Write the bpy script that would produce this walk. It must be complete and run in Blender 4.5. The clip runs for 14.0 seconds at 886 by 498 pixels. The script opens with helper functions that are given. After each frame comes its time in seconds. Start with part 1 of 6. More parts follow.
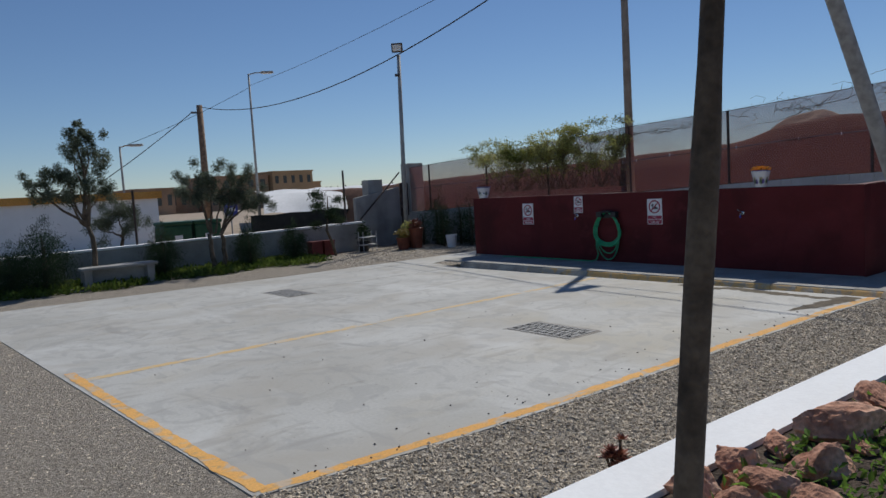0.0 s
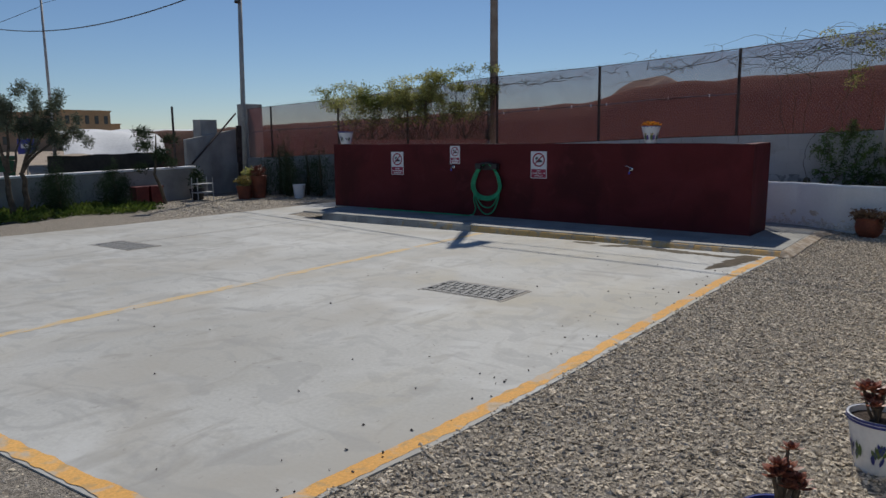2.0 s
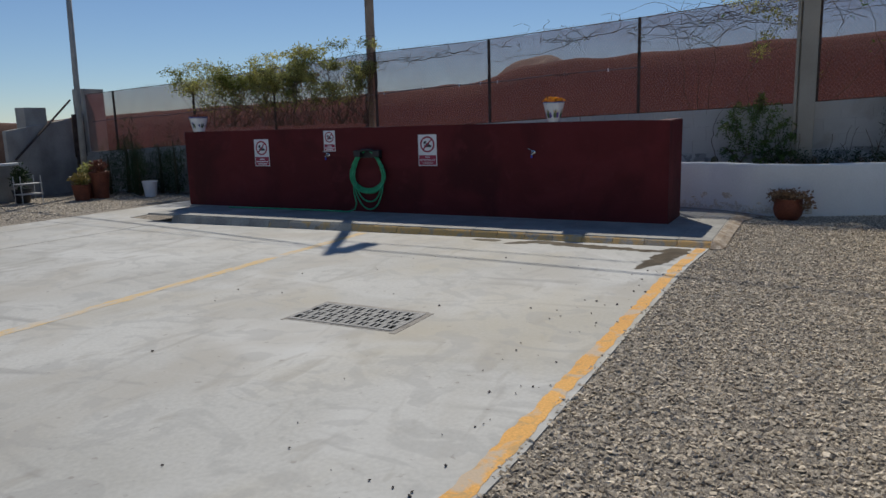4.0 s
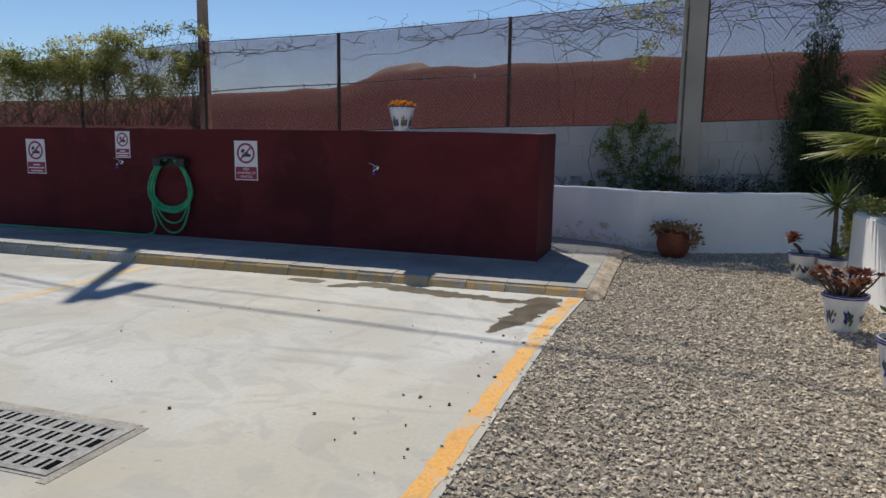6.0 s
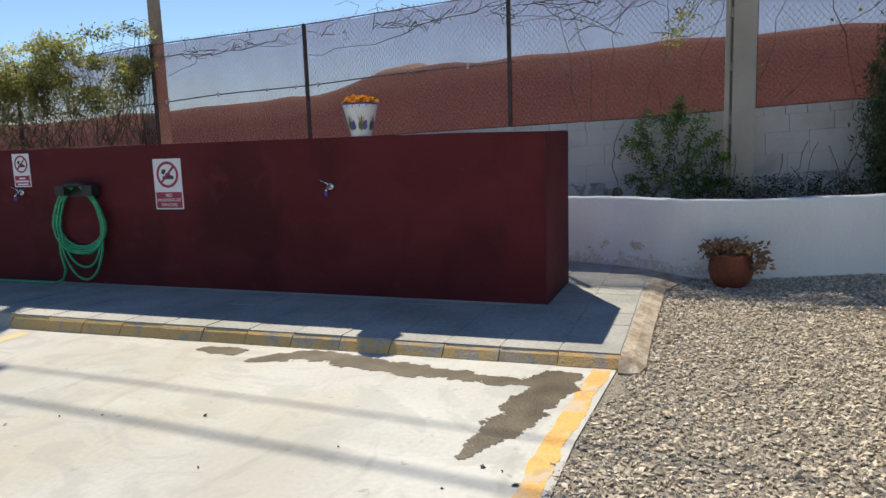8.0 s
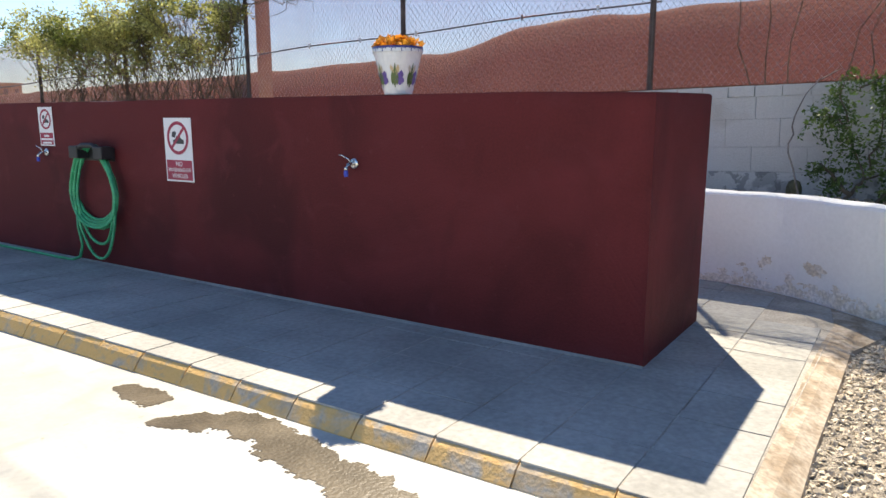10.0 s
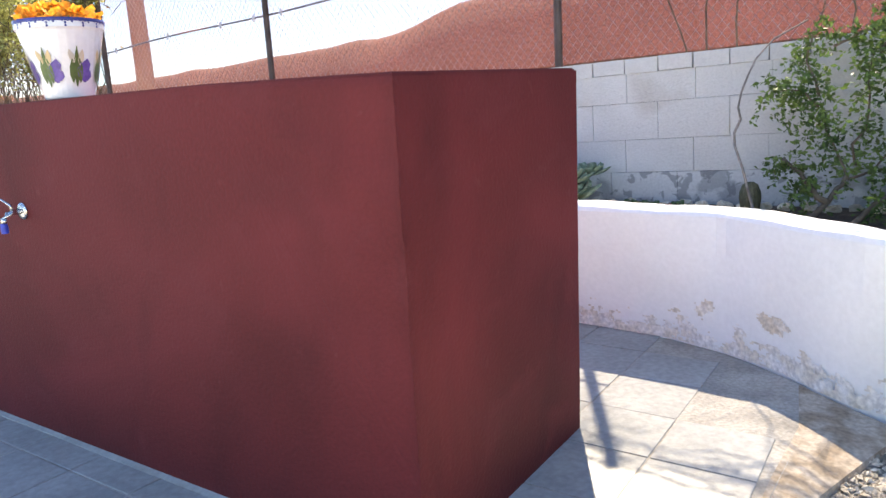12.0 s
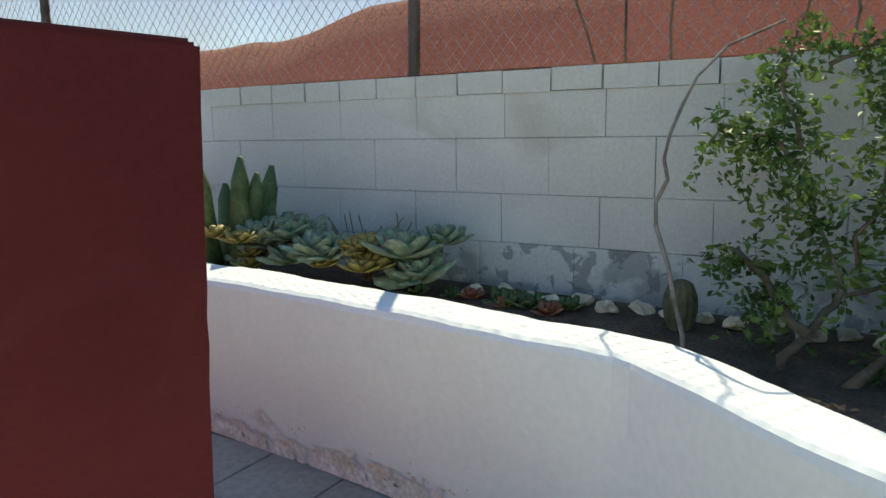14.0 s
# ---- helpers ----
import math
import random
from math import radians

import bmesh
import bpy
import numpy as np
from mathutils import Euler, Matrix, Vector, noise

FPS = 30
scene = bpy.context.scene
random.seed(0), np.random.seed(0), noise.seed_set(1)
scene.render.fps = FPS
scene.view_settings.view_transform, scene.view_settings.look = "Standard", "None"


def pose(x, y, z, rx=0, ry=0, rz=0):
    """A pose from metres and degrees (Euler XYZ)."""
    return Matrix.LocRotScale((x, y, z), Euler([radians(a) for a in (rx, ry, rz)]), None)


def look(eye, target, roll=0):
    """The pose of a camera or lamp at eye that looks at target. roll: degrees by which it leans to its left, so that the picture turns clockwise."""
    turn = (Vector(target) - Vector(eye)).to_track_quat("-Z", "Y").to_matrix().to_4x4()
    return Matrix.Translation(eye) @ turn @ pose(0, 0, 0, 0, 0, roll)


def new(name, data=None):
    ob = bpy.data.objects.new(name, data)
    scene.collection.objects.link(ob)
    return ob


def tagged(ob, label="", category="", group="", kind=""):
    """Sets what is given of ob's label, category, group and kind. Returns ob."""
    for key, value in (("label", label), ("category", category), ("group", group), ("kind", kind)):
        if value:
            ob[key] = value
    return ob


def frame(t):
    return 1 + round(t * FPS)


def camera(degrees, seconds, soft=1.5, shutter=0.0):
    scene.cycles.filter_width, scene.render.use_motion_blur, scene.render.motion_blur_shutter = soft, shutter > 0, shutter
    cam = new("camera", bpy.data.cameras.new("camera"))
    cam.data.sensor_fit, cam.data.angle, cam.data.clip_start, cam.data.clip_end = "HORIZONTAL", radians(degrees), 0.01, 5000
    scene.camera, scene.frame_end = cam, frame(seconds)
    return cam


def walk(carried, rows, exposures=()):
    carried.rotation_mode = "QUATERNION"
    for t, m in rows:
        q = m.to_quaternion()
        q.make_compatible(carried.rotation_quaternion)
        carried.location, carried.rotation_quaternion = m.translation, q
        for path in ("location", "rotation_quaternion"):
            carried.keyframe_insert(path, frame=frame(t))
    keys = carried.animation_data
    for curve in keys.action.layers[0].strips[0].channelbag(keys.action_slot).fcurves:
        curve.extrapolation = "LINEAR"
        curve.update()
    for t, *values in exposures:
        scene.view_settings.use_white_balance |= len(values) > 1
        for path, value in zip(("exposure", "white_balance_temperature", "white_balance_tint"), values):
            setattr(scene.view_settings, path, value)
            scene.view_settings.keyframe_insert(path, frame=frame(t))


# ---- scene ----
cam = camera(63.4, 14.0)
PATH = [
    (0, (0.71, -0.093, 1.718), (1.977, 1.445, 1.548), -3.4),
    (0.5, (0.614, 0.294, 1.597), (1.913, 1.806, 1.444), 0.7),
    (0.8, (0.669, 0.579, 1.547), (2.037, 2.015, 1.289), -0.4),
    (1, (0.748, 0.765, 1.531), (2.203, 2.104, 1.228), -0.3),
    (1.5, (0.791, 1.185, 1.579), (2.302, 2.469, 1.319), -1.2),
    (2, (0.857, 1.557, 1.542), (2.462, 2.71, 1.235), -0.5),
    (2.5, (1.166, 1.847, 1.494), (2.826, 2.914, 1.17), -1.2),
    (3, (1.498, 2.13, 1.444), (3.195, 3.135, 1.112), -1.3),
    (3.2, (1.65, 2.226, 1.44), (3.375, 3.17, 1.076), -1.0),
    (5.3, (3.791, 2.648, 1.377), (5.595, 3.472, 1.12), -2.4),
    (5.5, (4.012, 2.646, 1.355), (5.828, 3.455, 1.135), -1.3),
    (6, (4.499, 2.729, 1.357), (6.388, 3.311, 1.051), 0.8),
    (6.5, (5.066, 2.753, 1.328), (6.977, 3.321, 1.17), 1.3),
    (7, (5.61, 2.853, 1.296), (7.516, 3.402, 1.034), 0.4),
    (7.5, (6.066, 2.94, 1.297), (7.985, 3.422, 1.002), -1.3),
    (8, (6.555, 2.948, 1.32), (8.424, 3.599, 1.037), -1.9),
    (8.5, (6.999, 2.964, 1.308), (8.805, 3.751, 0.966), -1.2),
    (9, (7.502, 2.981, 1.324), (9.287, 3.83, 1.023), -1.1),
    (9.2, (7.718, 2.951, 1.288), (9.452, 3.913, 1.028), -0.1),
    (11.3, (9.879, 3.03, 1.311), (11.498, 4.128, 0.893), -0.1),
    (11.5, (10.055, 3.001, 1.309), (11.733, 4.026, 0.943), -1.3),
    (12, (10.602, 2.941, 1.324), (12.227, 4.038, 0.93), -3.4),
    (12.2, (10.815, 2.972, 1.34), (12.444, 4.063, 0.945), -4.0),
    (12.5, (11.059, 2.93, 1.331), (12.696, 4.036, 1.019), -3.7),
    (13, (11.541, 2.955, 1.3), (13.248, 3.931, 0.934), -4.1),
    (13.5, (11.995, 3.015, 1.321), (13.664, 4.052, 0.952), -2.8),
    (14, (12.425, 3.249, 1.32), (14.133, 4.231, 0.976), 0.3),
]
walk(cam, [(t, look(eye, target, roll)) for t, eye, target, roll in PATH],
     exposures=[(0, -0.25, 6300, 10), (3, -0.22, 6500, 10), (5.5, 0.12, 6600, 9), (6.0, 0.25, 6650, 9), (6.5, 0.45, 6700, 8), (7.0, 0.45, 6850, 10), (7.5, 0.62, 7000, 8), (9, 1.02, 7150, 8), (10, 1.6, 7400, 10), (11.4, 2.8, 7750, 12), (12.3, 2.65, 7800, 10), (13, 2.28, 8100, 2), (13.6, 1.93, 8200, -3), (14, 1.8, 8200, -7)])

# ---- world and sun ----
SUN = Vector((0.80, 0.415, 1.0)).normalized()
world = bpy.data.worlds.new("sky")
scene.world = world
world.use_nodes = True
wn = world.node_tree.nodes
sky = wn.new("ShaderNodeTexSky")
sky.sky_type, sky.sun_disc = "NISHITA", False
sky.sun_elevation = math.asin(SUN.z)
sky.sun_rotation = math.atan2(SUN.x, SUN.y)
sky.altitude = 900
sky.air_density, sky.dust_density, sky.ozone_density = 1.0, 0.0, 4.5
tint = wn.new("ShaderNodeMixRGB")
tint.blend_type = "MULTIPLY"
tint.inputs[0].default_value = 1.0
tint.inputs[2].default_value = (0.95, 0.99, 1.06, 1)
world.node_tree.links.new(sky.outputs[0], tint.inputs[1])
world.node_tree.links.new(tint.outputs[0], wn["Background"].inputs[0])
wn["Background"].inputs[1].default_value = 0.072
sun = new("sun", bpy.data.lights.new("sun", "SUN"))
sun.data.energy, sun.data.angle, sun.data.color = 3.6, radians(0.53), (1.0, 0.94, 0.84)
sun.matrix_world = look(SUN * 60, (0, 0, 0))


# ---- materials ----
def mat(name, cols, scale=3.0, rough=0.8, bump=0.15, fine=60.0, metal=0.0, contrast=(0.35, 0.65), rand=0.0, trans=0.0, fine_amt=0.25, bump_dist=0.01, coat=0.0, world=False):
    """cols: two or three base colours mixed by a coarse noise, grained by a fine one. rand: value change from piece to piece."""
    m = bpy.data.materials.new(name)
    m.use_nodes = True
    nt = m.node_tree
    n, ln = nt.nodes, nt.links
    b = n["Principled BSDF"]
    tc = n.new("ShaderNodeTexCoord")
    n1 = n.new("ShaderNodeTexNoise")
    n1.inputs["Scale"].default_value, n1.inputs["Detail"].default_value = scale, 6
    n2 = n.new("ShaderNodeTexNoise")
    n2.inputs["Scale"].default_value, n2.inputs["Detail"].default_value = fine, 4
    at = n.new("ShaderNodeNewGeometry").outputs["Position"] if world else tc.outputs["Object"]
    for q in (n1, n2):
        ln.new(at, q.inputs["Vector"])
    ramp = n.new("ShaderNodeValToRGB")
    ramp.color_ramp.elements[0].position, ramp.color_ramp.elements[1].position = contrast
    ramp.color_ramp.elements[0].color, ramp.color_ramp.elements[1].color = (*cols[0], 1), (*cols[1], 1)
    if len(cols) > 2:
        e = ramp.color_ramp.elements.new((contrast[0] + contrast[1]) / 2)
        e.color = (*cols[2], 1)
    ln.new(n1.outputs["Fac"], ramp.inputs[0])
    hsv = n.new("ShaderNodeHueSaturation")
    ln.new(ramp.outputs[0], hsv.inputs["Color"])
    mp = n.new("ShaderNodeMapRange")
    mp.inputs["From Min"].default_value, mp.inputs["From Max"].default_value = 0.3, 0.7
    mp.inputs["To Min"].default_value, mp.inputs["To Max"].default_value = 1 - fine_amt, 1 + fine_amt
    ln.new(n2.outputs["Fac"], mp.inputs["Value"])
    if rand:
        oi = n.new("ShaderNodeObjectInfo")
        geo = n.new("ShaderNodeNewGeometry")
        ad = n.new("ShaderNodeMath")
        ad.operation = "ADD"
        ln.new(oi.outputs["Random"], ad.inputs[0])
        ln.new(geo.outputs["Random Per Island"], ad.inputs[1])
        fr = n.new("ShaderNodeMath")
        fr.operation = "FRACT"
        ln.new(ad.outputs[0], fr.inputs[0])
        m2 = n.new("ShaderNodeMapRange")
        m2.inputs["To Min"].default_value, m2.inputs["To Max"].default_value = 1 - rand, 1 + rand
        ln.new(fr.outputs[0], m2.inputs["Value"])
        mu = n.new("ShaderNodeMath")
        mu.operation = "MULTIPLY"
        ln.new(mp.outputs[0], mu.inputs[0])
        ln.new(m2.outputs[0], mu.inputs[1])
        ln.new(mu.outputs[0], hsv.inputs["Value"])
    else:
        ln.new(mp.outputs[0], hsv.inputs["Value"])
    ln.new(hsv.outputs[0], b.inputs["Base Color"])
    b.inputs["Roughness"].default_value, b.inputs["Metallic"].default_value = rough, metal
    b.inputs["Coat Weight"].default_value = coat
    if trans:
        b.inputs["Transmission Weight"].default_value = 0.0
        tr = n.new("ShaderNodeBsdfTranslucent")
        ln.new(hsv.outputs[0], tr.inputs["Color"])
        mx = n.new("ShaderNodeMixShader")
        mx.inputs[0].default_value = trans
        ln.new(b.outputs[0], mx.inputs[1])
        ln.new(tr.outputs[0], mx.inputs[2])
        ln.new(mx.outputs[0], n["Material Output"].inputs[0])
    if bump:
        bp = n.new("ShaderNodeBump")
        bp.inputs["Strength"].default_value, bp.inputs["Distance"].default_value = bump, bump_dist
        ad2 = n.new("ShaderNodeMath")
        ad2.operation = "ADD"
        ln.new(n1.outputs["Fac"], ad2.inputs[0])
        ln.new(n2.outputs["Fac"], ad2.inputs[1])
        ln.new(ad2.outputs[0], bp.inputs["Height"])
        ln.new(bp.outputs[0], b.inputs["Normal"])
    return m


def sheet_mat(name, col, see, weave=220.0):
    """A woven shade net: partly see-through, partly lit through from behind."""
    m = bpy.data.materials.new(name)
    m.use_nodes = True
    n, ln = m.node_tree.nodes, m.node_tree.links
    b = n["Principled BSDF"]
    b.inputs["Base Color"].default_value, b.inputs["Roughness"].default_value = (*col, 1), 0.8
    tl = n.new("ShaderNodeBsdfTranslucent")
    tl.inputs[0].default_value = (*col, 1)
    mx = n.new("ShaderNodeMixShader")
    mx.inputs[0].default_value = 0.6
    ln.new(b.outputs[0], mx.inputs[1])
    ln.new(tl.outputs[0], mx.inputs[2])
    tp = n.new("ShaderNodeBsdfTransparent")
    mx2 = n.new("ShaderNodeMixShader")
    tc = n.new("ShaderNodeTexCoord")
    nz = n.new("ShaderNodeTexNoise")
    nz.inputs["Scale"].default_value = 2.2
    ln.new(tc.outputs["Object"], nz.inputs["Vector"])
    mr = n.new("ShaderNodeMapRange")
    mr.inputs["To Min"].default_value, mr.inputs["To Max"].default_value = 1 - see - 0.08, 1 - see + 0.08
    ln.new(nz.outputs["Fac"], mr.inputs["Value"])
    ln.new(mr.outputs[0], mx2.inputs[0])
    ln.new(tp.outputs[0], mx2.inputs[1])
    ln.new(mx.outputs[0], mx2.inputs[2])
    ln.new(mx2.outputs[0], n["Material Output"].inputs[0])
    return m


def blotched(name, base, layers, rough=0.8, bump=0.12, fine=45.0, fine_amt=0.1, world=False):
    """A base material with stains: layers of (colour, scale xyz, low, high, strength, distortion) laid over it by noise."""
    m = mat(name, base, 0.6, rough, bump, fine, fine_amt=fine_amt, world=world)
    n, ln = m.node_tree.nodes, m.node_tree.links
    b = n["Principled BSDF"]
    src = b.inputs["Base Color"].links[0].from_socket
    tc = n.new("ShaderNodeTexCoord")
    at = n.new("ShaderNodeNewGeometry").outputs["Position"] if world else tc.outputs["Object"]
    for k, (col, sc, lo, hi, amt, dist) in enumerate(layers):
        mp = n.new("ShaderNodeMapping")
        mp.inputs["Scale"].default_value = sc
        mp.inputs["Location"].default_value = (3.7 * k, 1.9 * k, 0.6 * k)
        ln.new(at, mp.inputs["Vector"])
        nz = n.new("ShaderNodeTexNoise")
        nz.inputs["Scale"].default_value, nz.inputs["Detail"].default_value, nz.inputs["Distortion"].default_value = 1.0, 7, dist
        ln.new(mp.outputs[0], nz.inputs["Vector"])
        mr = n.new("ShaderNodeMapRange")
        mr.inputs["From Min"].default_value, mr.inputs["From Max"].default_value, mr.inputs["To Max"].default_value = lo, hi, amt
        ln.new(nz.outputs["Fac"], mr.inputs["Value"])
        mx = n.new("ShaderNodeMixRGB")
        mx.inputs[2].default_value = (*col, 1)
        ln.new(mr.outputs[0], mx.inputs[0])
        ln.new(src, mx.inputs[1])
        src = mx.outputs[0]
    ln.new(src, b.inputs["Base Color"])
    return m


M_CONC = blotched("concrete", [(0.40, 0.398, 0.37), (0.50, 0.50, 0.472), (0.45, 0.45, 0.425)], [
    ((0.39, 0.37, 0.325), (0.55, 0.8, 1), 0.46, 0.66, 0.85, 0.8),
    ((0.57, 0.575, 0.555), (0.9, 0.5, 1), 0.55, 0.72, 0.7, 1.5),
    ((0.31, 0.295, 0.262), (1.2, 2.9, 1), 0.56, 0.68, 0.55, 1.4),
    ((0.24, 0.235, 0.22), (3.0, 0.8, 1), 0.62, 0.72, 0.5, 0.8),
    ((0.43, 0.38, 0.27), (0.35, 0.5, 1), 0.57, 0.70, 0.5, 0.6),
    ((0.22, 0.20, 0.175), (14, 14, 1), 0.66, 0.73, 0.55, 0.3), ((0.30, 0.30, 0.29), (2.2, 1.6, 1), 0.53, 0.60, 0.35, 2.2)], 0.75, 0.10, 35, 0.07)
M_KERB = mat("kerb_concrete", [(0.24, 0.22, 0.19), (0.44, 0.41, 0.36)], 3, 0.9, 0.4, 60, fine_amt=0.2)
M_YEL = blotched("yellow_paint", [(0.70, 0.355, 0.085), (0.78, 0.43, 0.12)], [((0.48, 0.44, 0.37), (5, 5, 5), 0.54, 0.62, 0.75, 0.6), ((0.42, 0.30, 0.15), (14, 14, 14), 0.55, 0.66, 0.6, 0.4)], 0.85, 0.2, 60, 0.12)
M_KERBY = blotched("flaking_yellow_kerb", [(0.40, 0.34, 0.26), (0.54, 0.47, 0.38)], [((0.86, 0.48, 0.11), (7, 7, 7), 0.34, 0.52, 0.72, 0.8), ((0.42, 0.34, 0.25), (14, 14, 14), 0.58, 0.66, 0.5, 0.5)], 0.85, 0.5, 60, 0.15)
M_KERBS = blotched("kerb_with_paint_traces", [(0.36, 0.32, 0.26), (0.50, 0.46, 0.39)], [((0.62, 0.40, 0.15), (5, 5, 5), 0.50, 0.58, 0.75, 0.8), ((0.20, 0.17, 0.13), (9, 9, 9), 0.60, 0.66, 0.6, 0.5)], 0.85, 0.5, 60, 0.15)
M_YELF = blotched("faded_yellow_paint", [(0.45, 0.445, 0.42), (0.50, 0.49, 0.455)], [((0.64, 0.44, 0.18), (2.2, 6, 1), 0.36, 0.54, 0.85, 0.8), ((0.46, 0.455, 0.43), (9, 9, 1), 0.52, 0.62, 0.5, 0.5)], 0.8, 0.1, 40)
M_TILE = mat("grey_paving", [(0.275, 0.272, 0.252), (0.395, 0.39, 0.365)], 1.6, 0.85, 0.25, 35, rand=0.05, fine_amt=0.14, world=True)
M_GRAV = mat("gravel_bed", [(0.20, 0.172, 0.135), (0.40, 0.355, 0.295)], 40, 0.95, 1.0, 110, fine_amt=0.45, bump_dist=0.02)
M_STONE = mat("gravel_stones", [(0.43, 0.36, 0.265), (0.66, 0.575, 0.455)], 18, 0.9, 0.2, 90, rand=0.42, fine_amt=0.15)
M_RED = blotched("red_wall_paint", [(0.092, 0.0112, 0.0125), (0.114, 0.0142, 0.0155)], [
    ((0.150, 0.021, 0.024), (1.1, 0.9, 1.4), 0.46, 0.70, 0.8, 0.8),
    ((0.055, 0.0065, 0.008), (1.6, 1.3, 0.7), 0.50, 0.68, 0.8, 0.6),
    ((0.13, 0.022, 0.025), (3.0, 3.0, 4.0), 0.56, 0.70, 0.6, 1.0),
    ((0.15, 0.04, 0.04), (18, 18, 18), 0.66, 0.76, 0.4, 0.3)], 0.7, 0.3, 70, 0.1)
M_RED.node_tree.nodes["Principled BSDF"].inputs["Specular IOR Level"].default_value = 0.25
M_SCREED = blotched("worn_wall_top", [(0.080, 0.012, 0.014), (0.11, 0.018, 0.02)], [((0.60, 0.54, 0.50), (1.3, 0.5, 1), 0.57, 0.62, 0.9, 0.4)], 0.8, 0.3, 60, 0.12)
M_WHITE = mat("white_render", [(0.84, 0.85, 0.845), (0.89, 0.90, 0.895)], 2.0, 0.85, 0.16, 40, fine_amt=0.03)
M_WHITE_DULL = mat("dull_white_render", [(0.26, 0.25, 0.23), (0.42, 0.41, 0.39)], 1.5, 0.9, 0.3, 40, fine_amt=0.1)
M_BLOCK = blotched("painted_block", [(0.47, 0.455, 0.425), (0.56, 0.55, 0.525)], [((0.34, 0.29, 0.235), (1.1, 1.6, 2.6), 0.56, 0.72, 0.5, 0.6), ((0.62, 0.61, 0.59), (2.2, 1.2, 1.6), 0.52, 0.66, 0.5, 0.8)], 0.9, 0.4, 70, 0.07, True)
M_MORTAR = blotched("mortar", [(0.45, 0.43, 0.40), (0.54, 0.53, 0.505)], [((0.20, 0.185, 0.165), (2.4, 2.4, 3.2), 0.53, 0.62, 0.6, 0.5)], 0.95, 0.3, 60)
M_CRACK = mat("crack_dirt", [(0.10, 0.09, 0.075), (0.24, 0.22, 0.19)], 12, 0.95, 0.2, 60)
M_SOIL = mat("garden_soil", [(0.045, 0.032, 0.024), (0.11, 0.08, 0.06)], 6, 1.0, 0.8, 60, fine_amt=0.4, bump_dist=0.02)
M_BERM = mat("red_earth", [(0.080, 0.030, 0.015), (0.122, 0.049, 0.025)], 0.8, 1.0, 0.6, 20, fine_amt=0.2, bump_dist=0.05)
M_DUST = mat("dusty_ground", [(0.30, 0.24, 0.18), (0.42, 0.34, 0.26)], 0.6, 1.0, 0.4, 30, fine_amt=0.2)
M_NET = sheet_mat("shade_net", (0.15, 0.058, 0.056), 0.40)
M_STEEL = mat("dark_steel", [(0.05, 0.035, 0.03), (0.10, 0.075, 0.065)], 8, 0.6, 0.1, 80, metal=0.4)
M_SEAM = mat("net_seam_cord", [(0.13, 0.12, 0.15), (0.19, 0.18, 0.21)], 8, 0.8, 0.0, 60)
M_GALV = mat("galvanised_wire", [(0.17, 0.17, 0.18), (0.28, 0.28, 0.29)], 10, 0.6, 0.0, 80, metal=0.5)
M_POLE = mat("grey_paint_pole", [(0.30, 0.30, 0.29), (0.42, 0.41, 0.39)], 4, 0.6, 0.1, 60)
M_PYLON = mat("pylon_concrete", [(0.34, 0.31, 0.255), (0.42, 0.385, 0.32)], 1.6, 0.9, 0.08, 60, fine_amt=0.06)
M_POLET = mat("tan_painted_pole", [(0.26, 0.20, 0.15), (0.36, 0.29, 0.23)], 4, 0.7, 0.1, 60)
M_WOOD = mat("weathered_pole_wood", [(0.16, 0.10, 0.065), (0.30, 0.20, 0.13)], 6, 0.85, 0.3, 50)
M_BLACK = mat("black_plastic", [(0.012, 0.012, 0.013), (0.025, 0.025, 0.026)], 8, 0.5, 0.05, 80)


# ---- building helpers ----
def root(name, loc=(0, 0, 0), label="", category="", group="", kind=""):
    ob = new(name)
    ob.location = loc
    ob.empty_display_size = 0.1
    return tagged(ob, label, category, group, kind)


def finish(bm, material, smooth=False):
    me = bpy.data.meshes.new("mesh")
    bmesh.ops.recalc_face_normals(bm, faces=bm.faces[:])
    bm.to_mesh(me)
    bm.free()
    me.materials.append(material)
    if smooth:
        me.shade_smooth()
    return me


def part(name, bm, material, parent=None, label="", smooth=False):
    ob = new(name, finish(bm, material, smooth))
    if parent is not None:
        ob.parent = parent
    if label:
        ob["label"] = label
    return ob


def thing(name, bm, material, label, category, kind="", group="", smooth=False):
    return tagged(part(name, bm, material, None, "", smooth), label, category, group, kind)


def box(bm, a, b, bevel=0.0):
    r = bmesh.ops.create_cube(bm, size=1.0)
    s = [abs(b[i] - a[i]) for i in range(3)]
    c = [(a[i] + b[i]) / 2 for i in range(3)]
    for v in r["verts"]:
        v.co = Vector((v.co.x * s[0] + c[0], v.co.y * s[1] + c[1], v.co.z * s[2] + c[2]))
    if bevel:
        es = list({e for v in r["verts"] for e in v.link_edges})
        bmesh.ops.bevel(bm, geom=es, offset=bevel, segments=2, affect="EDGES", profile=0.6)
    return r["verts"]


def prism(bm, pts, z0, z1):
    """A slab over the outline pts, from z0 to z1 (numbers or functions of x, y)."""
    f0 = z0 if callable(z0) else (lambda x, y: z0)
    f1 = z1 if callable(z1) else (lambda x, y: z1)
    lo = [bm.verts.new((x, y, f0(x, y))) for x, y in pts]
    hi = [bm.verts.new((x, y, f1(x, y))) for x, y in pts]
    k = len(pts)
    bm.faces.new(hi)
    bm.faces.new(lo[::-1])
    for i in range(k):
        bm.faces.new((lo[i], lo[(i + 1) % k], hi[(i + 1) % k], hi[i]))


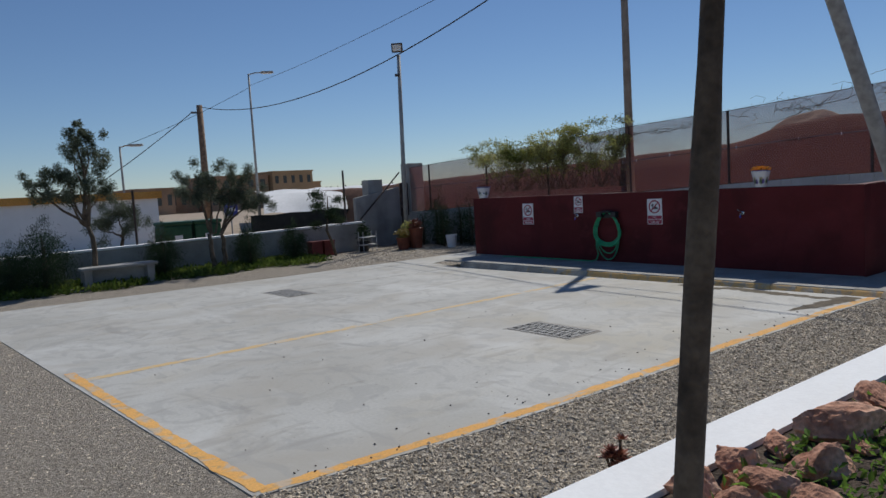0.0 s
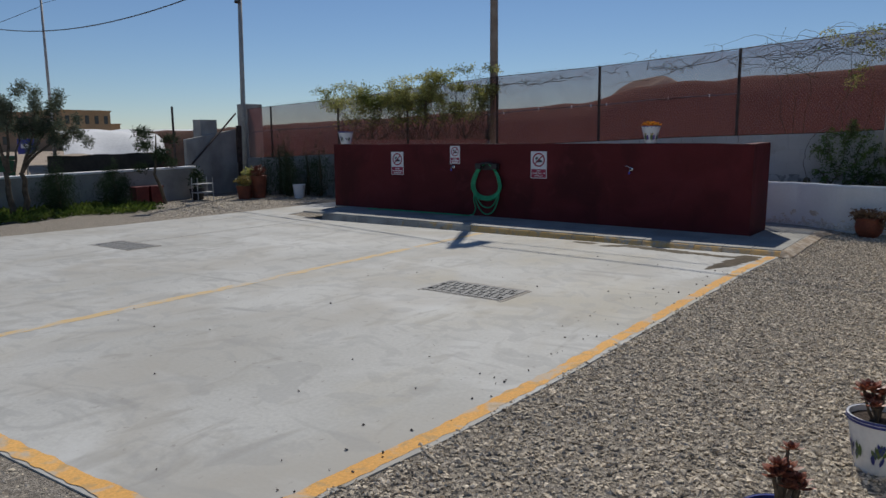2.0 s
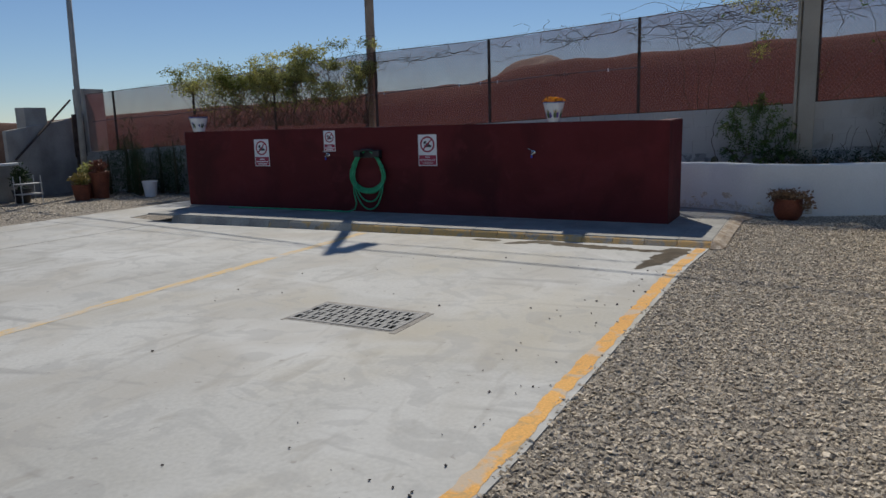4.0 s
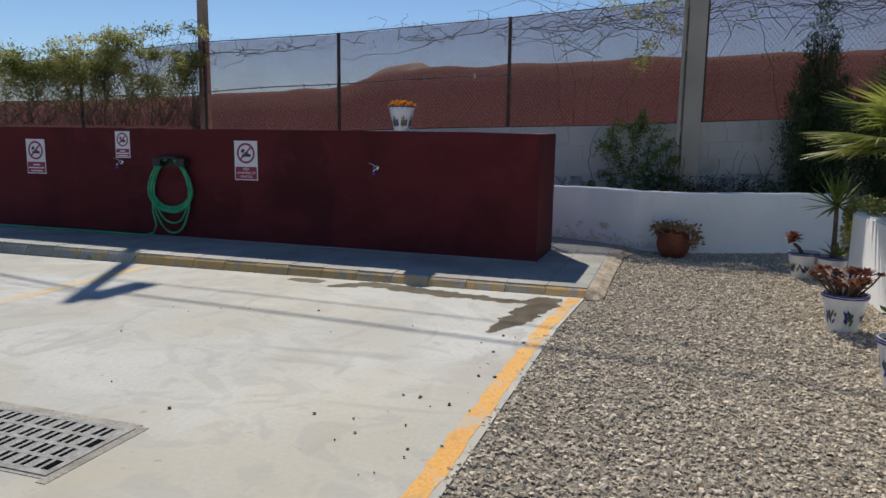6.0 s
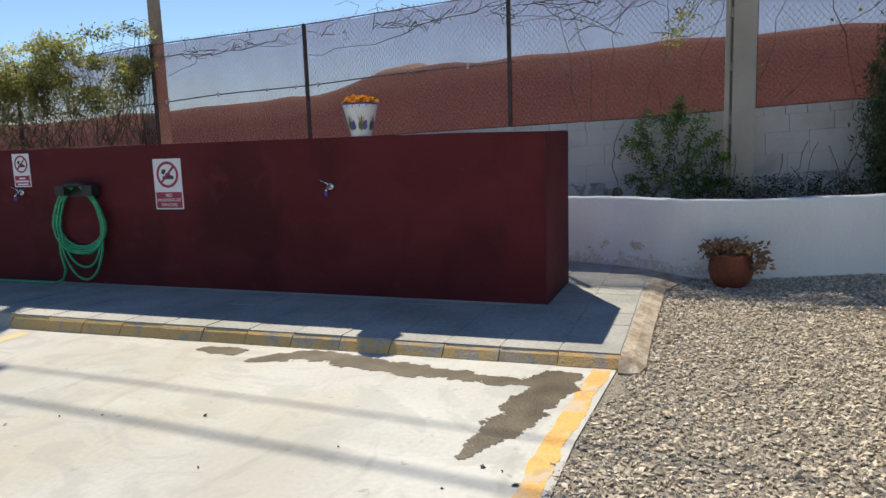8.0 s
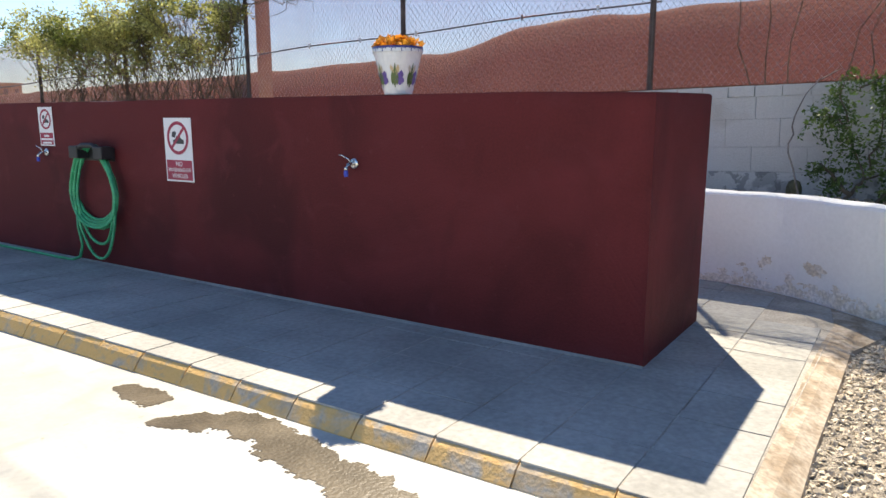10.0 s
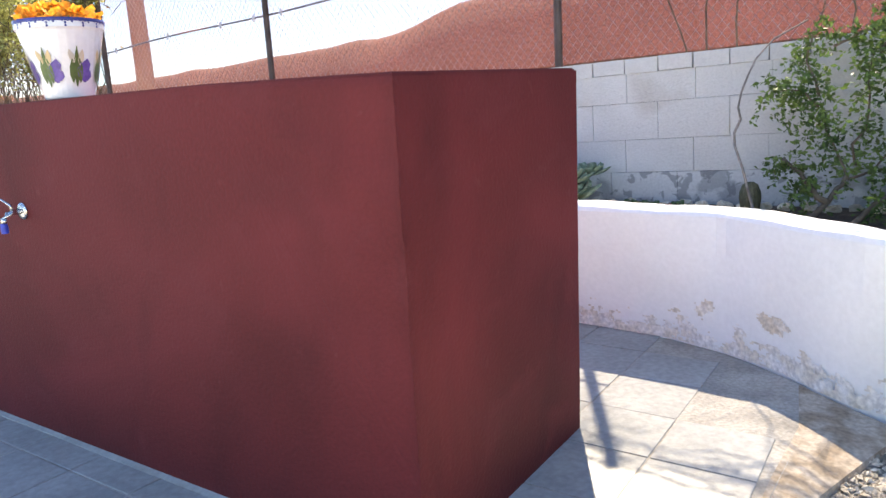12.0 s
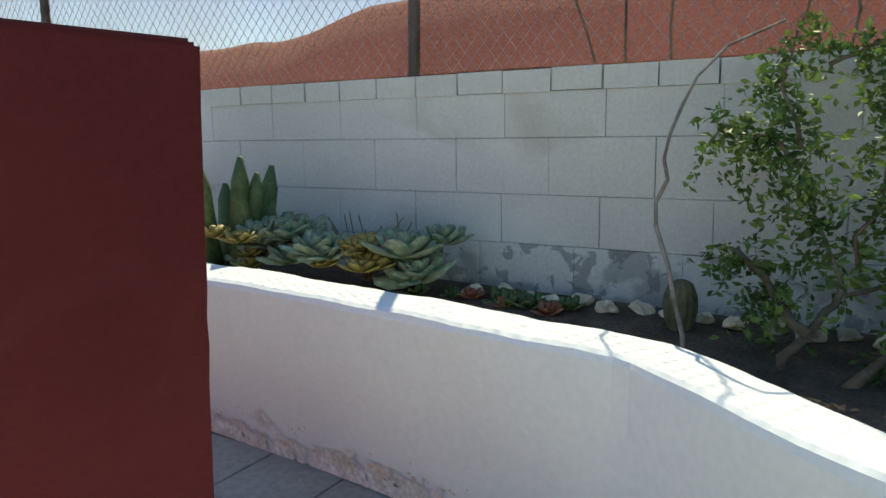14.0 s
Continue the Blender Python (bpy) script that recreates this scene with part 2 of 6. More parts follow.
def tube(bm, pts, r, n=8, cap=True):
    """A round bar along pts; r is one radius or one for each point."""
    pts = [Vector(p) for p in pts]
    rs = r if isinstance(r, (list, tuple)) else [r] * len(pts)
    rings = []
    ref = Vector((0.31, 0.17, 0.93))
    for i, p in enumerate(pts):
        d = (pts[min(i + 1, len(pts) - 1)] - pts[max(i - 1, 0)]).normalized()
        u = d.cross(ref if abs(d.dot(ref)) < 0.95 else Vector((1, 0, 0))).normalized()
        w = d.cross(u)
        rings.append([bm.verts.new(p + (u * math.cos(2 * math.pi * k / n) + w * math.sin(2 * math.pi * k / n)) * rs[i]) for k in range(n)])
    for a, b in zip(rings, rings[1:]):
        for k in range(n):
            bm.faces.new((a[k], a[(k + 1) % n], b[(k + 1) % n], b[k]))
    if cap and n > 2:
        bm.faces.new(rings[0][::-1])
        bm.faces.new(rings[-1])


def lathe(bm, prof, n=28, c=(0, 0, 0), wob=None):
    """A turned body from (radius, z) pairs."""
    rings = []
    for r, z in prof:
        rings.append([bm.verts.new((c[0] + r * math.cos(2 * math.pi * k / n), c[1] + r * math.sin(2 * math.pi * k / n), c[2] + z)) for k in range(n)])
    for a, b in zip(rings, rings[1:]):
        for k in range(n):
            bm.faces.new((a[k], a[(k + 1) % n], b[(k + 1) % n], b[k]))
    bm.faces.new(rings[0][::-1])
    bm.faces.new(rings[-1])


def mesh_np(name, verts, faces, material, parent=None, smooth=False):
    me = bpy.data.meshes.new(name)
    me.from_pydata(verts.tolist() if hasattr(verts, "tolist") else verts, [], faces.tolist() if hasattr(faces, "tolist") else faces)
    me.materials.append(material)
    if smooth:
        me.shade_smooth()
    ob = new(name, me)
    if parent is not None:
        ob.parent = parent
    return ob


def interp(x, xs, ys):
    return float(np.interp(x, xs, ys))


RNG = np.random.default_rng(7)

# ---- ground, slab, platform ----
bm = bmesh.new()
S = 900
for q in ((-S, -S), (S, -S), (S, S), (-S, S)):
    bm.verts.new((q[0], q[1], -0.03))
bm.faces.new(bm.verts[:])
thing("ground", bm, M_DUST, "pale dry earth ground reaching far off", "ground", "structure")

bm = bmesh.new()
prism(bm, [(-6, -2), (15.1, -2), (15.1, 20), (-6, 20)], -0.029, -0.008)
thing("gravel_ground", bm, M_GRAV, "bed of small grey and beige gravel", "ground", "structure")

SLAB = [(2.36, 3.76), (3.7, 3.60), (5.2, 3.52), (8.0, 3.46), (9.6, 3.42), (10.695, 3.34), (10.695, 11.4), (11.0, 12.8), (13.6, 13.2), (13.6, 14.0), (11.0, 14.0), (7.9, 14.05), (2.5, 14.6), (2.14, 11.4), (2.28, 6.6)]
bm = bmesh.new()
prism(bm, SLAB, -0.025, 0.0)
slab = thing("concrete_slab", bm, M_CONC, "pale trowelled concrete service slab with grey stains", "slab", "structure")


def stripe(name, pts, w, material, label, z=0.0):
    """A painted line along pts on the ground."""
    b = bmesh.new()
    pv = [Vector((x, y, 0)) for x, y in pts]
    fine = []
    for p, q in zip(pv, pv[1:]):
        k = max(2, int((q - p).length / 0.025))
        fine += [p.lerp(q, i / k) for i in range(k)]
    fine.append(pv[-1])
    rows = []
    for i, p in enumerate(fine):
        d = (fine[min(i + 1, len(fine) - 1)] - fine[max(i - 1, 0)]).normalized()
        s = Vector((-d.y, d.x, 0))
        a = w * (0.5 + 0.16 * noise.noise(p * 3.1) + 0.16 * noise.noise(p * 11))
        c = w * (0.5 + 0.16 * noise.noise(p * 3.1 + Vector((9, 4, 2))) + 0.16 * noise.noise(p * 11 + Vector((7, 1, 2))))
        rows.append([b.verts.new(p + s * a + Vector((0, 0, z + 0.0015))), b.verts.new(p - s * c + Vector((0, 0, z + 0.0015)))])
    for r0, r1 in zip(rows, rows[1:]):
        b.faces.new((r0[0], r0[1], r1[1], r1[0]))
    return thing(name, b, material, label, "road marking", "structure")


stripe("yellow_line", [(2.42, 3.82), (3.7, 3.69), (5.2, 3.61), (8.0, 3.55), (9.6, 3.51), (10.70, 3.42)], 0.105, M_YEL, "worn yellow painted line along the slab edge")
stripe("yellow_line", [(2.43, 3.82), (2.38, 5.4), (2.34, 8.2)], 0.105, M_YEL, "worn yellow painted line along the slab end", 0.002)
stripe("yellow_line", [(2.4, 7.73), (5.6, 7.72), (8.5, 7.78), (10.6, 7.8)], 0.13, M_YELF, "faded yellow painted line across the slab")

stripe("slab_crack", [(6.95, 11.72), (7.6, 11.66), (8.4, 11.70), (9.3, 11.63), (10.6, 11.65)], 0.022, M_CRACK, "dark crack running across the concrete slab")
stripe("slab_crack", [(9.0, 13.3), (9.7, 13.22), (10.6, 13.3)], 0.02, M_CRACK, "dark crack at the slab's far end")

PLAT = lambda x, y: 0.075 - 0.014 * (x - 10.86) + 0.007 * max(0.0, y - 4.0)
bm = bmesh.new()
prism(bm, [(10.77, 3.32), (13.0, 3.27), (13.45, 3.25), (13.9, 3.3), (14.2, 3.7), (14.6, 4.3), (14.6, 12.9), (10.77, 11.5)], -0.02, lambda x, y: PLAT(x, y) - 0.006)
thing("platform", bm, M_KERB, "low raised concrete platform behind the kerb", "platform", "structure")

# ---- red wall ----
WT = 1.418
bm = bmesh.new()
# the top dips a little towards the corner, and the free end leans
RTOP = lambda x, y: interp(x, [12.0, 13.1], [WT - 0.014, WT + 0.004]) if y < 4.3 and x > 12.23 else interp(y, [4.0, 4.7], [WT - 0.014, WT])
RED_END = 13.098
prism(bm, [(12.0, 4.0), (RED_END, 4.0), (RED_END, 4.2), (12.22, 4.2), (12.22, 4.7), (12.22, 12.39), (12.0, 12.39), (12.0, 4.7)], 0.0, RTOP)
bmesh.ops.bevel(bm, geom=[e for e in bm.edges if e.verts[0].co.z > 1 and e.verts[1].co.z > 1], offset=0.005, segments=2, affect="EDGES")
es = [e for e in bm.edges if abs(e.verts[0].co.z - e.verts[1].co.z) > 1 and abs(e.verts[0].co.y - 4.0) < 0.002]
sub = bmesh.ops.subdivide_edges(bm, edges=es, cuts=70)
for v in bm.verts:
    if 0.01 < v.co.z < WT - 0.02 and abs(v.co.y - 4.0) < 0.002:
        j = 0.0035 * noise.noise(Vector((v.co.x, 0, v.co.z * 23))) + 0.003 * noise.noise(Vector((v.co.x, 5, v.co.z * 6)))
        v.co.x += j - 0.002
for v in bm.verts:
    if v.co.x > 12.9:
        v.co.x -= 0.034 * (1 - v.co.z / WT)
thing("red_wall", bm, M_RED, "dark red painted masonry screen wall, L-shaped", "wall", "structure")
bm = bmesh.new()
prism(bm, [(12.012, 4.012), (RED_END - 0.008, 4.012), (RED_END - 0.008, 4.19), (12.21, 4.19), (12.21, 4.7), (12.21, 12.38), (12.012, 12.38), (12.012, 4.7)], lambda x, y: RTOP(x, y) - 0.004, lambda x, y: RTOP(x, y) + 0.005)
thing("wall_screed", bm, M_SCREED, "worn red wall top with bare pale patches", "screed", "structure")
bm = bmesh.new()
for k in range(28):
    y0 = 4.0 + k * 0.3
    prism(bm, [(11.978 + 0.008 * noise.noise(Vector((0, y0 * 3, 1))), y0), (11.999, y0), (11.999, min(12.39, y0 + 0.3)), (11.978 + 0.008 * noise.noise(Vector((0, y0 * 3 + 0.9, 1))), min(12.39, y0 + 0.3))], 0.03, lambda x, y: PLAT(x, y) + (0.010 if x > 11.99 else 0.003))
thing("wall_fillet", bm, M_TILE, "dusty mortar fillet at the foot of the red wall", "fillet", "structure")

# ---- white planter wall ----
PW = [(14.47, 9.5), (14.45, 6.0), (14.39, 4.9), (14.345, 4.4), (14.30, 4.0), (14.19, 3.71), (14.02, 3.42), (13.85, 3.245), (13.74, 3.10), (13.68, 2.85), (13.70, 2.6), (13.80, 2.2), (13.98, 1.75), (14.18, 1.3), (14.34, 0.6)]
RIM_F = [(14.32, 9.5), (14.29, 6.0), (14.265, 5.0), (14.225, 4.5), (14.20, 4.15), (14.17, 3.72), (13.94, 3.44), (13.77, 3.21), (13.68, 3.075), (13.63, 2.86), (13.65, 2.6), (13.76, 2.2), (13.94, 1.75), (14.14, 1.3), (14.30, 0.6)]
RIM_B = [(14.54, 9.5), (14.53, 5.3), (14.48, 4.65), (14.44, 4.25), (14.385, 3.66), (14.16, 3.355), (13.90, 3.07), (13.845, 2.99), (13.81, 2.85), (13.85, 2.6), (13.96, 2.2), (14.14, 1.75), (14.34, 1.3), (14.50, 0.6)]
edge_x = lambda pts, y: interp(y, [p[1] for p in pts][::-1], [p[0] for p in pts][::-1])


def planter_wall():
    """A rendered wall lofted between its foot and its two rim lines, hand-trowelled and uneven."""
    ys = [0.6 + 0.05 * i for i in range(int(8.9 / 0.05) + 1)]
    V, F = [], []
    for i, y in enumerate(ys):
        f, rf, rb = edge_x(PW, y), edge_x(RIM_F, y), edge_x(RIM_B, y)
        w = lambda k, a: a * noise.noise(Vector((k * 7.3, y * 3.1, 0.2))) + 0.5 * a * noise.noise(Vector((k * 3.7, y * 11, 2)))
        top = 0.742 + w(1, 0.010)
        V += [(f, y, -0.02), (f + w(2, 0.010), y, 0.09), (f + (rf - f) * 0.3 + w(3, 0.012), y, 0.25), (f + (rf - f) * 0.75 + w(4, 0.010), y, 0.52), (rf + w(5, 0.006), y, 0.715), (rf + 0.008 + w(5, 0.006), y, top - 0.008), (rf + 0.026 + w(5, 0.006), y, top), ((rf + rb) / 2, y, top + w(6, 0.007)), (rb - 0.02 + w(7, 0.012), y, top - 0.003), (rb + w(7, 0.012), y, top - 0.022), (rb, y, 0.0)]
        if i:
            F += [((i - 1) * 11 + q, i * 11 + q, i * 11 + q + 1, (i - 1) * 11 + q + 1) for q in range(10)]
    F += [tuple(range(11)), tuple(range((len(ys) - 1) * 11, len(ys) * 11))[::-1]]
    me = bpy.data.meshes.new("planter_wall")
    me.from_pydata(V, [], F)
    me.materials.append(M_WHITE)
    for p in me.polygons:
        p.use_smooth = p.center.z < 0.6
    tagged(new("planter_wall", me), "curved white rendered low planter wall", "planter wall", kind="structure")


planter_wall()
bm = bmesh.new()
prism(bm, [(x - 0.03, y) for x, y in RIM_B] + [(15.21, 0.6), (15.21, 9.5)], 0.0, 0.62)
thing("planter_soil", bm, M_SOIL, "dark dry soil filling the planter", "soil", "structure")

# ---- block wall behind the planter ----
RISE = lambda y: interp(y, [-3, 3.6, 6.2, 19.4], [0.297, 0.0, -0.062, -0.6])
bm = bmesh.new()
for ya, yb in ((-3, 3.6), (3.6, 6.2), (6.2, 19.3)):
    prism(bm, [(15.215, ya), (15.40, ya), (15.40, yb), (15.215, yb)], -0.02, lambda x, y: 1.461 + RISE(y))
block_wall = thing("wall_block", bm, M_MORTAR, "white-painted concrete block boundary wall", "wall", "structure")

# ---- fence ----
FT = lambda y: interp(y, [-3, 2.3, 5.06, 7.85, 10.36, 13.0, 15.4, 19.2], [3.45, 3.32, 3.14, 2.99, 2.92, 2.75, 2.6, 2.45])
FB = lambda y: 1.60 + RISE(y)
fence = root("fence", (15.3, 5, 1.5), "chain-link boundary fence with dark posts and shade net", "fence", kind="")
for y in (-0.5, 2.31, 5.06, 7.85, 10.36, 13.0, 15.4, 18.1):
    bm = bmesh.new()
    tube(bm, [(15.3, y, FB(y) - 0.35), (15.3, y, FT(y))], 0.028, 10)
    o = part("post", bm, M_STEEL)
    o.parent = fence
    o.matrix_parent_inverse = Matrix.Translation((-15.3, -5, -1.5))
ys = np.linspace(-3, 19.2, 150)
v, f = [], []
for i, y in enumerate(ys):
    wv = 0.02 * math.sin(y * 2.3) + 0.015 * math.sin(y * 5.1)
    v += [(15.36 + wv, y, FB(y) - 0.02), (15.35 - wv, y, (FB(y) + FT(y)) / 2), (15.35, y, FT(y) - 0.02 * abs(math.sin(y * 3.3)))]
    if i:
        k = 3 * i
        f += [(k - 3, k, k + 1, k - 2), (k - 2, k + 1, k + 2, k - 1)]
o = mesh_np("shade_net", v, f, M_NET, fence)
o["label"] = "reddish woven shade net"
o.matrix_parent_inverse = Matrix.Translation((-15.3, -5, -1.5))

# ---- berm behind the fence ----
CREST = lambda y: interp(y, [-8, -1.2, 3, 6, 8.3, 9.1, 9.6, 10.2, 10.7, 12.0, 16, 19.2, 30], [3.35, 3.22, 3.15, 3.05, 3.01, 2.95, 2.83, 2.66, 2.58, 2.47, 2.38, 2.28, 2.0])
v, f = [], []
ys = np.linspace(-14, 34, 200)
prof = [(18.7, -0.02), (19.1, 0.2), (19.6, 0.5), (20.1, 0.8), (20.45, 0.96), (20.7, 1.0), (22, 0.98), (34, 0.2)]
for i, y in enumerate(ys):
    for j, (x, h) in enumerate(prof):
        w = 0.07 * noise.noise(Vector((x * 0.9, y * 1.3, 0.5)))
        v.append((x + w, y, -0.05 + CREST(y) * h + (w if j else 0)))
    if i:
        for j in range(len(prof) - 1):
            a, b = (i - 1) * len(prof) + j, i * len(prof) + j
            f.append((a, b, b + 1, a + 1))
tagged(mesh_np("earth_bank", v, f, M_BERM, None, True), "bank of bare red-brown earth behind the fence", "earth bank", kind="structure")


# ---- pale sand heap beyond the bank ----
v, f = [], []
for i in range(25):
    for j in range(25):
        u, w = i / 12 - 1, j / 12 - 1
        h = max(0.0, 1 - u * u - w * w) * (1 + 0.25 * w)
        v.append((24.0 + u * 1.6, 9.5 + w * 2.3, 2.2 + h * 1.15 + 0.3 * h * noise.noise(Vector((u * 3, w * 3, 1)))))
        if i and j:
            k = i * 25 + j
            f.append((k - 26, k - 1, k, k - 25))
tagged(mesh_np("sand_heap", v, f, M_DUST, None, True), "heap of pale sand behind the earth bank", "sand heap", kind="stuff")

# ---- more materials ----
M_SIGNW = mat("sign_white", [(0.74, 0.73, 0.74), (0.80, 0.79, 0.80)], 6, 0.45, 0.0, 60, fine_amt=0.03)
M_SIGNR = mat("sign_crimson", [(0.30, 0.018, 0.05), (0.36, 0.025, 0.065)], 6, 0.45, 0.0, 60, fine_amt=0.05)
M_SIGNK = mat("sign_black", [(0.03, 0.03, 0.035), (0.05, 0.05, 0.055)], 6, 0.5, 0.0, 60)
M_HOSE = mat("green_hose", [(0.02, 0.30, 0.13), (0.05, 0.42, 0.20)], 12, 0.45, 0.05, 60)
M_CHROME = mat("worn_chrome", [(0.45, 0.45, 0.45), (0.65, 0.65, 0.64)], 20, 0.25, 0.0, 80, metal=1.0)
M_BLUE = mat("blue_plastic", [(0.02, 0.04, 0.35), (0.03, 0.06, 0.45)], 10, 0.4, 0.0, 60)
M_GLAZE = mat("white_glaze", [(0.68, 0.69, 0.70), (0.78, 0.79, 0.80)], 5, 0.25, 0.05, 50, fine_amt=0.04, coat=0.3)
M_COBALT = mat("cobalt_paint", [(0.02, 0.03, 0.16), (0.04, 0.05, 0.26)], 10, 0.3, 0.0, 60)
M_VIOLET = mat("violet_paint", [(0.09, 0.05, 0.26), (0.14, 0.09, 0.34)], 10, 0.3, 0.0, 60)
M_GREENP = mat("green_paint", [(0.05, 0.10, 0.03), (0.12, 0.17, 0.05)], 10, 0.3, 0.0, 60)
M_TERRA = mat("terracotta", [(0.15, 0.04, 0.02), (0.25, 0.075, 0.037)], 4, 0.75, 0.15, 50)
M_MARI = mat("orange_petals", [(0.62, 0.22, 0.02), (0.78, 0.40, 0.05)], 30, 0.8, 0.0, 60, rand=0.3, trans=0.25)
M_GRATE = mat("worn_grate_iron", [(0.20, 0.20, 0.19), (0.33, 0.325, 0.31)], 14, 0.75, 0.25, 90)
M_WET = mat("wet_concrete", [(0.075, 0.06, 0.04), (0.14, 0.115, 0.08)], 5, 0.35, 0.25, 60, fine_amt=0.15)
M_WET.node_tree.nodes["Principled BSDF"].inputs["Specular IOR Level"].default_value = 0.15
M_FILM = mat("water_film", [(0.40, 0.39, 0.37), (0.5, 0.5, 0.48)], 9, 0.05, 0.9, 130, fine_amt=0.2, bump_dist=0.006)
M_LEAF_O = mat("olive_leaves", [(0.075, 0.095, 0.06), (0.19, 0.215, 0.15)], 2, 0.6, 0.0, 30, rand=0.4, trans=0.3)
M_LEAF_D = mat("dark_conifer", [(0.024, 0.042, 0.02), (0.075, 0.11, 0.052)], 3, 0.7, 0.0, 30, rand=0.4, trans=0.2)
M_LEAF_V = mat("vine_leaves", [(0.17, 0.20, 0.05), (0.60, 0.57, 0.22)], 1.2, 0.6, 0.0, 30, rand=0.4, trans=0.45)
M_LEAF_G = mat("fresh_leaves", [(0.07, 0.16, 0.025), (0.20, 0.32, 0.06)], 3, 0.5, 0.0, 30, rand=0.4, trans=0.45)
M_LEAF_S = mat("shrub_leaves", [(0.045, 0.095, 0.02), (0.17, 0.25, 0.06)], 5, 0.5, 0.0, 30, rand=0.45, trans=0.4)
M_WEED = mat("weeds", [(0.05, 0.09, 0.015), (0.15, 0.20, 0.04)], 2, 0.7, 0.0, 30, rand=0.4, trans=0.35)
M_PALM = mat("palm_fronds", [(0.11, 0.16, 0.025), (0.32, 0.34, 0.08)], 2, 0.45, 0.0, 30, rand=0.2, trans=0.4)
M_SUCC = mat("grey_succulent", [(0.18, 0.24, 0.15), (0.33, 0.39, 0.26)], 6, 0.5, 0.05, 50, rand=0.2)
M_SUCY = mat("yellow_succulent", [(0.30, 0.24, 0.05), (0.42, 0.30, 0.09)], 8, 0.5, 0.05, 50, rand=0.2)
M_SUCR = mat("russet_succulent", [(0.16, 0.045, 0.03), (0.34, 0.12, 0.06)], 14, 0.5, 0.05, 50, rand=0.3)
M_CACT = mat("cactus_green", [(0.04, 0.08, 0.025), (0.11, 0.15, 0.05)], 8, 0.6, 0.2, 60)
M_BALL = mat("brown_cactus", [(0.06, 0.06, 0.03), (0.14, 0.125, 0.07)], 12, 0.8, 0.3, 90)
M_DRY = mat("dry_leaves", [(0.20, 0.12, 0.07), (0.36, 0.24, 0.15)], 10, 0.85, 0.0, 50, rand=0.3, trans=0.2)
M_BARK = mat("grey_bark", [(0.065, 0.047, 0.031), (0.165, 0.125, 0.085)], 9, 0.9, 0.6, 60, bump_dist=0.01)
M_STEM = mat("grey_stem", [(0.11, 0.095, 0.085), (0.22, 0.195, 0.18)], 12, 0.85, 0.2, 60)
M_ROCK = mat("ochre_rock", [(0.34, 0.14, 0.08), (0.60, 0.38, 0.27), (0.48, 0.25, 0.16)], 5, 0.9, 0.6, 40, rand=0.12, bump_dist=0.02)
M_PEB = mat("dark_pebbles", [(0.05, 0.045, 0.04), (0.13, 0.11, 0.10)], 30, 0.9, 0.0, 60, rand=0.4)
M_SIDENET = mat("dark_side_net", [(0.022, 0.024, 0.02), (0.05, 0.048, 0.04)], 1.5, 0.9, 0.2, 30)
M_SIGNB = mat("sign_blue", [(0.05, 0.06, 0.28), (0.07, 0.08, 0.34)], 5, 0.5, 0.0, 40)
M_BIN = mat("green_bin_plastic", [(0.01, 0.06, 0.025), (0.02, 0.09, 0.04)], 5, 0.5, 0.0, 60)
M_GHOUSE = mat("greenhouse_plastic", [(0.60, 0.62, 0.63), (0.74, 0.75, 0.76)], 0.5, 0.75, 0.2, 12, fine_amt=0.08)
M_TAN = mat("tan_render", [(0.30, 0.19, 0.12), (0.40, 0.26, 0.17)], 0.3, 0.9, 0.1, 10)
M_OCHRE = mat("ochre_render", [(0.40, 0.27, 0.15), (0.50, 0.34, 0.20)], 0.3, 0.9, 0.1, 10)
M_ORANGE = mat("orange_fascia", [(0.55, 0.26, 0.05), (0.66, 0.33, 0.08)], 1, 0.8, 0.0, 20)
M_GLASS = mat("dark_window", [(0.03, 0.035, 0.04), (0.06, 0.065, 0.07)], 2, 0.15, 0.0, 20)
M_ROAD = mat("asphalt", [(0.06, 0.06, 0.06), (0.10, 0.10, 0.098)], 1.5, 0.9, 0.3, 60)
M_LAMP = mat("lamp_glass", [(0.78, 0.78, 0.77), (0.84, 0.84, 0.83)], 5, 0.3, 0.0, 40)
M_CABLE = mat("black_cable", [(0.015, 0.015, 0.016), (0.03, 0.03, 0.03)], 5, 0.6, 0.0, 40)
M_MET = mat("white_painted_steel", [(0.5, 0.5, 0.5), (0.62, 0.62, 0.61)], 3, 0.5, 0.05, 40)
M_REDPL = mat("red_plastic", [(0.12, 0.014, 0.014), (0.18, 0.024, 0.022)], 5, 0.5, 0.0, 40)
M_STAIN = blotched("peeled_paint_stain", [(0.49, 0.485, 0.47), (0.57, 0.565, 0.55)], [((0.17, 0.175, 0.18), (3, 3, 3.5), 0.54, 0.60, 0.55, 0.3), ((0.13, 0.135, 0.14), (14, 14, 16), 0.54, 0.58, 0.6, 0.6), ((0.36, 0.31, 0.25), (3, 3, 5), 0.55, 0.7, 0.5, 0.5)], 0.95, 0.3, 60, 0.08, True)
M_DAMP = mat("pale_damp_stain", [(0.62, 0.55, 0.45), (0.78, 0.75, 0.69)], 14, 0.95, 0.2, 50, contrast=(0.4, 0.6))
# near-black without sheen: the shade inside the drain pit, put into the colour
M_PIT_SHADE = mat("painted_pit_shade", [(0.006, 0.006, 0.006), (0.012, 0.012, 0.011)], 9, 1.0, 0.0, 50)
M_PIT_SHADE.node_tree.nodes["Principled BSDF"].inputs["Specular IOR Level"].default_value = 0.0
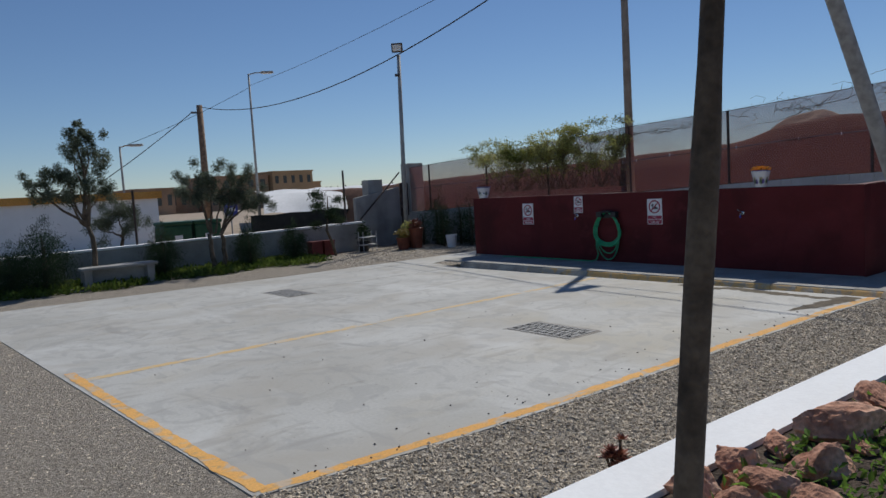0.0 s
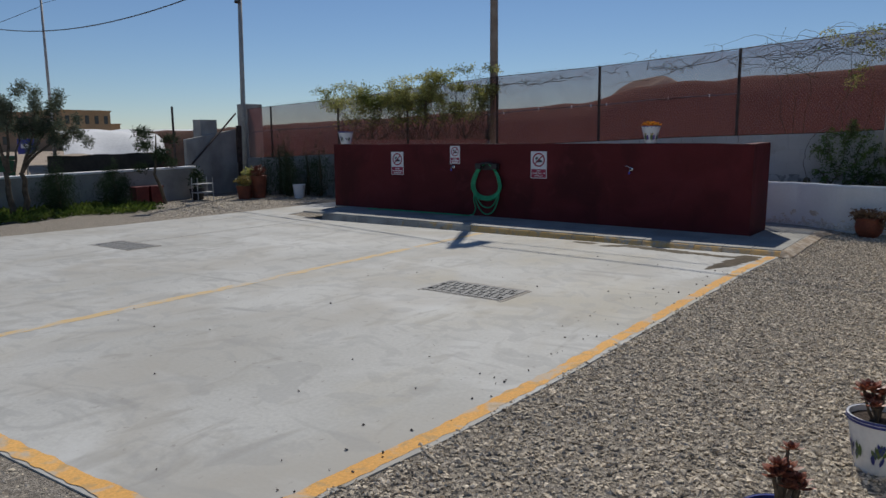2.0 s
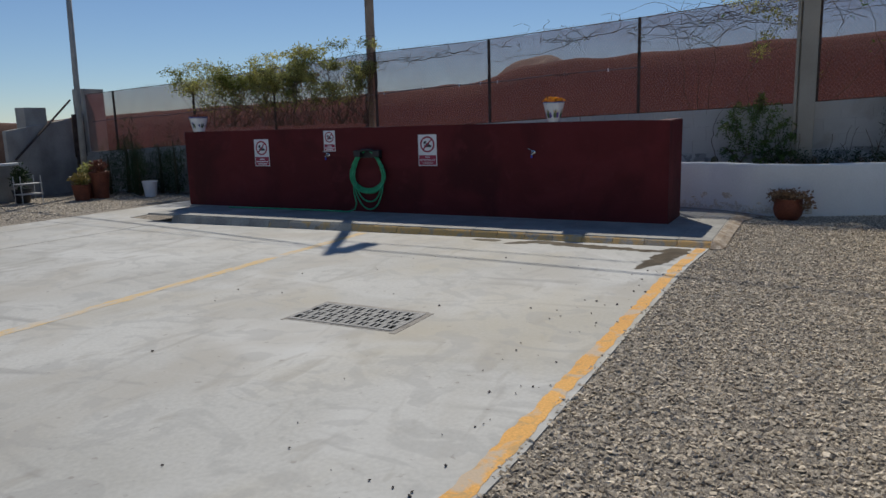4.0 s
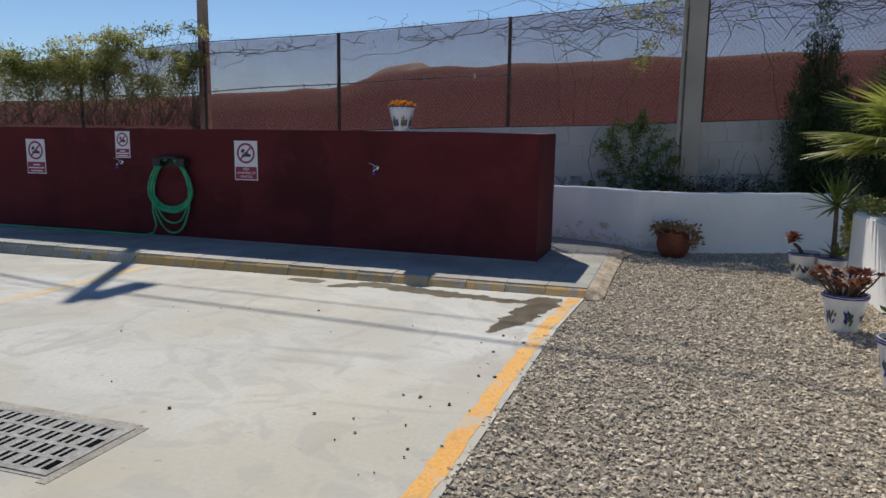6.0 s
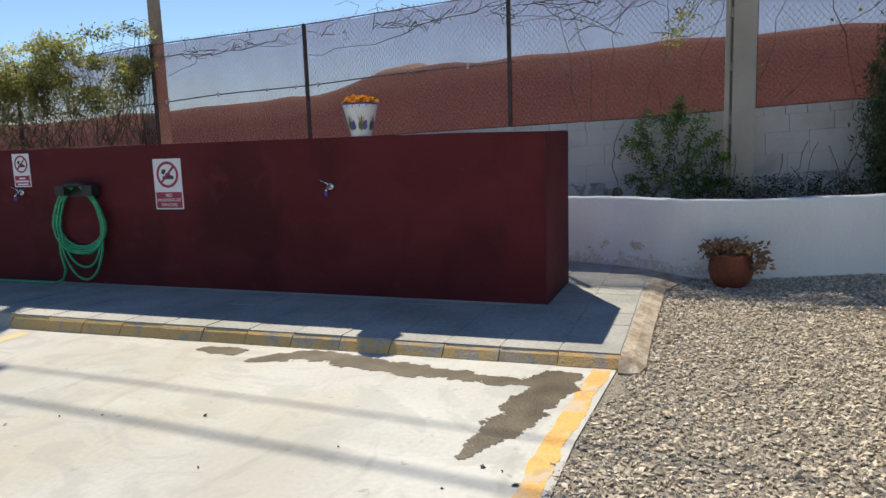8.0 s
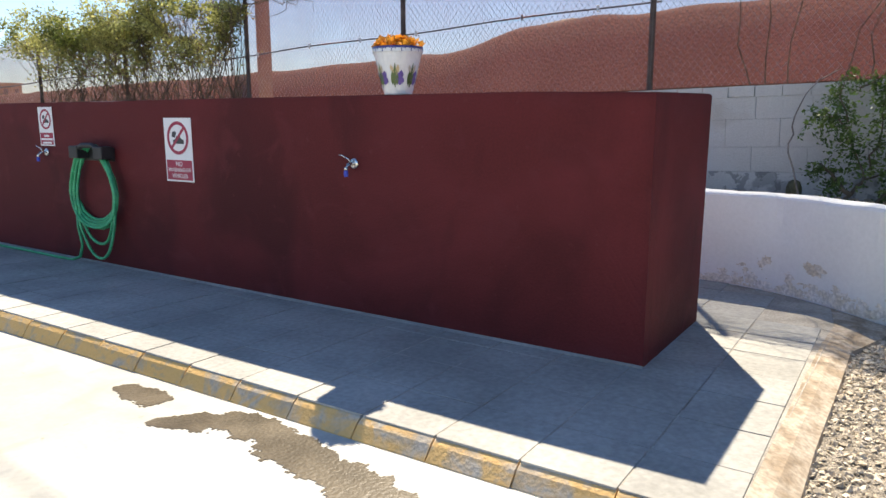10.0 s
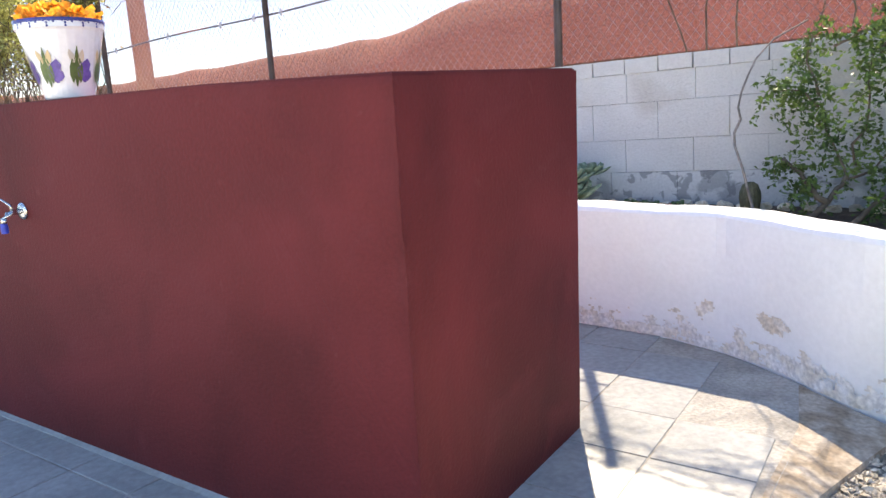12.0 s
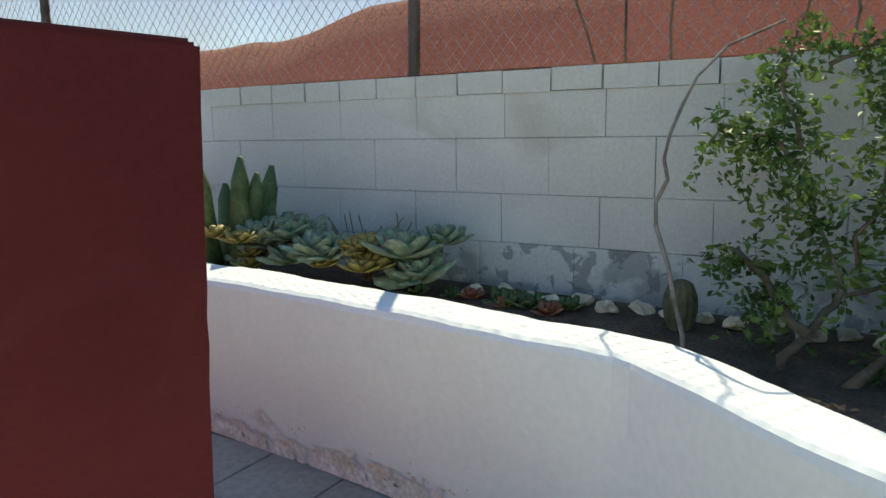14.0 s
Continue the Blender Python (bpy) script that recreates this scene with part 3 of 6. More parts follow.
M_DIRT = mat("foot_dirt", [(0.70, 0.65, 0.55), (0.82, 0.80, 0.76)], 12, 0.95, 0.2, 50, contrast=(0.4, 0.6))
M_BROWNST = mat("damp_stain", [(0.30, 0.23, 0.16), (0.46, 0.39, 0.31)], 9, 0.95, 0.2, 50, contrast=(0.4, 0.6))


for m_ in (M_LEAF_D, M_LEAF_O, M_LEAF_V, M_LEAF_G, M_WEED, M_DRY):
    m_.node_tree.nodes["Principled BSDF"].inputs["Specular IOR Level"].default_value = 0.15


# ---- plant helpers ----
def leaf_mesh(name, P, size, material, parent=None, aspect=0.4, up=0.3, rng=None, jitter=0.35, label=""):
    """One mesh of many small folded leaves at the places P (n x 3)."""
    rng = rng or RNG
    P = np.asarray(P, float)
    n = len(P)
    d = rng.normal(size=(n, 3))
    d[:, 2] = d[:, 2] * 0.7 + up
    d /= np.linalg.norm(d, axis=1)[:, None]
    r = rng.normal(size=(n, 3))
    s = np.cross(d, r)
    s /= np.linalg.norm(s, axis=1)[:, None] + 1e-9
    k = np.cross(d, s)
    L = size * (1 + jitter * rng.uniform(-1, 1, (n, 1)))
    a, b = P, P + d * L
    m = P + d * L * 0.5
    V = np.stack([a, m + s * L * aspect * 0.5 + k * L * 0.08, b, m - s * L * aspect * 0.5 + k * L * 0.08], 1).reshape(-1, 3)
    i = np.arange(n)[:, None] * 4
    F = np.concatenate([np.concatenate([i, i + 1, i + 2], 1), np.concatenate([i, i + 2, i + 3], 1)], 0)
    o = mesh_np(name, V, F, material, parent)
    if label:
        o["label"] = label
    return o


def cloud(c, r, n, rng, shell=0.35):
    d = rng.normal(size=(n, 3))
    d /= np.linalg.norm(d, axis=1)[:, None]
    q = rng.uniform(shell, 1, (n, 1)) ** 0.6
    return np.asarray(c) + d * q * np.asarray(r)


def wiggle(a, b, n, amp, rng):
    a, b = np.asarray(a, float), np.asarray(b, float)
    pts = [a + (b - a) * t for t in np.linspace(0, 1, n)]
    off = np.zeros(3)
    out = []
    for i, p in enumerate(pts):
        if 0 < i:
            off = off * 0.6 + rng.normal(size=3) * amp
        out.append(tuple(p + off))
    return out


def petal(bm, base, d, side, L, w, th, curl=0.0, tip=0.12):
    """A thick pointed leaf."""
    base, d, side = Vector(base), Vector(d).normalized(), Vector(side).normalized()
    nrm = d.cross(side).normalized()
    pts = []
    for t, ww in ((0, 0.35), (0.35, 0.85), (0.7, 1.0), (1.0, tip)):
        c = base + d * L * t + nrm * curl * t * t * L
        pts.append([bm.verts.new(c - side * w * ww * 0.5), bm.verts.new(c + nrm * th * ww), bm.verts.new(c + side * w * ww * 0.5), bm.verts.new(c - nrm * th * ww * 0.8)])
    for a, b in zip(pts, pts[1:]):
        for k in range(4):
            bm.faces.new((a[k], a[(k + 1) % 4], b[(k + 1) % 4], b[k]))
    bm.faces.new(pts[-1])


def rosette(bm, c, R, n, rng, w=0.45, tilt=(0.15, 1.2), th=0.06, up=Vector((0, 0, 1))):
    for i in range(n):
        t = i / max(1, n - 1)
        a = i * 2.399 + rng.uniform(-0.2, 0.2)
        e = tilt[0] + (tilt[1] - tilt[0]) * t
        d = Vector((math.cos(a) * math.cos(e), math.sin(a) * math.cos(e), math.sin(e)))
        s = Vector((-math.sin(a), math.cos(a), 0))
        L = R * (1 - 0.55 * t)
        petal(bm, Vector(c), d, s, L, L * w, L * th, 0.18)


def plane_m(p, nx):
    """A frame whose local x runs along -y, y up and z towards -x, at p."""
    return Matrix(((0, 0, -1, p[0]), (-1, 0, 0, p[1]), (0, 1, 0, p[2]), (0, 0, 0, 1)))


def kid(name, bm, material, parent, m=None, label="", smooth=False):
    """A part built in world places under a root that has a place of its own."""
    o = part(name, bm, material, None, label, smooth)
    o.parent = parent
    o.matrix_parent_inverse = parent.matrix_basis.inverted()
    if m is not None:
        o.matrix_basis = m
    return o


# ---- kerb along the platform ----
kerb = root("kerb", (10.71, 7.0, 0), "worn concrete kerb with flaking yellow paint", "kerb", kind="structure")
y, i = 3.325, 0
while y < 11.5:
    L = min(0.365, 11.5 - y)
    zt = PLAT(10.72, y) - 0.010
    bm = bmesh.new()
    w0, w1 = 0.008 * noise.noise(Vector((1, y * 2, 0))), 0.008 * noise.noise(Vector((4, y * 2, 3)))
    prof = [(10.684 + w0, -0.02), (10.686 + w0, 0.006), (10.728 + w1, zt * 0.78), (10.750 + w1, zt), (10.775, zt + 0.004), (10.775, -0.02)]
    lo = [bm.verts.new((px, y + 0.003, pz)) for px, pz in prof]
    hi = [bm.verts.new((px, y + L - 0.003, pz)) for px, pz in prof]
    bm.faces.new(lo)
    bm.faces.new(hi[::-1])
    for q in range(6):
        bm.faces.new((lo[q], hi[q], hi[(q + 1) % 6], lo[(q + 1) % 6]))
    kid("kerb_stone", bm, M_KERBY if y < 7.9 else (M_KERBS if y < 9.4 else M_KERB), kerb)
    y += L
    i += 1
bm = bmesh.new()
outer = [(10.62, 3.20), (10.74, 3.17), (11.6, 3.17), (12.4, 3.15), (13.0, 3.14), (13.35, 3.02), (13.62, 2.92)]
inner = [(10.62, 3.33), (10.74, 3.325), (11.6, 3.315), (12.4, 3.305), (13.0, 3.295), (13.45, 3.27), (13.9, 3.33)]
rows_ = []
for (ox, oy), (ix, iy) in zip(outer, inner):
    mx_, my_ = (ox + ix) / 2, (oy * 0.45 + iy * 0.55)
    lf = 0.06 if ox < 10.7 else 1.0
    rows_.append([bm.verts.new((ox, oy, -0.015)), bm.verts.new((ox, oy + 0.01, 0.012)), bm.verts.new((mx_, my_, PLAT(mx_, my_) * 0.72 * lf)), bm.verts.new((ix, iy, (PLAT(ix, iy) - 0.003) * lf)), bm.verts.new((ix, iy, -0.015))])
for r0, r1 in zip(rows_, rows_[1:]):
    for q in range(4):
        bm.faces.new((r0[q], r1[q], r1[q + 1], r0[q + 1]))
bm.faces.new(rows_[0][::-1])
bm.faces.new(rows_[-1])
thing("gravel_edging", bm, M_BROWNST, "brown-stained mortar edging beside the gravel", "edging", "structure")

# ---- signs ----


def text_mesh(name, body, size, material, parent, m):
    cu = bpy.data.curves.new("lettering", "FONT")
    cu.body, cu.size, cu.align_x, cu.align_y, cu.extrude = body, size, "CENTER", "CENTER", 0.0006
    tmp = bpy.data.objects.new("lettering", cu)
    scene.collection.objects.link(tmp)
    dg = bpy.context.evaluated_depsgraph_get()
    me = bpy.data.meshes.new_from_object(tmp.evaluated_get(dg))
    bpy.data.objects.remove(tmp)
    me.materials.clear()
    me.materials.append(material)
    o = new(name, me)
    o.parent, o.matrix_basis = parent, m
    return o


def sign(yl, zt, w, h, label, lines, readable):
    """A prohibition sign on the red wall; yl and zt are its upper outer corner."""
    r = root("wall_sign", (0, 0, 0), label, "sign", "prohibition signs on the red wall")
    r.matrix_basis = plane_m((11.998, yl - w / 2, zt - h / 2), 0)
    bm = bmesh.new()
    box(bm, (-w / 2, -h / 2, 0), (w / 2, h / 2, 0.004), 0.001)
    part("plate", bm, M_SIGNW, r)
    bm = bmesh.new()
    band = 0.34 * h
    box(bm, (-w / 2 + 0.012, -h / 2 + 0.012, 0.004), (w / 2 - 0.012, -h / 2 + band, 0.0052))
    part("text_panel", bm, M_SIGNR, r, "crimson text panel")
    R = w * 0.39
    cy = h / 2 - w * 0.47
    bm = bmesh.new()
    n = 40
    ring = []
    for k in range(n):
        a = 2 * math.pi * k / n
        ring.append([bm.verts.new((math.cos(a) * q, cy + math.sin(a) * q, z)) for q, z in ((R, 0.0043), (R, 0.0056), (R * 0.8, 0.0056), (R * 0.8, 0.0043))])
    for k in range(n):
        a, b = ring[k], ring[(k + 1) % n]
        for j in range(3):
            bm.faces.new((a[j], b[j], b[j + 1], a[j + 1]))
    part("ban_ring", bm, M_SIGNR, r, "crimson ring")
    bm = bmesh.new()
    vs = box(bm, (-R * 0.85, -R * 0.09, 0.0052), (R * 0.85, R * 0.09, 0.0060))
    rot = Matrix.Translation((0, cy, 0)) @ Matrix.Rotation(radians(45), 4, "Z")
    bm.transform(rot)
    part("ban_bar", bm, M_SIGNR, r, "crimson diagonal bar")
    bm = bmesh.new()
    s = R
    prism(bm, [(-0.45 * s, cy - 0.35 * s), (0.55 * s, cy - 0.35 * s), (0.55 * s, cy - 0.12 * s), (0.32 * s, cy - 0.05 * s), (0.2 * s, cy + 0.12 * s), (-0.12 * s, cy + 0.12 * s), (-0.25 * s, cy - 0.08 * s), (-0.45 * s, cy - 0.12 * s)], 0.004, 0.0049)
    prism(bm, [(-0.55 * s, cy + 0.1 * s), (-0.3 * s, cy + 0.0), (-0.1 * s, cy + 0.3 * s), (-0.22 * s, cy + 0.42 * s), (-0.5 * s, cy + 0.35 * s)], 0.004, 0.0049)
    part("pictogram", bm, M_SIGNK, r, "black pictogram")
    zt2 = -h / 2 + band
    if readable:
        for body, q, sz in zip(lines, (0.80, 0.50, 0.20), (0.048, 0.042, 0.042)):
            text_mesh("lettering", body, sz * w / 0.31, M_SIGNW, r, Matrix.Translation((0, -h / 2 + 0.012 + (band - 0.012) * q, 0.0062)))
    else:
        for q, ww in zip((0.76, 0.5, 0.24), (0.35, 0.8, 0.62)):
            bm = bmesh.new()
            box(bm, (-w * ww / 2, -h / 2 + band * q - 0.008, 0.005), (w * ww / 2, -h / 2 + band * q + 0.008, 0.0061))
            part("lettering", bm, M_SIGNW, r)
    return r


sign(7.655, 1.292, 0.31, 0.465, "white and crimson sign banning the washing of vehicles", ("NO", "WASHING OF", "VEHICLES"), True)
sign(9.375, 1.385, 0.22, 0.33, "small white and crimson prohibition sign above a tap", (), False)
sign(10.812, 1.27, 0.31, 0.45, "white and crimson prohibition sign with faded lettering", (), False)


# ---- taps and hose ----
def tap(y, z):
    r = root("wall_tap", (11.998, y, z), "chrome wall tap with lever and round plate", "tap", "taps on the red wall")
    bm = bmesh.new()
    lathe(bm, [(0.034, 0), (0.034, 0.004), (0.026, 0.010)], 20)
    o = part("rosette", bm, M_CHROME, r, smooth=True)
    o.matrix_basis = Matrix.Rotation(radians(-90), 4, "Y")
    bm = bmesh.new()
    tube(bm, [(0, 0, 0), (-0.035, 0, 0), (-0.06, 0.0, -0.004), (-0.075, 0, -0.022), (-0.078, 0, -0.04)], 0.011, 10)
    part("spout", bm, M_CHROME, r, smooth=True)
    bm = bmesh.new()
    tube(bm, [(-0.04, 0, 0.008), (-0.04, 0.006, 0.028), (-0.05, 0.05, 0.05), (-0.052, 0.075, 0.054)], [0.006, 0.006, 0.005, 0.004], 8)
    part("lever", bm, M_CHROME, r, smooth=True)
    bm = bmesh.new()
    lathe(bm, [(0.013, -0.075), (0.014, -0.06), (0.012, -0.038)], 14, (-0.078, 0, 0))
    part("hose_tail", bm, M_BLUE, r, "blue plastic hose adaptor")


tap(5.835, 1.015)
tap(9.30, 1.00)

hose = root("garden_hose", (11.9, 8.65, 0.1), "coiled green garden hose hung on the wall", "hose")
hook = root("hose_hanger", (11.95, 8.62, 1.0), "black plastic hose hanger on the wall", "hanger")
bm = bmesh.new()
box(bm, (11.975, 8.30, 0.95), (12.0, 8.74, 1.06), 0.008)
kid("back_plate", bm, M_BLACK, hook)
bm = bmesh.new()
tube(bm, [(11.90, 8.32, 1.03), (11.90, 8.44, 1.075), (11.90, 8.58, 1.075), (11.90, 8.70, 1.03)], 0.022, 8)
kid("saddle", bm, M_BLACK, hook)
bm = bmesh.new()
box(bm, (11.87, 8.28, 0.97), (11.974, 8.40, 1.07), 0.01)
kid("side_guard", bm, M_BLACK, hook)
bm = bmesh.new()
box(bm, (11.87, 8.62, 0.97), (11.974, 8.74, 1.07), 0.01)
kid("side_guard", bm, M_BLACK, hook)
rr = np.random.default_rng(3)
for k, zb in enumerate((0.47, 0.45, 0.43, 0.41, 0.40, 0.27, 0.15)):
    w = (0.285 if k < 5 else 0.25) + 0.012 * (k % 4) + rr.uniform(-0.01, 0.01)
    pts = []
    for q in range(41):
        a = 2 * math.pi * q / 40
        sn, cs = math.sin(a), math.cos(a)
        yy = 8.53 + w * math.copysign(abs(sn) ** 0.9, sn) * (1.0 if cs < 0 else 1.0 - 0.28 * cs) + 0.014 * cs * (k - 3) / 3
        zt_, mid = 1.075, 0.70 + 0.02 * rr.uniform(-1, 1)
        zz = mid + (zt_ - mid) * cs if cs > 0 else mid + (mid - zb) * cs
        pts.append((11.955 - 0.013 * (k % 4) + 0.006 * math.sin(3 * a + k), yy, zz))
    bm = bmesh.new()
    tube(bm, pts, 0.0125, 7, cap=False)
    kid("coil", bm, M_HOSE, hose, smooth=True)
bm = bmesh.new()
tube(bm, [(11.93, 8.79, 0.62), (11.93, 8.80, 0.40), (11.93, 8.76, 0.24), (11.925, 8.80, 0.14), (11.92, 8.92, 0.10)] + [(hx, hy, PLAT(hx, hy) + 0.013) for hx, hy in ((11.9, 9.1), (11.91, 9.6), (11.9, 10.2), (11.88, 10.8), (11.8, 11.3))], 0.0125, 7)
kid("loose_end", bm, M_HOSE, hose, smooth=True)


# ---- pots ----
def pot(loc, R, H, label, style, group="painted pots"):
    """A tapered flowerpot; style: 'iris', 'bands', 'cobalt', 'plain'."""
    r = root("flower_pot", loc, label, "flower pot", group)
    rb = R * (0.57 if style == "iris" else 0.64)
    bm = bmesh.new()
    lathe(bm, [(rb * 0.95, 0), (rb, 0.006), (R * 0.95, H * 0.86), (R * 0.97, H * 0.88), (R, H * 0.90), (R, H), (R * 0.93, H), (R * 0.90, H * 0.9), (0.01, H * 0.88)], 32)
    part("pot_body", bm, M_COBALT if style == "cobalt" else (M_TERRA if style == "plain" else M_GLAZE), r, smooth=False)
    bm = bmesh.new()
    lathe(bm, [(0.01, H * 0.87), (R * 0.9, H * 0.885), (R * 0.9, H * 0.90), (0.01, H * 0.91)], 20)
    part("potting_soil", bm, M_SOIL, r)
    rad = lambda z: rb + (R * 0.95 - rb) * min(1, z / (H * 0.86))
    if style in ("bands", "iris", "cobalt"):
        for zf in ((0.985, 0.93) if style != "iris" else (0.99,)):
            bm = bmesh.new()
            z = H * zf
            for k in range(1):
                n = 32
                ra = [[bm.verts.new((math.cos(2 * math.pi * j / n) * (R + e), math.sin(2 * math.pi * j / n) * (R + e), z + dz)) for e, dz in ((0.0012, -0.006), (0.0024, 0.0), (0.0012, 0.006))] for j in range(n)]
                for j in range(n):
                    a, b = ra[j], ra[(j + 1) % n]
                    bm.faces.new((a[0], b[0], b[1], a[1]))
                    bm.faces.new((a[1], b[1], b[2], a[2]))
            part("painted_ring", bm, M_GLAZE if style == "cobalt" else M_COBALT, r, "painted blue ring" if style != "cobalt" else "white ring")

    def stroke(bm, a0, z0, a1, z1, wd):
        pts = []
        for t, ww in ((0, 0.2), (0.3, 1), (0.65, 1), (1, 0.1)):
            a = a0 + (a1 - a0) * t
            z = z0 + (z1 - z0) * t
            q = rad(z) + 0.0025
            da = (0.5 * ww * wd) / q
            pts.append((bm.verts.new((math.cos(a - da) * q, math.sin(a - da) * q, z)), bm.verts.new((math.cos(a + da) * q, math.sin(a + da) * q, z))))
        for p, q in zip(pts, pts[1:]):
            bm.faces.new((p[0], p[1], q[1], q[0]))

    g = np.random.default_rng(int(R * 1000) + int(H * 100))
    if style == "iris":
        for mname, mt, spec in (("painted_leaves", M_GREENP, ((0.0, 0.15, 0.66, 0.05), (-0.12, 0.2, 0.5, -0.10), (0.12, 0.2, 0.5, 0.12))), ("painted_petals", M_VIOLET, ((0.28, 0.2, 0.45, 0.16), (0.22, 0.3, 0.5, 0.36), (0.36, 0.22, 0.4, 0.30))), ("painted_buds", M_YELF, ((-0.05, 0.45, 0.62, -0.16), (0.12, 0.42, 0.62, 0.2)))):
            bm = bmesh.new()
            for k in range(7):
                a = k * 2 * math.pi / 7
                for (oa, z0, z1, oa1) in spec:
                    stroke(bm, a + oa, H * z0, a + oa1, H * z1, R * (0.26 if mt is M_VIOLET else 0.13))
            part(mname, bm, mt, r)["kind"] = "stuff"
        bm = bmesh.new()
        for k in range(16):
            a = k * 2 * math.pi / 16
            n = 8
            z = H * 0.945
            q = R + 0.0018
            for (oa, oz) in ((0, 0), (0.06, 0.008), (-0.06, 0.008), (0.0, -0.01), (0.15, 0.004)):
                vv = [bm.verts.new((math.cos(a + oa + math.cos(2 * math.pi * j / 6) * 0.028) * q, math.sin(a + oa + math.cos(2 * math.pi * j / 6) * 0.028) * q, z + oz + math.sin(2 * math.pi * j / 6) * 0.005)) for j in range(6)]
                bm.faces.new(vv)
        part("painted_band", bm, M_COBALT, r)["kind"] = "stuff"
    elif style == "bands":
        for mt, nm in ((M_COBALT, "painted_flowers"), (M_GREENP, "painted_leaves")):
            bm = bmesh.new()
            for k in range(6):
                a = k * 2 * math.pi / 6 + (0.2 if mt is M_GREENP else 0)
                for j in range(6):
                    oa = g.uniform(-0.25, 0.25)
                    z0 = H * g.uniform(0.2, 0.45)
                    stroke(bm, a + oa, z0, a + oa + g.uniform(-0.2, 0.2), z0 + H * g.uniform(0.12, 0.25), R * 0.11)
            part(nm, bm, mt, r)["kind"] = "stuff"
    return r


def thing_at(name, loc, label, category, group=""):
    return root(name, loc, label, category, group)


# flowerpots on the red wall
pot((12.11, 5.575, WT + 0.006), 0.148, 0.27, "white pot painted with violet irises on the red wall", "iris", "pots on the red wall")
g = np.random.default_rng(11)
mar = thing_at("marigold_plant", (12.11, 5.575, WT + 0.245), "orange marigold flowers filling a painted pot", "flowers")
c = cloud((0, 0, 0.035), (0.138, 0.138, 0.05), 800, g, 0.1)
leaf_mesh("blossoms", c, 0.034, M_MARI, mar, 0.9, 0.6, g)
leaf_mesh("foliage", cloud((0, 0, 0.0), (0.125, 0.125, 0.03), 200, g), 0.04, M_LEAF_G, mar, 0.5, 0.5, g)
pot((12.11, 12.14, WT + 0.006), 0.16, 0.26, "white flowerpot on the end of the red wall", "bands", "pots on the red wall")
dr = thing_at("dry_plant", (12.11, 12.14, WT + 0.23), "small russet plant in a white pot", "plant")
leaf_mesh("foliage", cloud((0, 0, 0.02), (0.14, 0.14, 0.05), 260, g), 0.04, M_SUCR, dr, 0.5, 0.5, g)


# ---- drain grates ----
def grate(cx, cy, lx, ly, rot):
    r = root("drain_grate", (cx, cy, 0), "cast iron slotted drain grate set in the concrete", "drain grate", "drain grates in the slab")
    r.rotation_euler = (0, 0, rot)
    bm = bmesh.new()
    for a, b in (((-lx / 2, -ly / 2), (lx / 2, -ly / 2 + 0.03)), ((-lx / 2, ly / 2 - 0.03), (lx / 2, ly / 2)), ((-lx / 2, -ly / 2 + 0.03), (-lx / 2 + 0.03, ly / 2 - 0.03)), ((lx / 2 - 0.03, -ly / 2 + 0.03), (lx / 2, ly / 2 - 0.03))):
        box(bm, (a[0], a[1], 0.001), (b[0], b[1], 0.007))
    part("frame", bm, M_GRATE, r)
    # no real depth here: a flat black sheet paints the shade below the bars
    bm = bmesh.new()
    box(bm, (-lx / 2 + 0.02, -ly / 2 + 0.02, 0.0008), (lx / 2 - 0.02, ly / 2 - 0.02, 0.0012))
    part("pit_shade", bm, M_PIT_SHADE, r, "flat black sheet painted as the pit's shade under the bars")
    cols, pairs = 4, 8
    sx, sy = (lx - 0.05) / cols, (ly - 0.05) / pairs
    for i in range(cols + 1):
        x = -lx / 2 + 0.025 + i * sx
        bm = bmesh.new()
        box(bm, (x - 0.014, -ly / 2 + 0.02, 0.001), (x + 0.014, ly / 2 - 0.02, 0.0065), 0.001)
        part("cross_bar", bm, M_GRATE, r)
    thin, wide = [], []
    for lst, w in ((thin, 0.018), (wide, 0.048)):
        bm = bmesh.new()
        box(bm, (-sx / 2 + 0.013, -w / 2, 0.001), (sx / 2 - 0.013, w / 2, 0.006), 0.0015)
        lst.append(finish(bm, M_GRATE))
    for i in range(cols):
        for j in range(2 * pairs + 1):
            y = -ly / 2 + 0.025 + (j * 0.5 + (0.25 if i % 2 else 0.0)) * sy
            if abs(y) > ly / 2 - 0.03:
                continue
            o = new("bar", wide[0] if j % 2 == 0 else thin[0])
            o.parent = r
            o.location = (-lx / 2 + 0.025 + (i + 0.5) * sx, y, 0)
    bm = bmesh.new()
    hx, hy = lx / 2, ly / 2
    for a, b in (((-hx - 0.05, -hy - 0.05), (hx + 0.03, -hy)), ((-hx - 0.05, hy), (hx + 0.05, hy + 0.02)), ((-hx - 0.02, -hy), (-hx, hy)), ((hx, -hy), (hx + 0.05, hy))):
        box(bm, (a[0], a[1], -0.01), (b[0], b[1], 0.0025))
    part("mortar_rim", bm, M_KERB, r, "rough mortar rim")


grate(6.86, 5.49, 0.50, 0.95, -0.02)
grate(6.66, 11.55, 0.48, 0.98, 0.0)

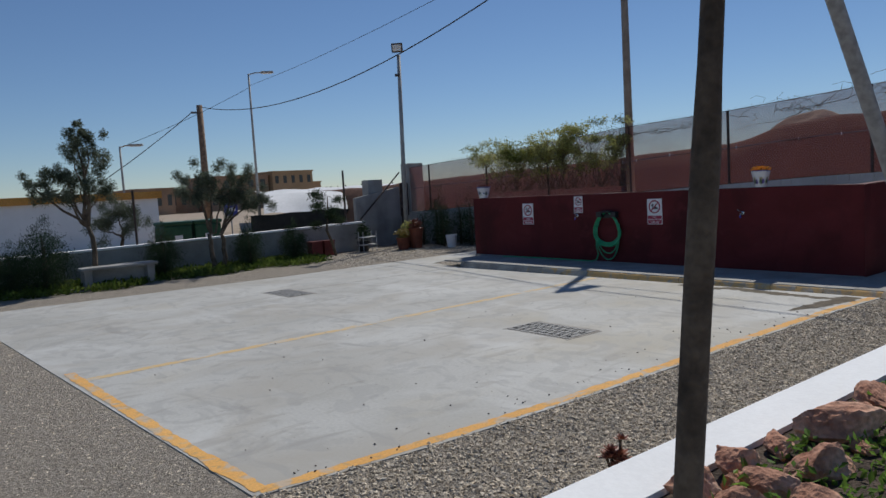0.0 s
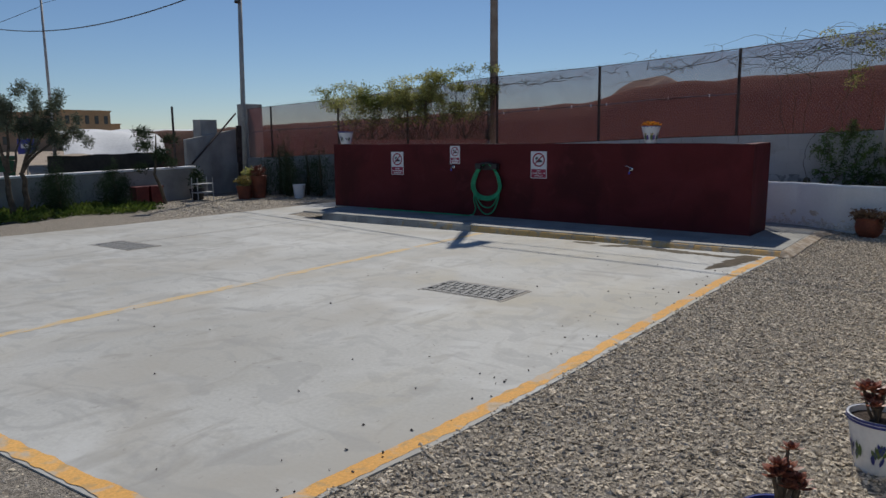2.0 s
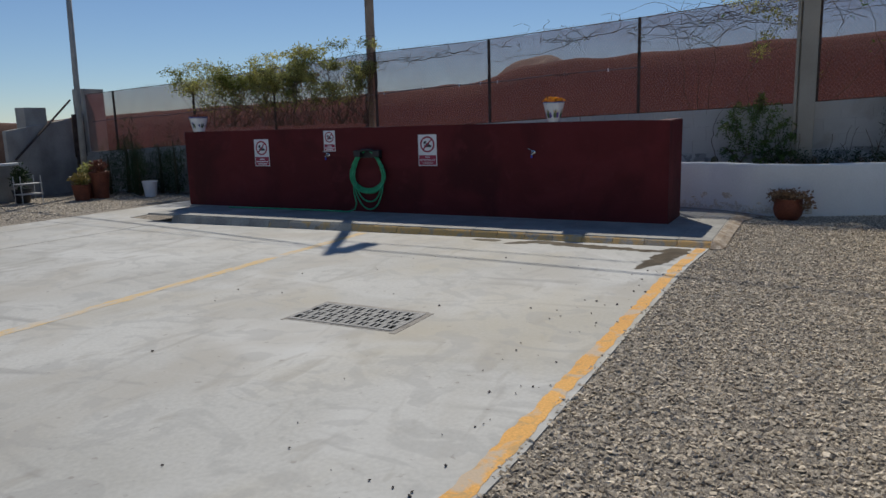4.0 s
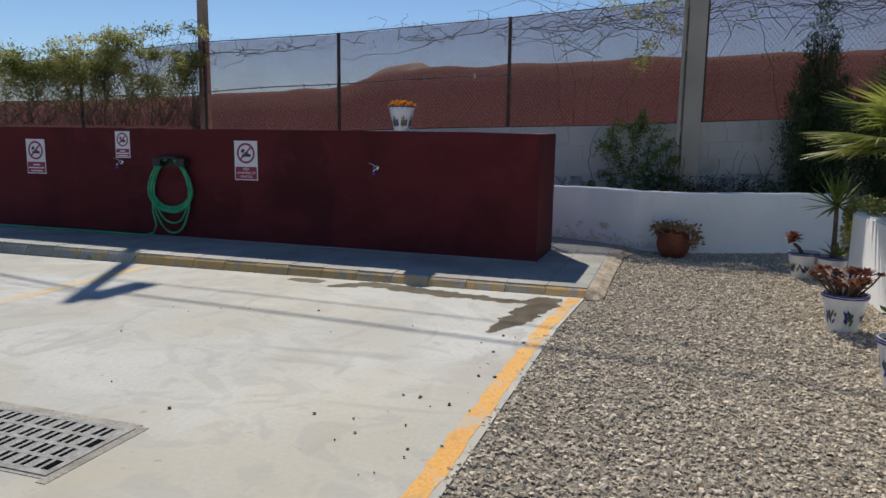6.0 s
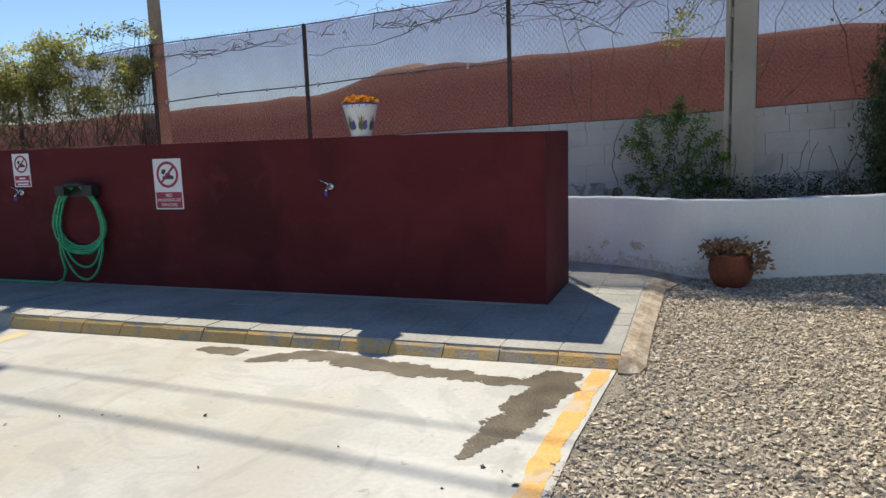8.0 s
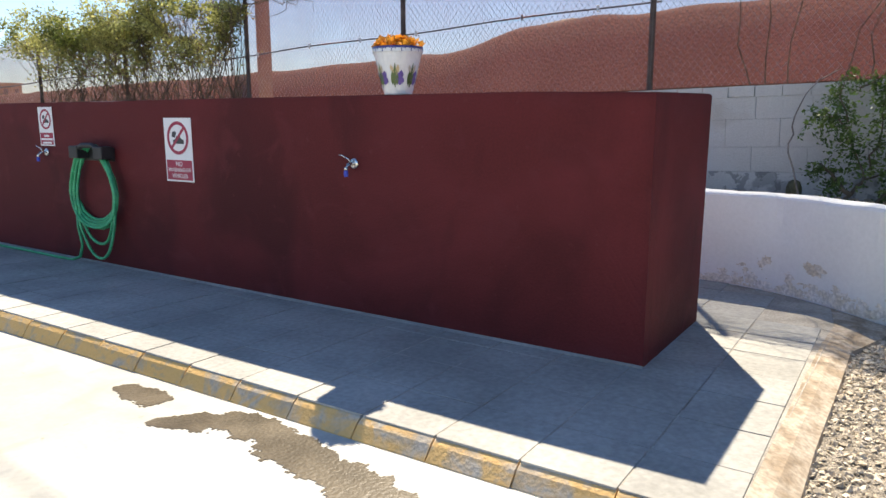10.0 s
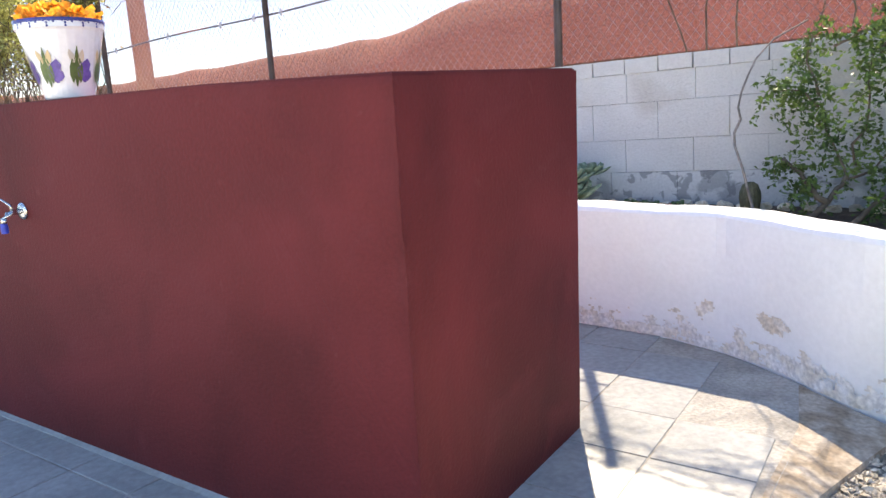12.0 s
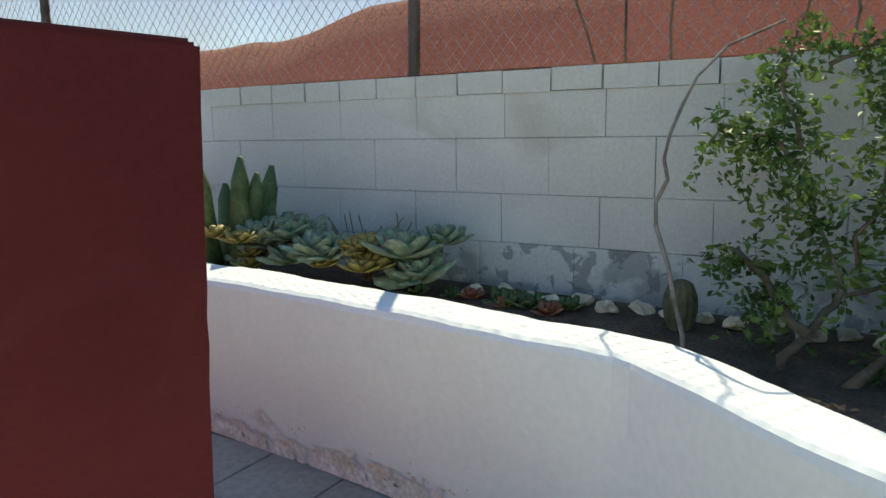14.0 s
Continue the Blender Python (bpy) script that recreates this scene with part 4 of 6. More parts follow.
# ---- wet patch, pebbles ----
def blot(name, pts, grow, beads, material, label):
    """A wet patch: discs along pts, grown, with a ragged rim; beads over 0 leaves only scattered drops."""
    x0, x1 = min(p[0] for p in pts) - 0.4, max(p[0] for p in pts) + 0.4
    y0, y1 = min(p[1] for p in pts) - 0.4, max(p[1] for p in pts) + 0.4
    st = 0.011
    nx, ny = int((x1 - x0) / st), int((y1 - y0) / st)
    ids, V, F = {}, [], []

    def vid(i, j):
        if (i, j) not in ids:
            ids[(i, j)] = len(V)
            V.append((x0 + i * st, y0 + j * st, 0.0035 if beads else 0.002))
        return ids[(i, j)]

    for i in range(nx):
        for j in range(ny):
            x, y = x0 + i * st, y0 + j * st
            dmin = 9
            for (p, q) in zip(pts, pts[1:]):
                ax, ay, bx, by = p[0], p[1], q[0], q[1]
                t = max(0, min(1, ((x - ax) * (bx - ax) + (y - ay) * (by - ay)) / ((bx - ax) ** 2 + (by - ay) ** 2)))
                d = math.hypot(x - ax - t * (bx - ax), y - ay - t * (by - ay)) / (grow * (p[2] + t * (q[2] - p[2])))
                dmin = min(dmin, d)
            nn = noise.fractal(Vector((x * 7, y * 7, 1.3)), 0.6, 2.2, 4)
            if dmin + 0.55 * nn < 1.0 and (not beads or (dmin * grow > 0.85 and noise.noise(Vector((x * 46, y * 46, 5))) + 0.6 * noise.noise(Vector((x * 9, y * 9, 8))) > 0.5 + 0.5 * dmin)):
                F.append((vid(i, j), vid(i + 1, j), vid(i + 1, j + 1), vid(i, j + 1)))
    return tagged(mesh_np(name, V, F, material), label, "wet patch", kind="structure")


WET_A = [(10.52, 6.08, 0.05), (10.50, 5.95, 0.09), (10.52, 5.80, 0.07)]
WET_B = [(10.36, 5.58, 0.05), (10.46, 5.45, 0.09), (10.56, 5.28, 0.10), (10.53, 5.08, 0.12), (10.47, 4.82, 0.10), (10.40, 4.47, 0.10), (10.35, 4.10, 0.085), (10.33, 3.86, 0.06), (10.34, 3.74, 0.07), (10.50, 3.62, 0.11), (10.30, 3.63, 0.12), (10.0, 3.70, 0.11), (9.75, 3.75, 0.10), (9.52, 3.80, 0.075), (9.33, 3.85, 0.04)]
blot("water_stain", WET_A, 1.0, 0.0, M_WET, "small wet brown stain beside the kerb")
blot("water_stain", WET_B, 1.0, 0.0, M_WET, "wet brown water stain drying on the concrete")
blot("water_film", WET_A, 1.7, 0.75, M_FILM, "beads of water round a wet stain")
blot("water_film", WET_B, 1.45, 0.75, M_FILM, "beads of water glinting round a wet stain")

g = np.random.default_rng(21)
OCT = np.array([(1, 0, 0), (-1, 0, 0), (0, 1, 0), (0, -1, 0), (0, 0, 1), (0, 0, -1)], float)
OCF = np.array([(0, 2, 4), (2, 1, 4), (1, 3, 4), (3, 0, 4), (2, 0, 5), (1, 2, 5), (3, 1, 5), (0, 3, 5)])


def stones(name, P, size, material, label, g, flat=0.55):
    n = len(P)
    s = size * np.minimum(g.lognormal(0, 0.35, (n, 1, 1)), 1.7) * np.stack([g.uniform(0.7, 1.5, n), g.uniform(0.6, 1.1, n), g.uniform(0.4, 0.75, n) * flat / 0.55], 1)[:, None, :]
    V = OCT[None] * s
    V = V + g.normal(size=V.shape) * size * 0.22
    a, b = g.uniform(0, 2 * np.pi, n), g.uniform(-0.6, 0.6, n)
    ca, sa, cb, sb = np.cos(a)[:, None], np.sin(a)[:, None], np.cos(b)[:, None], np.sin(b)[:, None]
    x, y, z = V[..., 0], V[..., 1], V[..., 2]
    y, z = y * cb - z * sb, y * sb + z * cb
    x, y = x * ca - y * sa, x * sa + y * ca
    V = np.stack([x, y, z], -1) + P[:, None, :]
    F = OCF[None] + (np.arange(n) * 6)[:, None, None]
    o = mesh_np(name, V.reshape(-1, 3), F.reshape(-1, 3), material)
    return tagged(o, label, "gravel", kind="stuff")


pwy0, pwx0 = [p[1] for p in PW][::-1], [p[0] for p in PW][::-1]
EDGE = lambda x: np.interp(x, [2.36, 3.7, 5.2, 8.0, 9.6, 10.72, 13.0, 13.6], [3.74, 3.58, 3.50, 3.44, 3.39, 3.18, 3.13, 2.9])
P = np.stack([g.uniform(2.0, 14.2, 90000), g.uniform(0.9, 3.8, 90000), np.full(90000, -0.006)], 1)
keep = (P[:, 1] < EDGE(P[:, 0]) + 0.03 * np.sin(P[:, 0] * 9) + 0.025 * np.sin(P[:, 0] * 23) + 0.04) & (P[:, 1] > np.where(P[:, 0] < 8.0, 1.4, 0.95)) & (P[:, 0] < np.interp(P[:, 1], pwy0, pwx0))
P = P[keep]
P[:, 2] += g.uniform(-0.003, 0.006, len(P))
stones("gravel", P, 0.0112, M_STONE, "loose grey and beige gravel stones", g)
P = np.stack([g.uniform(-1.5, 3.0, 36000), g.uniform(0.8, 12.0, 36000), np.full(36000, -0.012)], 1)
P = P[(P[:, 0] < np.interp(P[:, 1], [3.6, 6.6, 11.4], [2.36, 2.28, 2.14]) + 0.01 + 0.03 * np.sin(P[:, 1] * 11)) | (P[:, 1] < 3.6 - 0.12 * (P[:, 0] - 2.36))]
P = P[~((P[:, 0] > 2.2) & (P[:, 1] < 1.6)) & ~((P[:, 0] > 2.36) & (P[:, 1] > 1.4))]
stones("gravel", P, 0.0115, M_STONE, "loose grey gravel stones beside the slab", g)
t = g.uniform(0.02, 1, 110)
P = np.stack([2.5 + 7.0 * t, 3.75 - 0.2 * t + np.abs(g.normal(0, 0.28, 110)), np.full(110, 0.005)], 1)
P[70:, 1] = g.uniform(3.8, 8.5, 40)
stones("loose_pebbles", P, 0.0075, M_PEB, "dark pebbles scattered on the concrete", g)

# ---- rocks and the near planter ----
NP = [(2.40, 1.53), (7.95, 1.38), (7.95, -0.4), (2.3, -0.4)]
bm = bmesh.new()
inn = [(2.62, 1.28), (7.75, 1.15), (7.75, -0.2), (2.52, -0.2)]
for i in range(4):
    a, b, c, d = NP[i], NP[(i + 1) % 4], inn[(i + 1) % 4], inn[i]
    prism(bm, [a, b, c, d], -0.02, 0.66)
bmesh.ops.remove_doubles(bm, verts=bm.verts[:], dist=0.0005)
bmesh.ops.delete(bm, geom=[f for f in bm.faces if abs(f.normal.z) < 0.1 and len([1 for v in f.verts if any(abs(v.co.x - p[0]) < 1e-3 and abs(v.co.y - p[1]) < 1e-3 for p in NP)]) == 2 and len({(round(v.co.x, 3), round(v.co.y, 3)) for v in f.verts} & {(round(p[0], 3), round(p[1], 3)) for p in inn}) == 1], context="FACES")
thing("rock_planter", bm, M_WHITE, "low white rendered planter with a broad rim", "planter", "structure")
bm = bmesh.new()
prism(bm, [(p[0] + (4.2 - p[0]) * 0.003, p[1]) for p in inn], 0.0, 0.635)
thing("planter_soil", bm, M_SOIL, "dark soil in the rock planter", "soil", "structure")


def rock(loc, s, seed, label="rough reddish rock lying in the planter", material=None):
    g = np.random.default_rng(seed)
    bm = bmesh.new()
    bmesh.ops.create_icosphere(bm, subdivisions=4, radius=1.0)
    off = Vector(g.uniform(-50, 50, 3))
    cuts = [(Vector(g.normal(size=3)).normalized(), g.uniform(0.42, 0.72)) for _ in range(14)]
    for v in bm.verts:
        p = v.co.copy()
        for n, d in cuts:
            q = p.dot(n)
            if q > d:
                p -= n * (q - d) * 0.92
        p *= 1 + 0.16 * noise.noise(p * 1.7 + off) + 0.09 * noise.noise(p * 5 + off) + 0.05 * noise.noise(p * 13 + off)
        v.co = Vector((p.x * s[0], p.y * s[1], p.z * s[2]))
    bm.transform(Matrix.Rotation(g.uniform(0, 6.28), 4, "Z"))
    o = thing("rock", bm, material or M_ROCK, label, "rock", group="rocks in the planter")
    o.location = loc
    return o


gr = np.random.default_rng(62)
spots = [(2.78, 1.18, 0.13, 0.10, 0.10), (2.74, 1.0, 0.10, 0.09, 0.09), (3.05, 1.19, 0.10, 0.08, 0.09), (2.95, 1.02, 0.12, 0.09, 0.07), (3.62, 1.06, 0.23, 0.14, 0.10), (3.24, 0.98, 0.19, 0.11, 0.085), (2.88, 0.84, 0.11, 0.10, 0.08), (2.92, 0.68, 0.15, 0.10, 0.08), (2.68, 0.82, 0.10, 0.09, 0.08), (4.1, 1.08, 0.15, 0.11, 0.09), (4.55, 1.0, 0.14, 0.11, 0.09), (2.7, 0.55, 0.11, 0.09, 0.07), (3.35, 1.17, 0.09, 0.07, 0.07), (3.9, 0.8, 0.15, 0.11, 0.08), (5.3, 0.95, 0.17, 0.13, 0.1), (6.1, 0.9, 0.16, 0.13, 0.1)]
for k in range(14):
    q = gr.uniform(0.045, 0.08)
    spots.append((gr.uniform(2.7, 4.2), gr.uniform(0.5, 1.2), q * 1.3, q, q * 0.8))
for k, (x, y, sx, sy, sz) in enumerate(spots):
    rock((x, y, 0.63 + sz * 0.5), (sx, sy, sz), 40 + k)
g = np.random.default_rng(31)
P = np.stack([g.uniform(2.65, 7.5, 7000), g.uniform(-0.1, 1.15, 7000), g.uniform(0.62, 0.70, 7000)], 1)
w = np.array([noise.noise(Vector((p[0] * 2.2, p[1] * 2.2, 3.0))) for p in P])
tagged(leaf_mesh("ground_cover", P[w > -0.28], 0.04, M_LEAF_G, None, 0.5, 0.5, g), "low green ground cover between the rocks", "ground cover", kind="stuff")


# ---- young tree and stake beside the start ----
def tree_trunk(name, pts, r, label, crown):
    rt = root(name, pts[0], label, "tree")
    bm = bmesh.new()
    n = len(pts)
    rs = [r * (1.15 - 0.4 * i / (n - 1)) * (1 + 0.08 * math.sin(i * 2.1)) for i in range(n)]
    tube(bm, pts, rs, 14)
    kid("trunk", bm, M_BARK, rt, smooth=True)
    if crown:
        gg = np.random.default_rng(5)
        top = np.array(pts[-1])
        P = []
        for k in range(7):
            e = top + np.array([gg.uniform(-0.5, 0.5), gg.uniform(-0.5, 0.5), gg.uniform(0.2, 0.8)])
            bm = bmesh.new()
            tube(bm, wiggle(top, e, 5, 0.02, gg), [0.014, 0.012, 0.01, 0.007, 0.004], 6)
            kid("limb", bm, M_BARK, rt)
            P.append(cloud(e, (0.3, 0.3, 0.25), 260, gg))
        o = leaf_mesh("crown", np.concatenate(P), 0.06, M_LEAF_O, None, 0.3, 0.1, gg)
        o.parent, o.matrix_parent_inverse = rt, rt.matrix_basis.inverted()
    return rt


tree_trunk("young_tree", [(1.60, 0.55, -0.03), (1.65, 0.54, 0.6), (1.70, 0.53, 1.2), (1.735, 0.525, 1.5), (1.77, 0.522, 1.75), (1.80, 0.52, 2.0), (1.83, 0.51, 2.6), (1.84, 0.50, 3.3)], 0.0235, "slim dark-barked young tree trunk beside the gravel", True)
bm = bmesh.new()
tube(bm, [(2.79, 0.28, 0.55), (2.37, 0.47, 1.74), (2.26, 0.52, 2.04), (1.91, 0.68, 3.0)], 0.0155, 12)
thing("leaning_stake", bm, M_POLE, "leaning grey pole beside the young tree", "stake", smooth=True)

# ---- pots with plants by the planters ----
pot((3.37, 1.95, -0.012), 0.14, 0.28, "deep blue glazed pot with a russet succulent", "cobalt", "pots beside the planters")
g = np.random.default_rng(51)


def stem_succulent(loc, label, material, heads, spread, hgt, R, g, name="succulent"):
    r = root(name, loc, label, "plant", "potted plants")
    for k in range(heads):
        a = g.uniform(0, 6.28)
        q = spread * math.sqrt(g.uniform(0, 1))
        p = (q * math.cos(a), q * math.sin(a), hgt * g.uniform(0.4, 1.0))
        bm = bmesh.new()
        tube(bm, wiggle((q * 0.3 * math.cos(a), q * 0.3 * math.sin(a), -0.02), p, 4, 0.006, g), 0.007, 6)
        part("stem", bm, M_BARK, r)
        bm = bmesh.new()
        rosette(bm, p, R * g.uniform(0.7, 1.1), 16, g, 0.5, (0.0, 1.1), 0.08)
        part("rosette", bm, material, r)
    return r


stem_succulent((3.37, 1.95, 0.25), "russet succulent with upright rosettes", M_SUCR, 11, 0.045, 0.26, 0.06, g)
pot((4.6, 1.76, -0.012), 0.14, 0.27, "white pot with blue bands and dark flowers", "bands", "pots beside the planters")
stem_succulent((4.6, 1.76, 0.235), "russet succulent in a banded pot", M_SUCR, 9, 0.09, 0.14, 0.07, g)
pot((8.95, 1.38, -0.012), 0.165, 0.30, "white glazed pot with painted leaves and blue rings", "bands", "pots beside the planters")
stem_succulent((8.95, 1.38, 0.26), "thick-leaved jade succulent in a white pot", M_WEED, 9, 0.11, 0.22, 0.11, g, "jade_plant")
pot((10.3, 1.42, -0.012), 0.158, 0.285, "white glazed pot painted with blue flowers", "bands", "pots beside the planters")
stem_succulent((10.3, 1.43, 0.25), "bushy russet succulent overflowing its pot", M_SUCR, 40, 0.23, 0.19, 0.07, g)
pot((12.5, 1.34, -0.012), 0.148, 0.27, "white glazed pot with two blue rings", "bands", "pots beside the planters")
fh = root("rosette_flower", (12.5, 1.34, 0.24), "round russet rosette head leaning from a pot", "plant", "potted plants")
bm = bmesh.new()
tube(bm, [(0, 0, -0.02), (0, 0.05, 0.06), (-0.01, 0.10, 0.10)], [0.02, 0.018, 0.015], 8)
part("stem", bm, M_BARK, fh)
bm = bmesh.new()
for e_ in ((0.0, 1.3), (-0.5, 0.9), (-0.9, 0.2)):
    rosette(bm, (-0.01, 0.11, 0.17), 0.11, 18, g, 0.45, e_, 0.06)
part("rosette", bm, M_SUCR, fh)
pot((12.36, 1.10, -0.012), 0.142, 0.26, "white pot painted with green leaves", "bands", "pots beside the planters")
yu = root("yucca", (12.36, 1.10, 0.235), "slim yucca with a crown of stiff leaves", "yucca", "potted plants")
bm = bmesh.new()
tube(bm, [(0, 0, -0.02), (0.01, 0, 0.25), (0.0, 0.01, 0.52)], [0.026, 0.022, 0.02], 10)
part("trunk", bm, M_BARK, yu)


def spikes(name, parent, c, L, n, material, g, low=-0.35):
    bm = bmesh.new()
    for k in range(n):
        a = k * 2.399
        e = low + (1.45 - low) * (k / n)
        d = Vector((math.cos(a) * math.cos(e), math.sin(a) * math.cos(e), math.sin(e)))
        s = Vector((-math.sin(a), math.cos(a), 0))
        l = L * g.uniform(0.8, 1.1)
        w = 0.034
        b = Vector(c)
        up = d.cross(s)
        v = [bm.verts.new(b - s * w * 0.5), bm.verts.new(b + s * w * 0.5), bm.verts.new(b + d * l * 0.55 + s * w * 0.55), bm.verts.new(b + d * l - Vector((0, 0, 0.05 * l))), bm.verts.new(b + d * l * 0.55 - s * w * 0.55), bm.verts.new(b + d * l * 0.5 - up * 0.008)]
        bm.faces.new((v[0], v[5], v[3], v[4]))
        bm.faces.new((v[1], v[2], v[3], v[5]))
        bm.faces.new((v[0], v[1], v[5]))
    return part(name, bm, material, parent)


spikes("leaf_crown", yu, (0, 0.01, 0.52), 0.42, 34, M_PALM, g)
spikes("leaf_tuft", yu, (0.05, -0.04, 0.0), 0.2, 18, M_PALM, g, 0.2)

# second white planter with the palm
P2 = [(12.2, 1.0), (12.2, -0.6), (7.97, -0.6), (7.97, 0.95)]
bm = bmesh.new()
prism(bm, P2, -0.02, 0.72)
bmesh.ops.bevel(bm, geom=[e for e in bm.edges if e.verts[0].co.z > 0.7 and e.verts[1].co.z > 0.7] + [e for e in bm.edges if abs(e.verts[0].co.z - e.verts[1].co.z) > 0.5], offset=0.02, segments=2, affect="EDGES")
thing("palm_planter", bm, M_WHITE, "tall white rendered planter wall beside the gravel", "planter", "structure")
bm = bmesh.new()
prism(bm, [(12.0, 0.78), (12.0, -0.5), (8.15, -0.5), (8.15, 0.75)], 0.70, 0.735)
thing("planter_soil", bm, M_SOIL, "dark soil in the palm planter", "soil", "structure")
pl = root("fan_palm", (11.2, 0.62, 0.73), "fan palm with stiff green fronds", "palm")
bm = bmesh.new()
tube(bm, [(0, 0, -0.01), (0.01, 0.02, 0.3), (0, 0.03, 0.62)], [0.11, 0.10, 0.09], 12)
part("trunk", bm, M_BARK, pl)
for k in range(22):
    a = k * 2.399 + 0.4
    e = g.uniform(-0.05, 1.2)
    d = Vector((math.cos(a) * math.cos(e), math.sin(a) * math.cos(e), math.sin(e)))
    hub = Vector((0, 0.03, 0.58)) + d * g.uniform(0.35, 0.6)
    bm = bmesh.new()
    tube(bm, [(0, 0.03, 0.56), tuple(hub * 0.6 + Vector((0, 0, 0.26))), tuple(hub)], 0.008, 6)
    fr = part("frond", bm, M_PALM, pl)
    bm = bmesh.new()
    s = d.cross(Vector((0, 0, 1))).normalized()
    n = d.cross(s)
    for q in range(26):
        f = (q / 25 - 0.5) * 3.6
        dd = (d * math.cos(f) + s * math.sin(f)).normalized()
        l = 0.62 * (1 - 0.1 * abs(f))
        ss = dd.cross(n).normalized()
        v = [bm.verts.new(hub), bm.verts.new(hub + dd * l * 0.45 + ss * 0.022), bm.verts.new(hub + dd * l - Vector((0, 0, 0.09 * g.uniform(0.4, 1.2)))), bm.verts.new(hub + dd * l * 0.45 - ss * 0.022), bm.verts.new(hub + dd * l * 0.45 - n * 0.012)]
        bm.faces.new((v[0], v[4], v[2], v[3]))
        bm.faces.new((v[0], v[1], v[2], v[4]))
    part("blades", bm, M_PALM, fr)["kind"] = "stuff"
tr_ = root("trailing_plant", (12.22, 0.95, 0.73), "trailing yellow-green plant over the planter corner", "plant")
leaf_mesh("foliage", np.concatenate([cloud((0.02, 0.06, -0.12), (0.07, 0.07, 0.25), 420, g, 0.0), cloud((-0.3, -0.1, 0.06), (0.5, 0.15, 0.08), 500, g, 0.0)]), 0.045, M_LEAF_V, tr_, 0.5, -0.1, g)

# ---- terracotta pot ----
tp = root("terracotta_pot", (13.36, 2.6, -0.012), "round terracotta pot against the white wall", "flower pot")
bm = bmesh.new()
lathe(bm, [(0.11, 0), (0.13, 0.005), (0.19, 0.08), (0.215, 0.17), (0.205, 0.25), (0.19, 0.29), (0.195, 0.30), (0.20, 0.315), (0.195, 0.33), (0.165, 0.33), (0.16, 0.28), (0.01, 0.27)], 32)
part("pot_body", bm, M_TERRA, tp, smooth=True)
bm = bmesh.new()
lathe(bm, [(0.01, 0.26), (0.165, 0.28), (0.165, 0.29), (0.01, 0.295)], 20)
part("potting_soil", bm, M_SOIL, tp)
tp.scale = (0.9, 0.9, 0.92)
dp = root("dried_plant", (13.36, 2.6, 0.25), "withered brown plant in a terracotta pot", "plant")
leaf_mesh("foliage", np.concatenate([cloud((0, 0, 0.08), (0.23, 0.23, 0.09), 420, g, 0.1), cloud((0.02, 0.16, 0.06), (0.12, 0.12, 0.1), 200, g, 0.1), cloud((-0.1, -0.22, 0.02), (0.1, 0.1, 0.16), 160, g, 0.1)]), 0.05, M_DRY, dp, 0.55, 0.2, g)
for k in range(9):
    bm = bmesh.new()
    tube(bm, wiggle((0, 0, -0.02), (g.uniform(-0.25, 0.25), g.uniform(-0.28, 0.28), g.uniform(0.05, 0.2)), 5, 0.01, g), 0.004, 5)
    part("twig", bm, M_BARK, dp)

# ---- planting bed against the block wall ----
_leaves = {}


def leaf_rosette(parent, c, R, n, material):
    """A rosette whose thick leaves are parts that share one mesh."""
    if material.name not in _leaves:
        bm = bmesh.new()
        petal(bm, (0, 0, 0), (1, 0, 0), (0, 1, 0), 1.0, 0.74, 0.09, 0.2, 0.5)
        _leaves[material.name] = finish(bm, material, True)
    tiltm = Matrix.Rotation(g.uniform(-0.5, 0.1), 4, "Y")
    for i in range(n):
        t = i / (n - 1)
        m = Matrix.Translation(c) @ tiltm @ Matrix.Rotation(i * 2.399 + g.uniform(-0.2, 0.2), 4, "Z") @ Matrix.Rotation(-(0.05 + 1.2 * t), 4, "Y") @ Matrix.Scale(R * (1 - 0.55 * t) * g.uniform(0.9, 1.1), 4)
        o = new("leaf", _leaves[material.name])
        o.parent, o.matrix_basis = parent, m


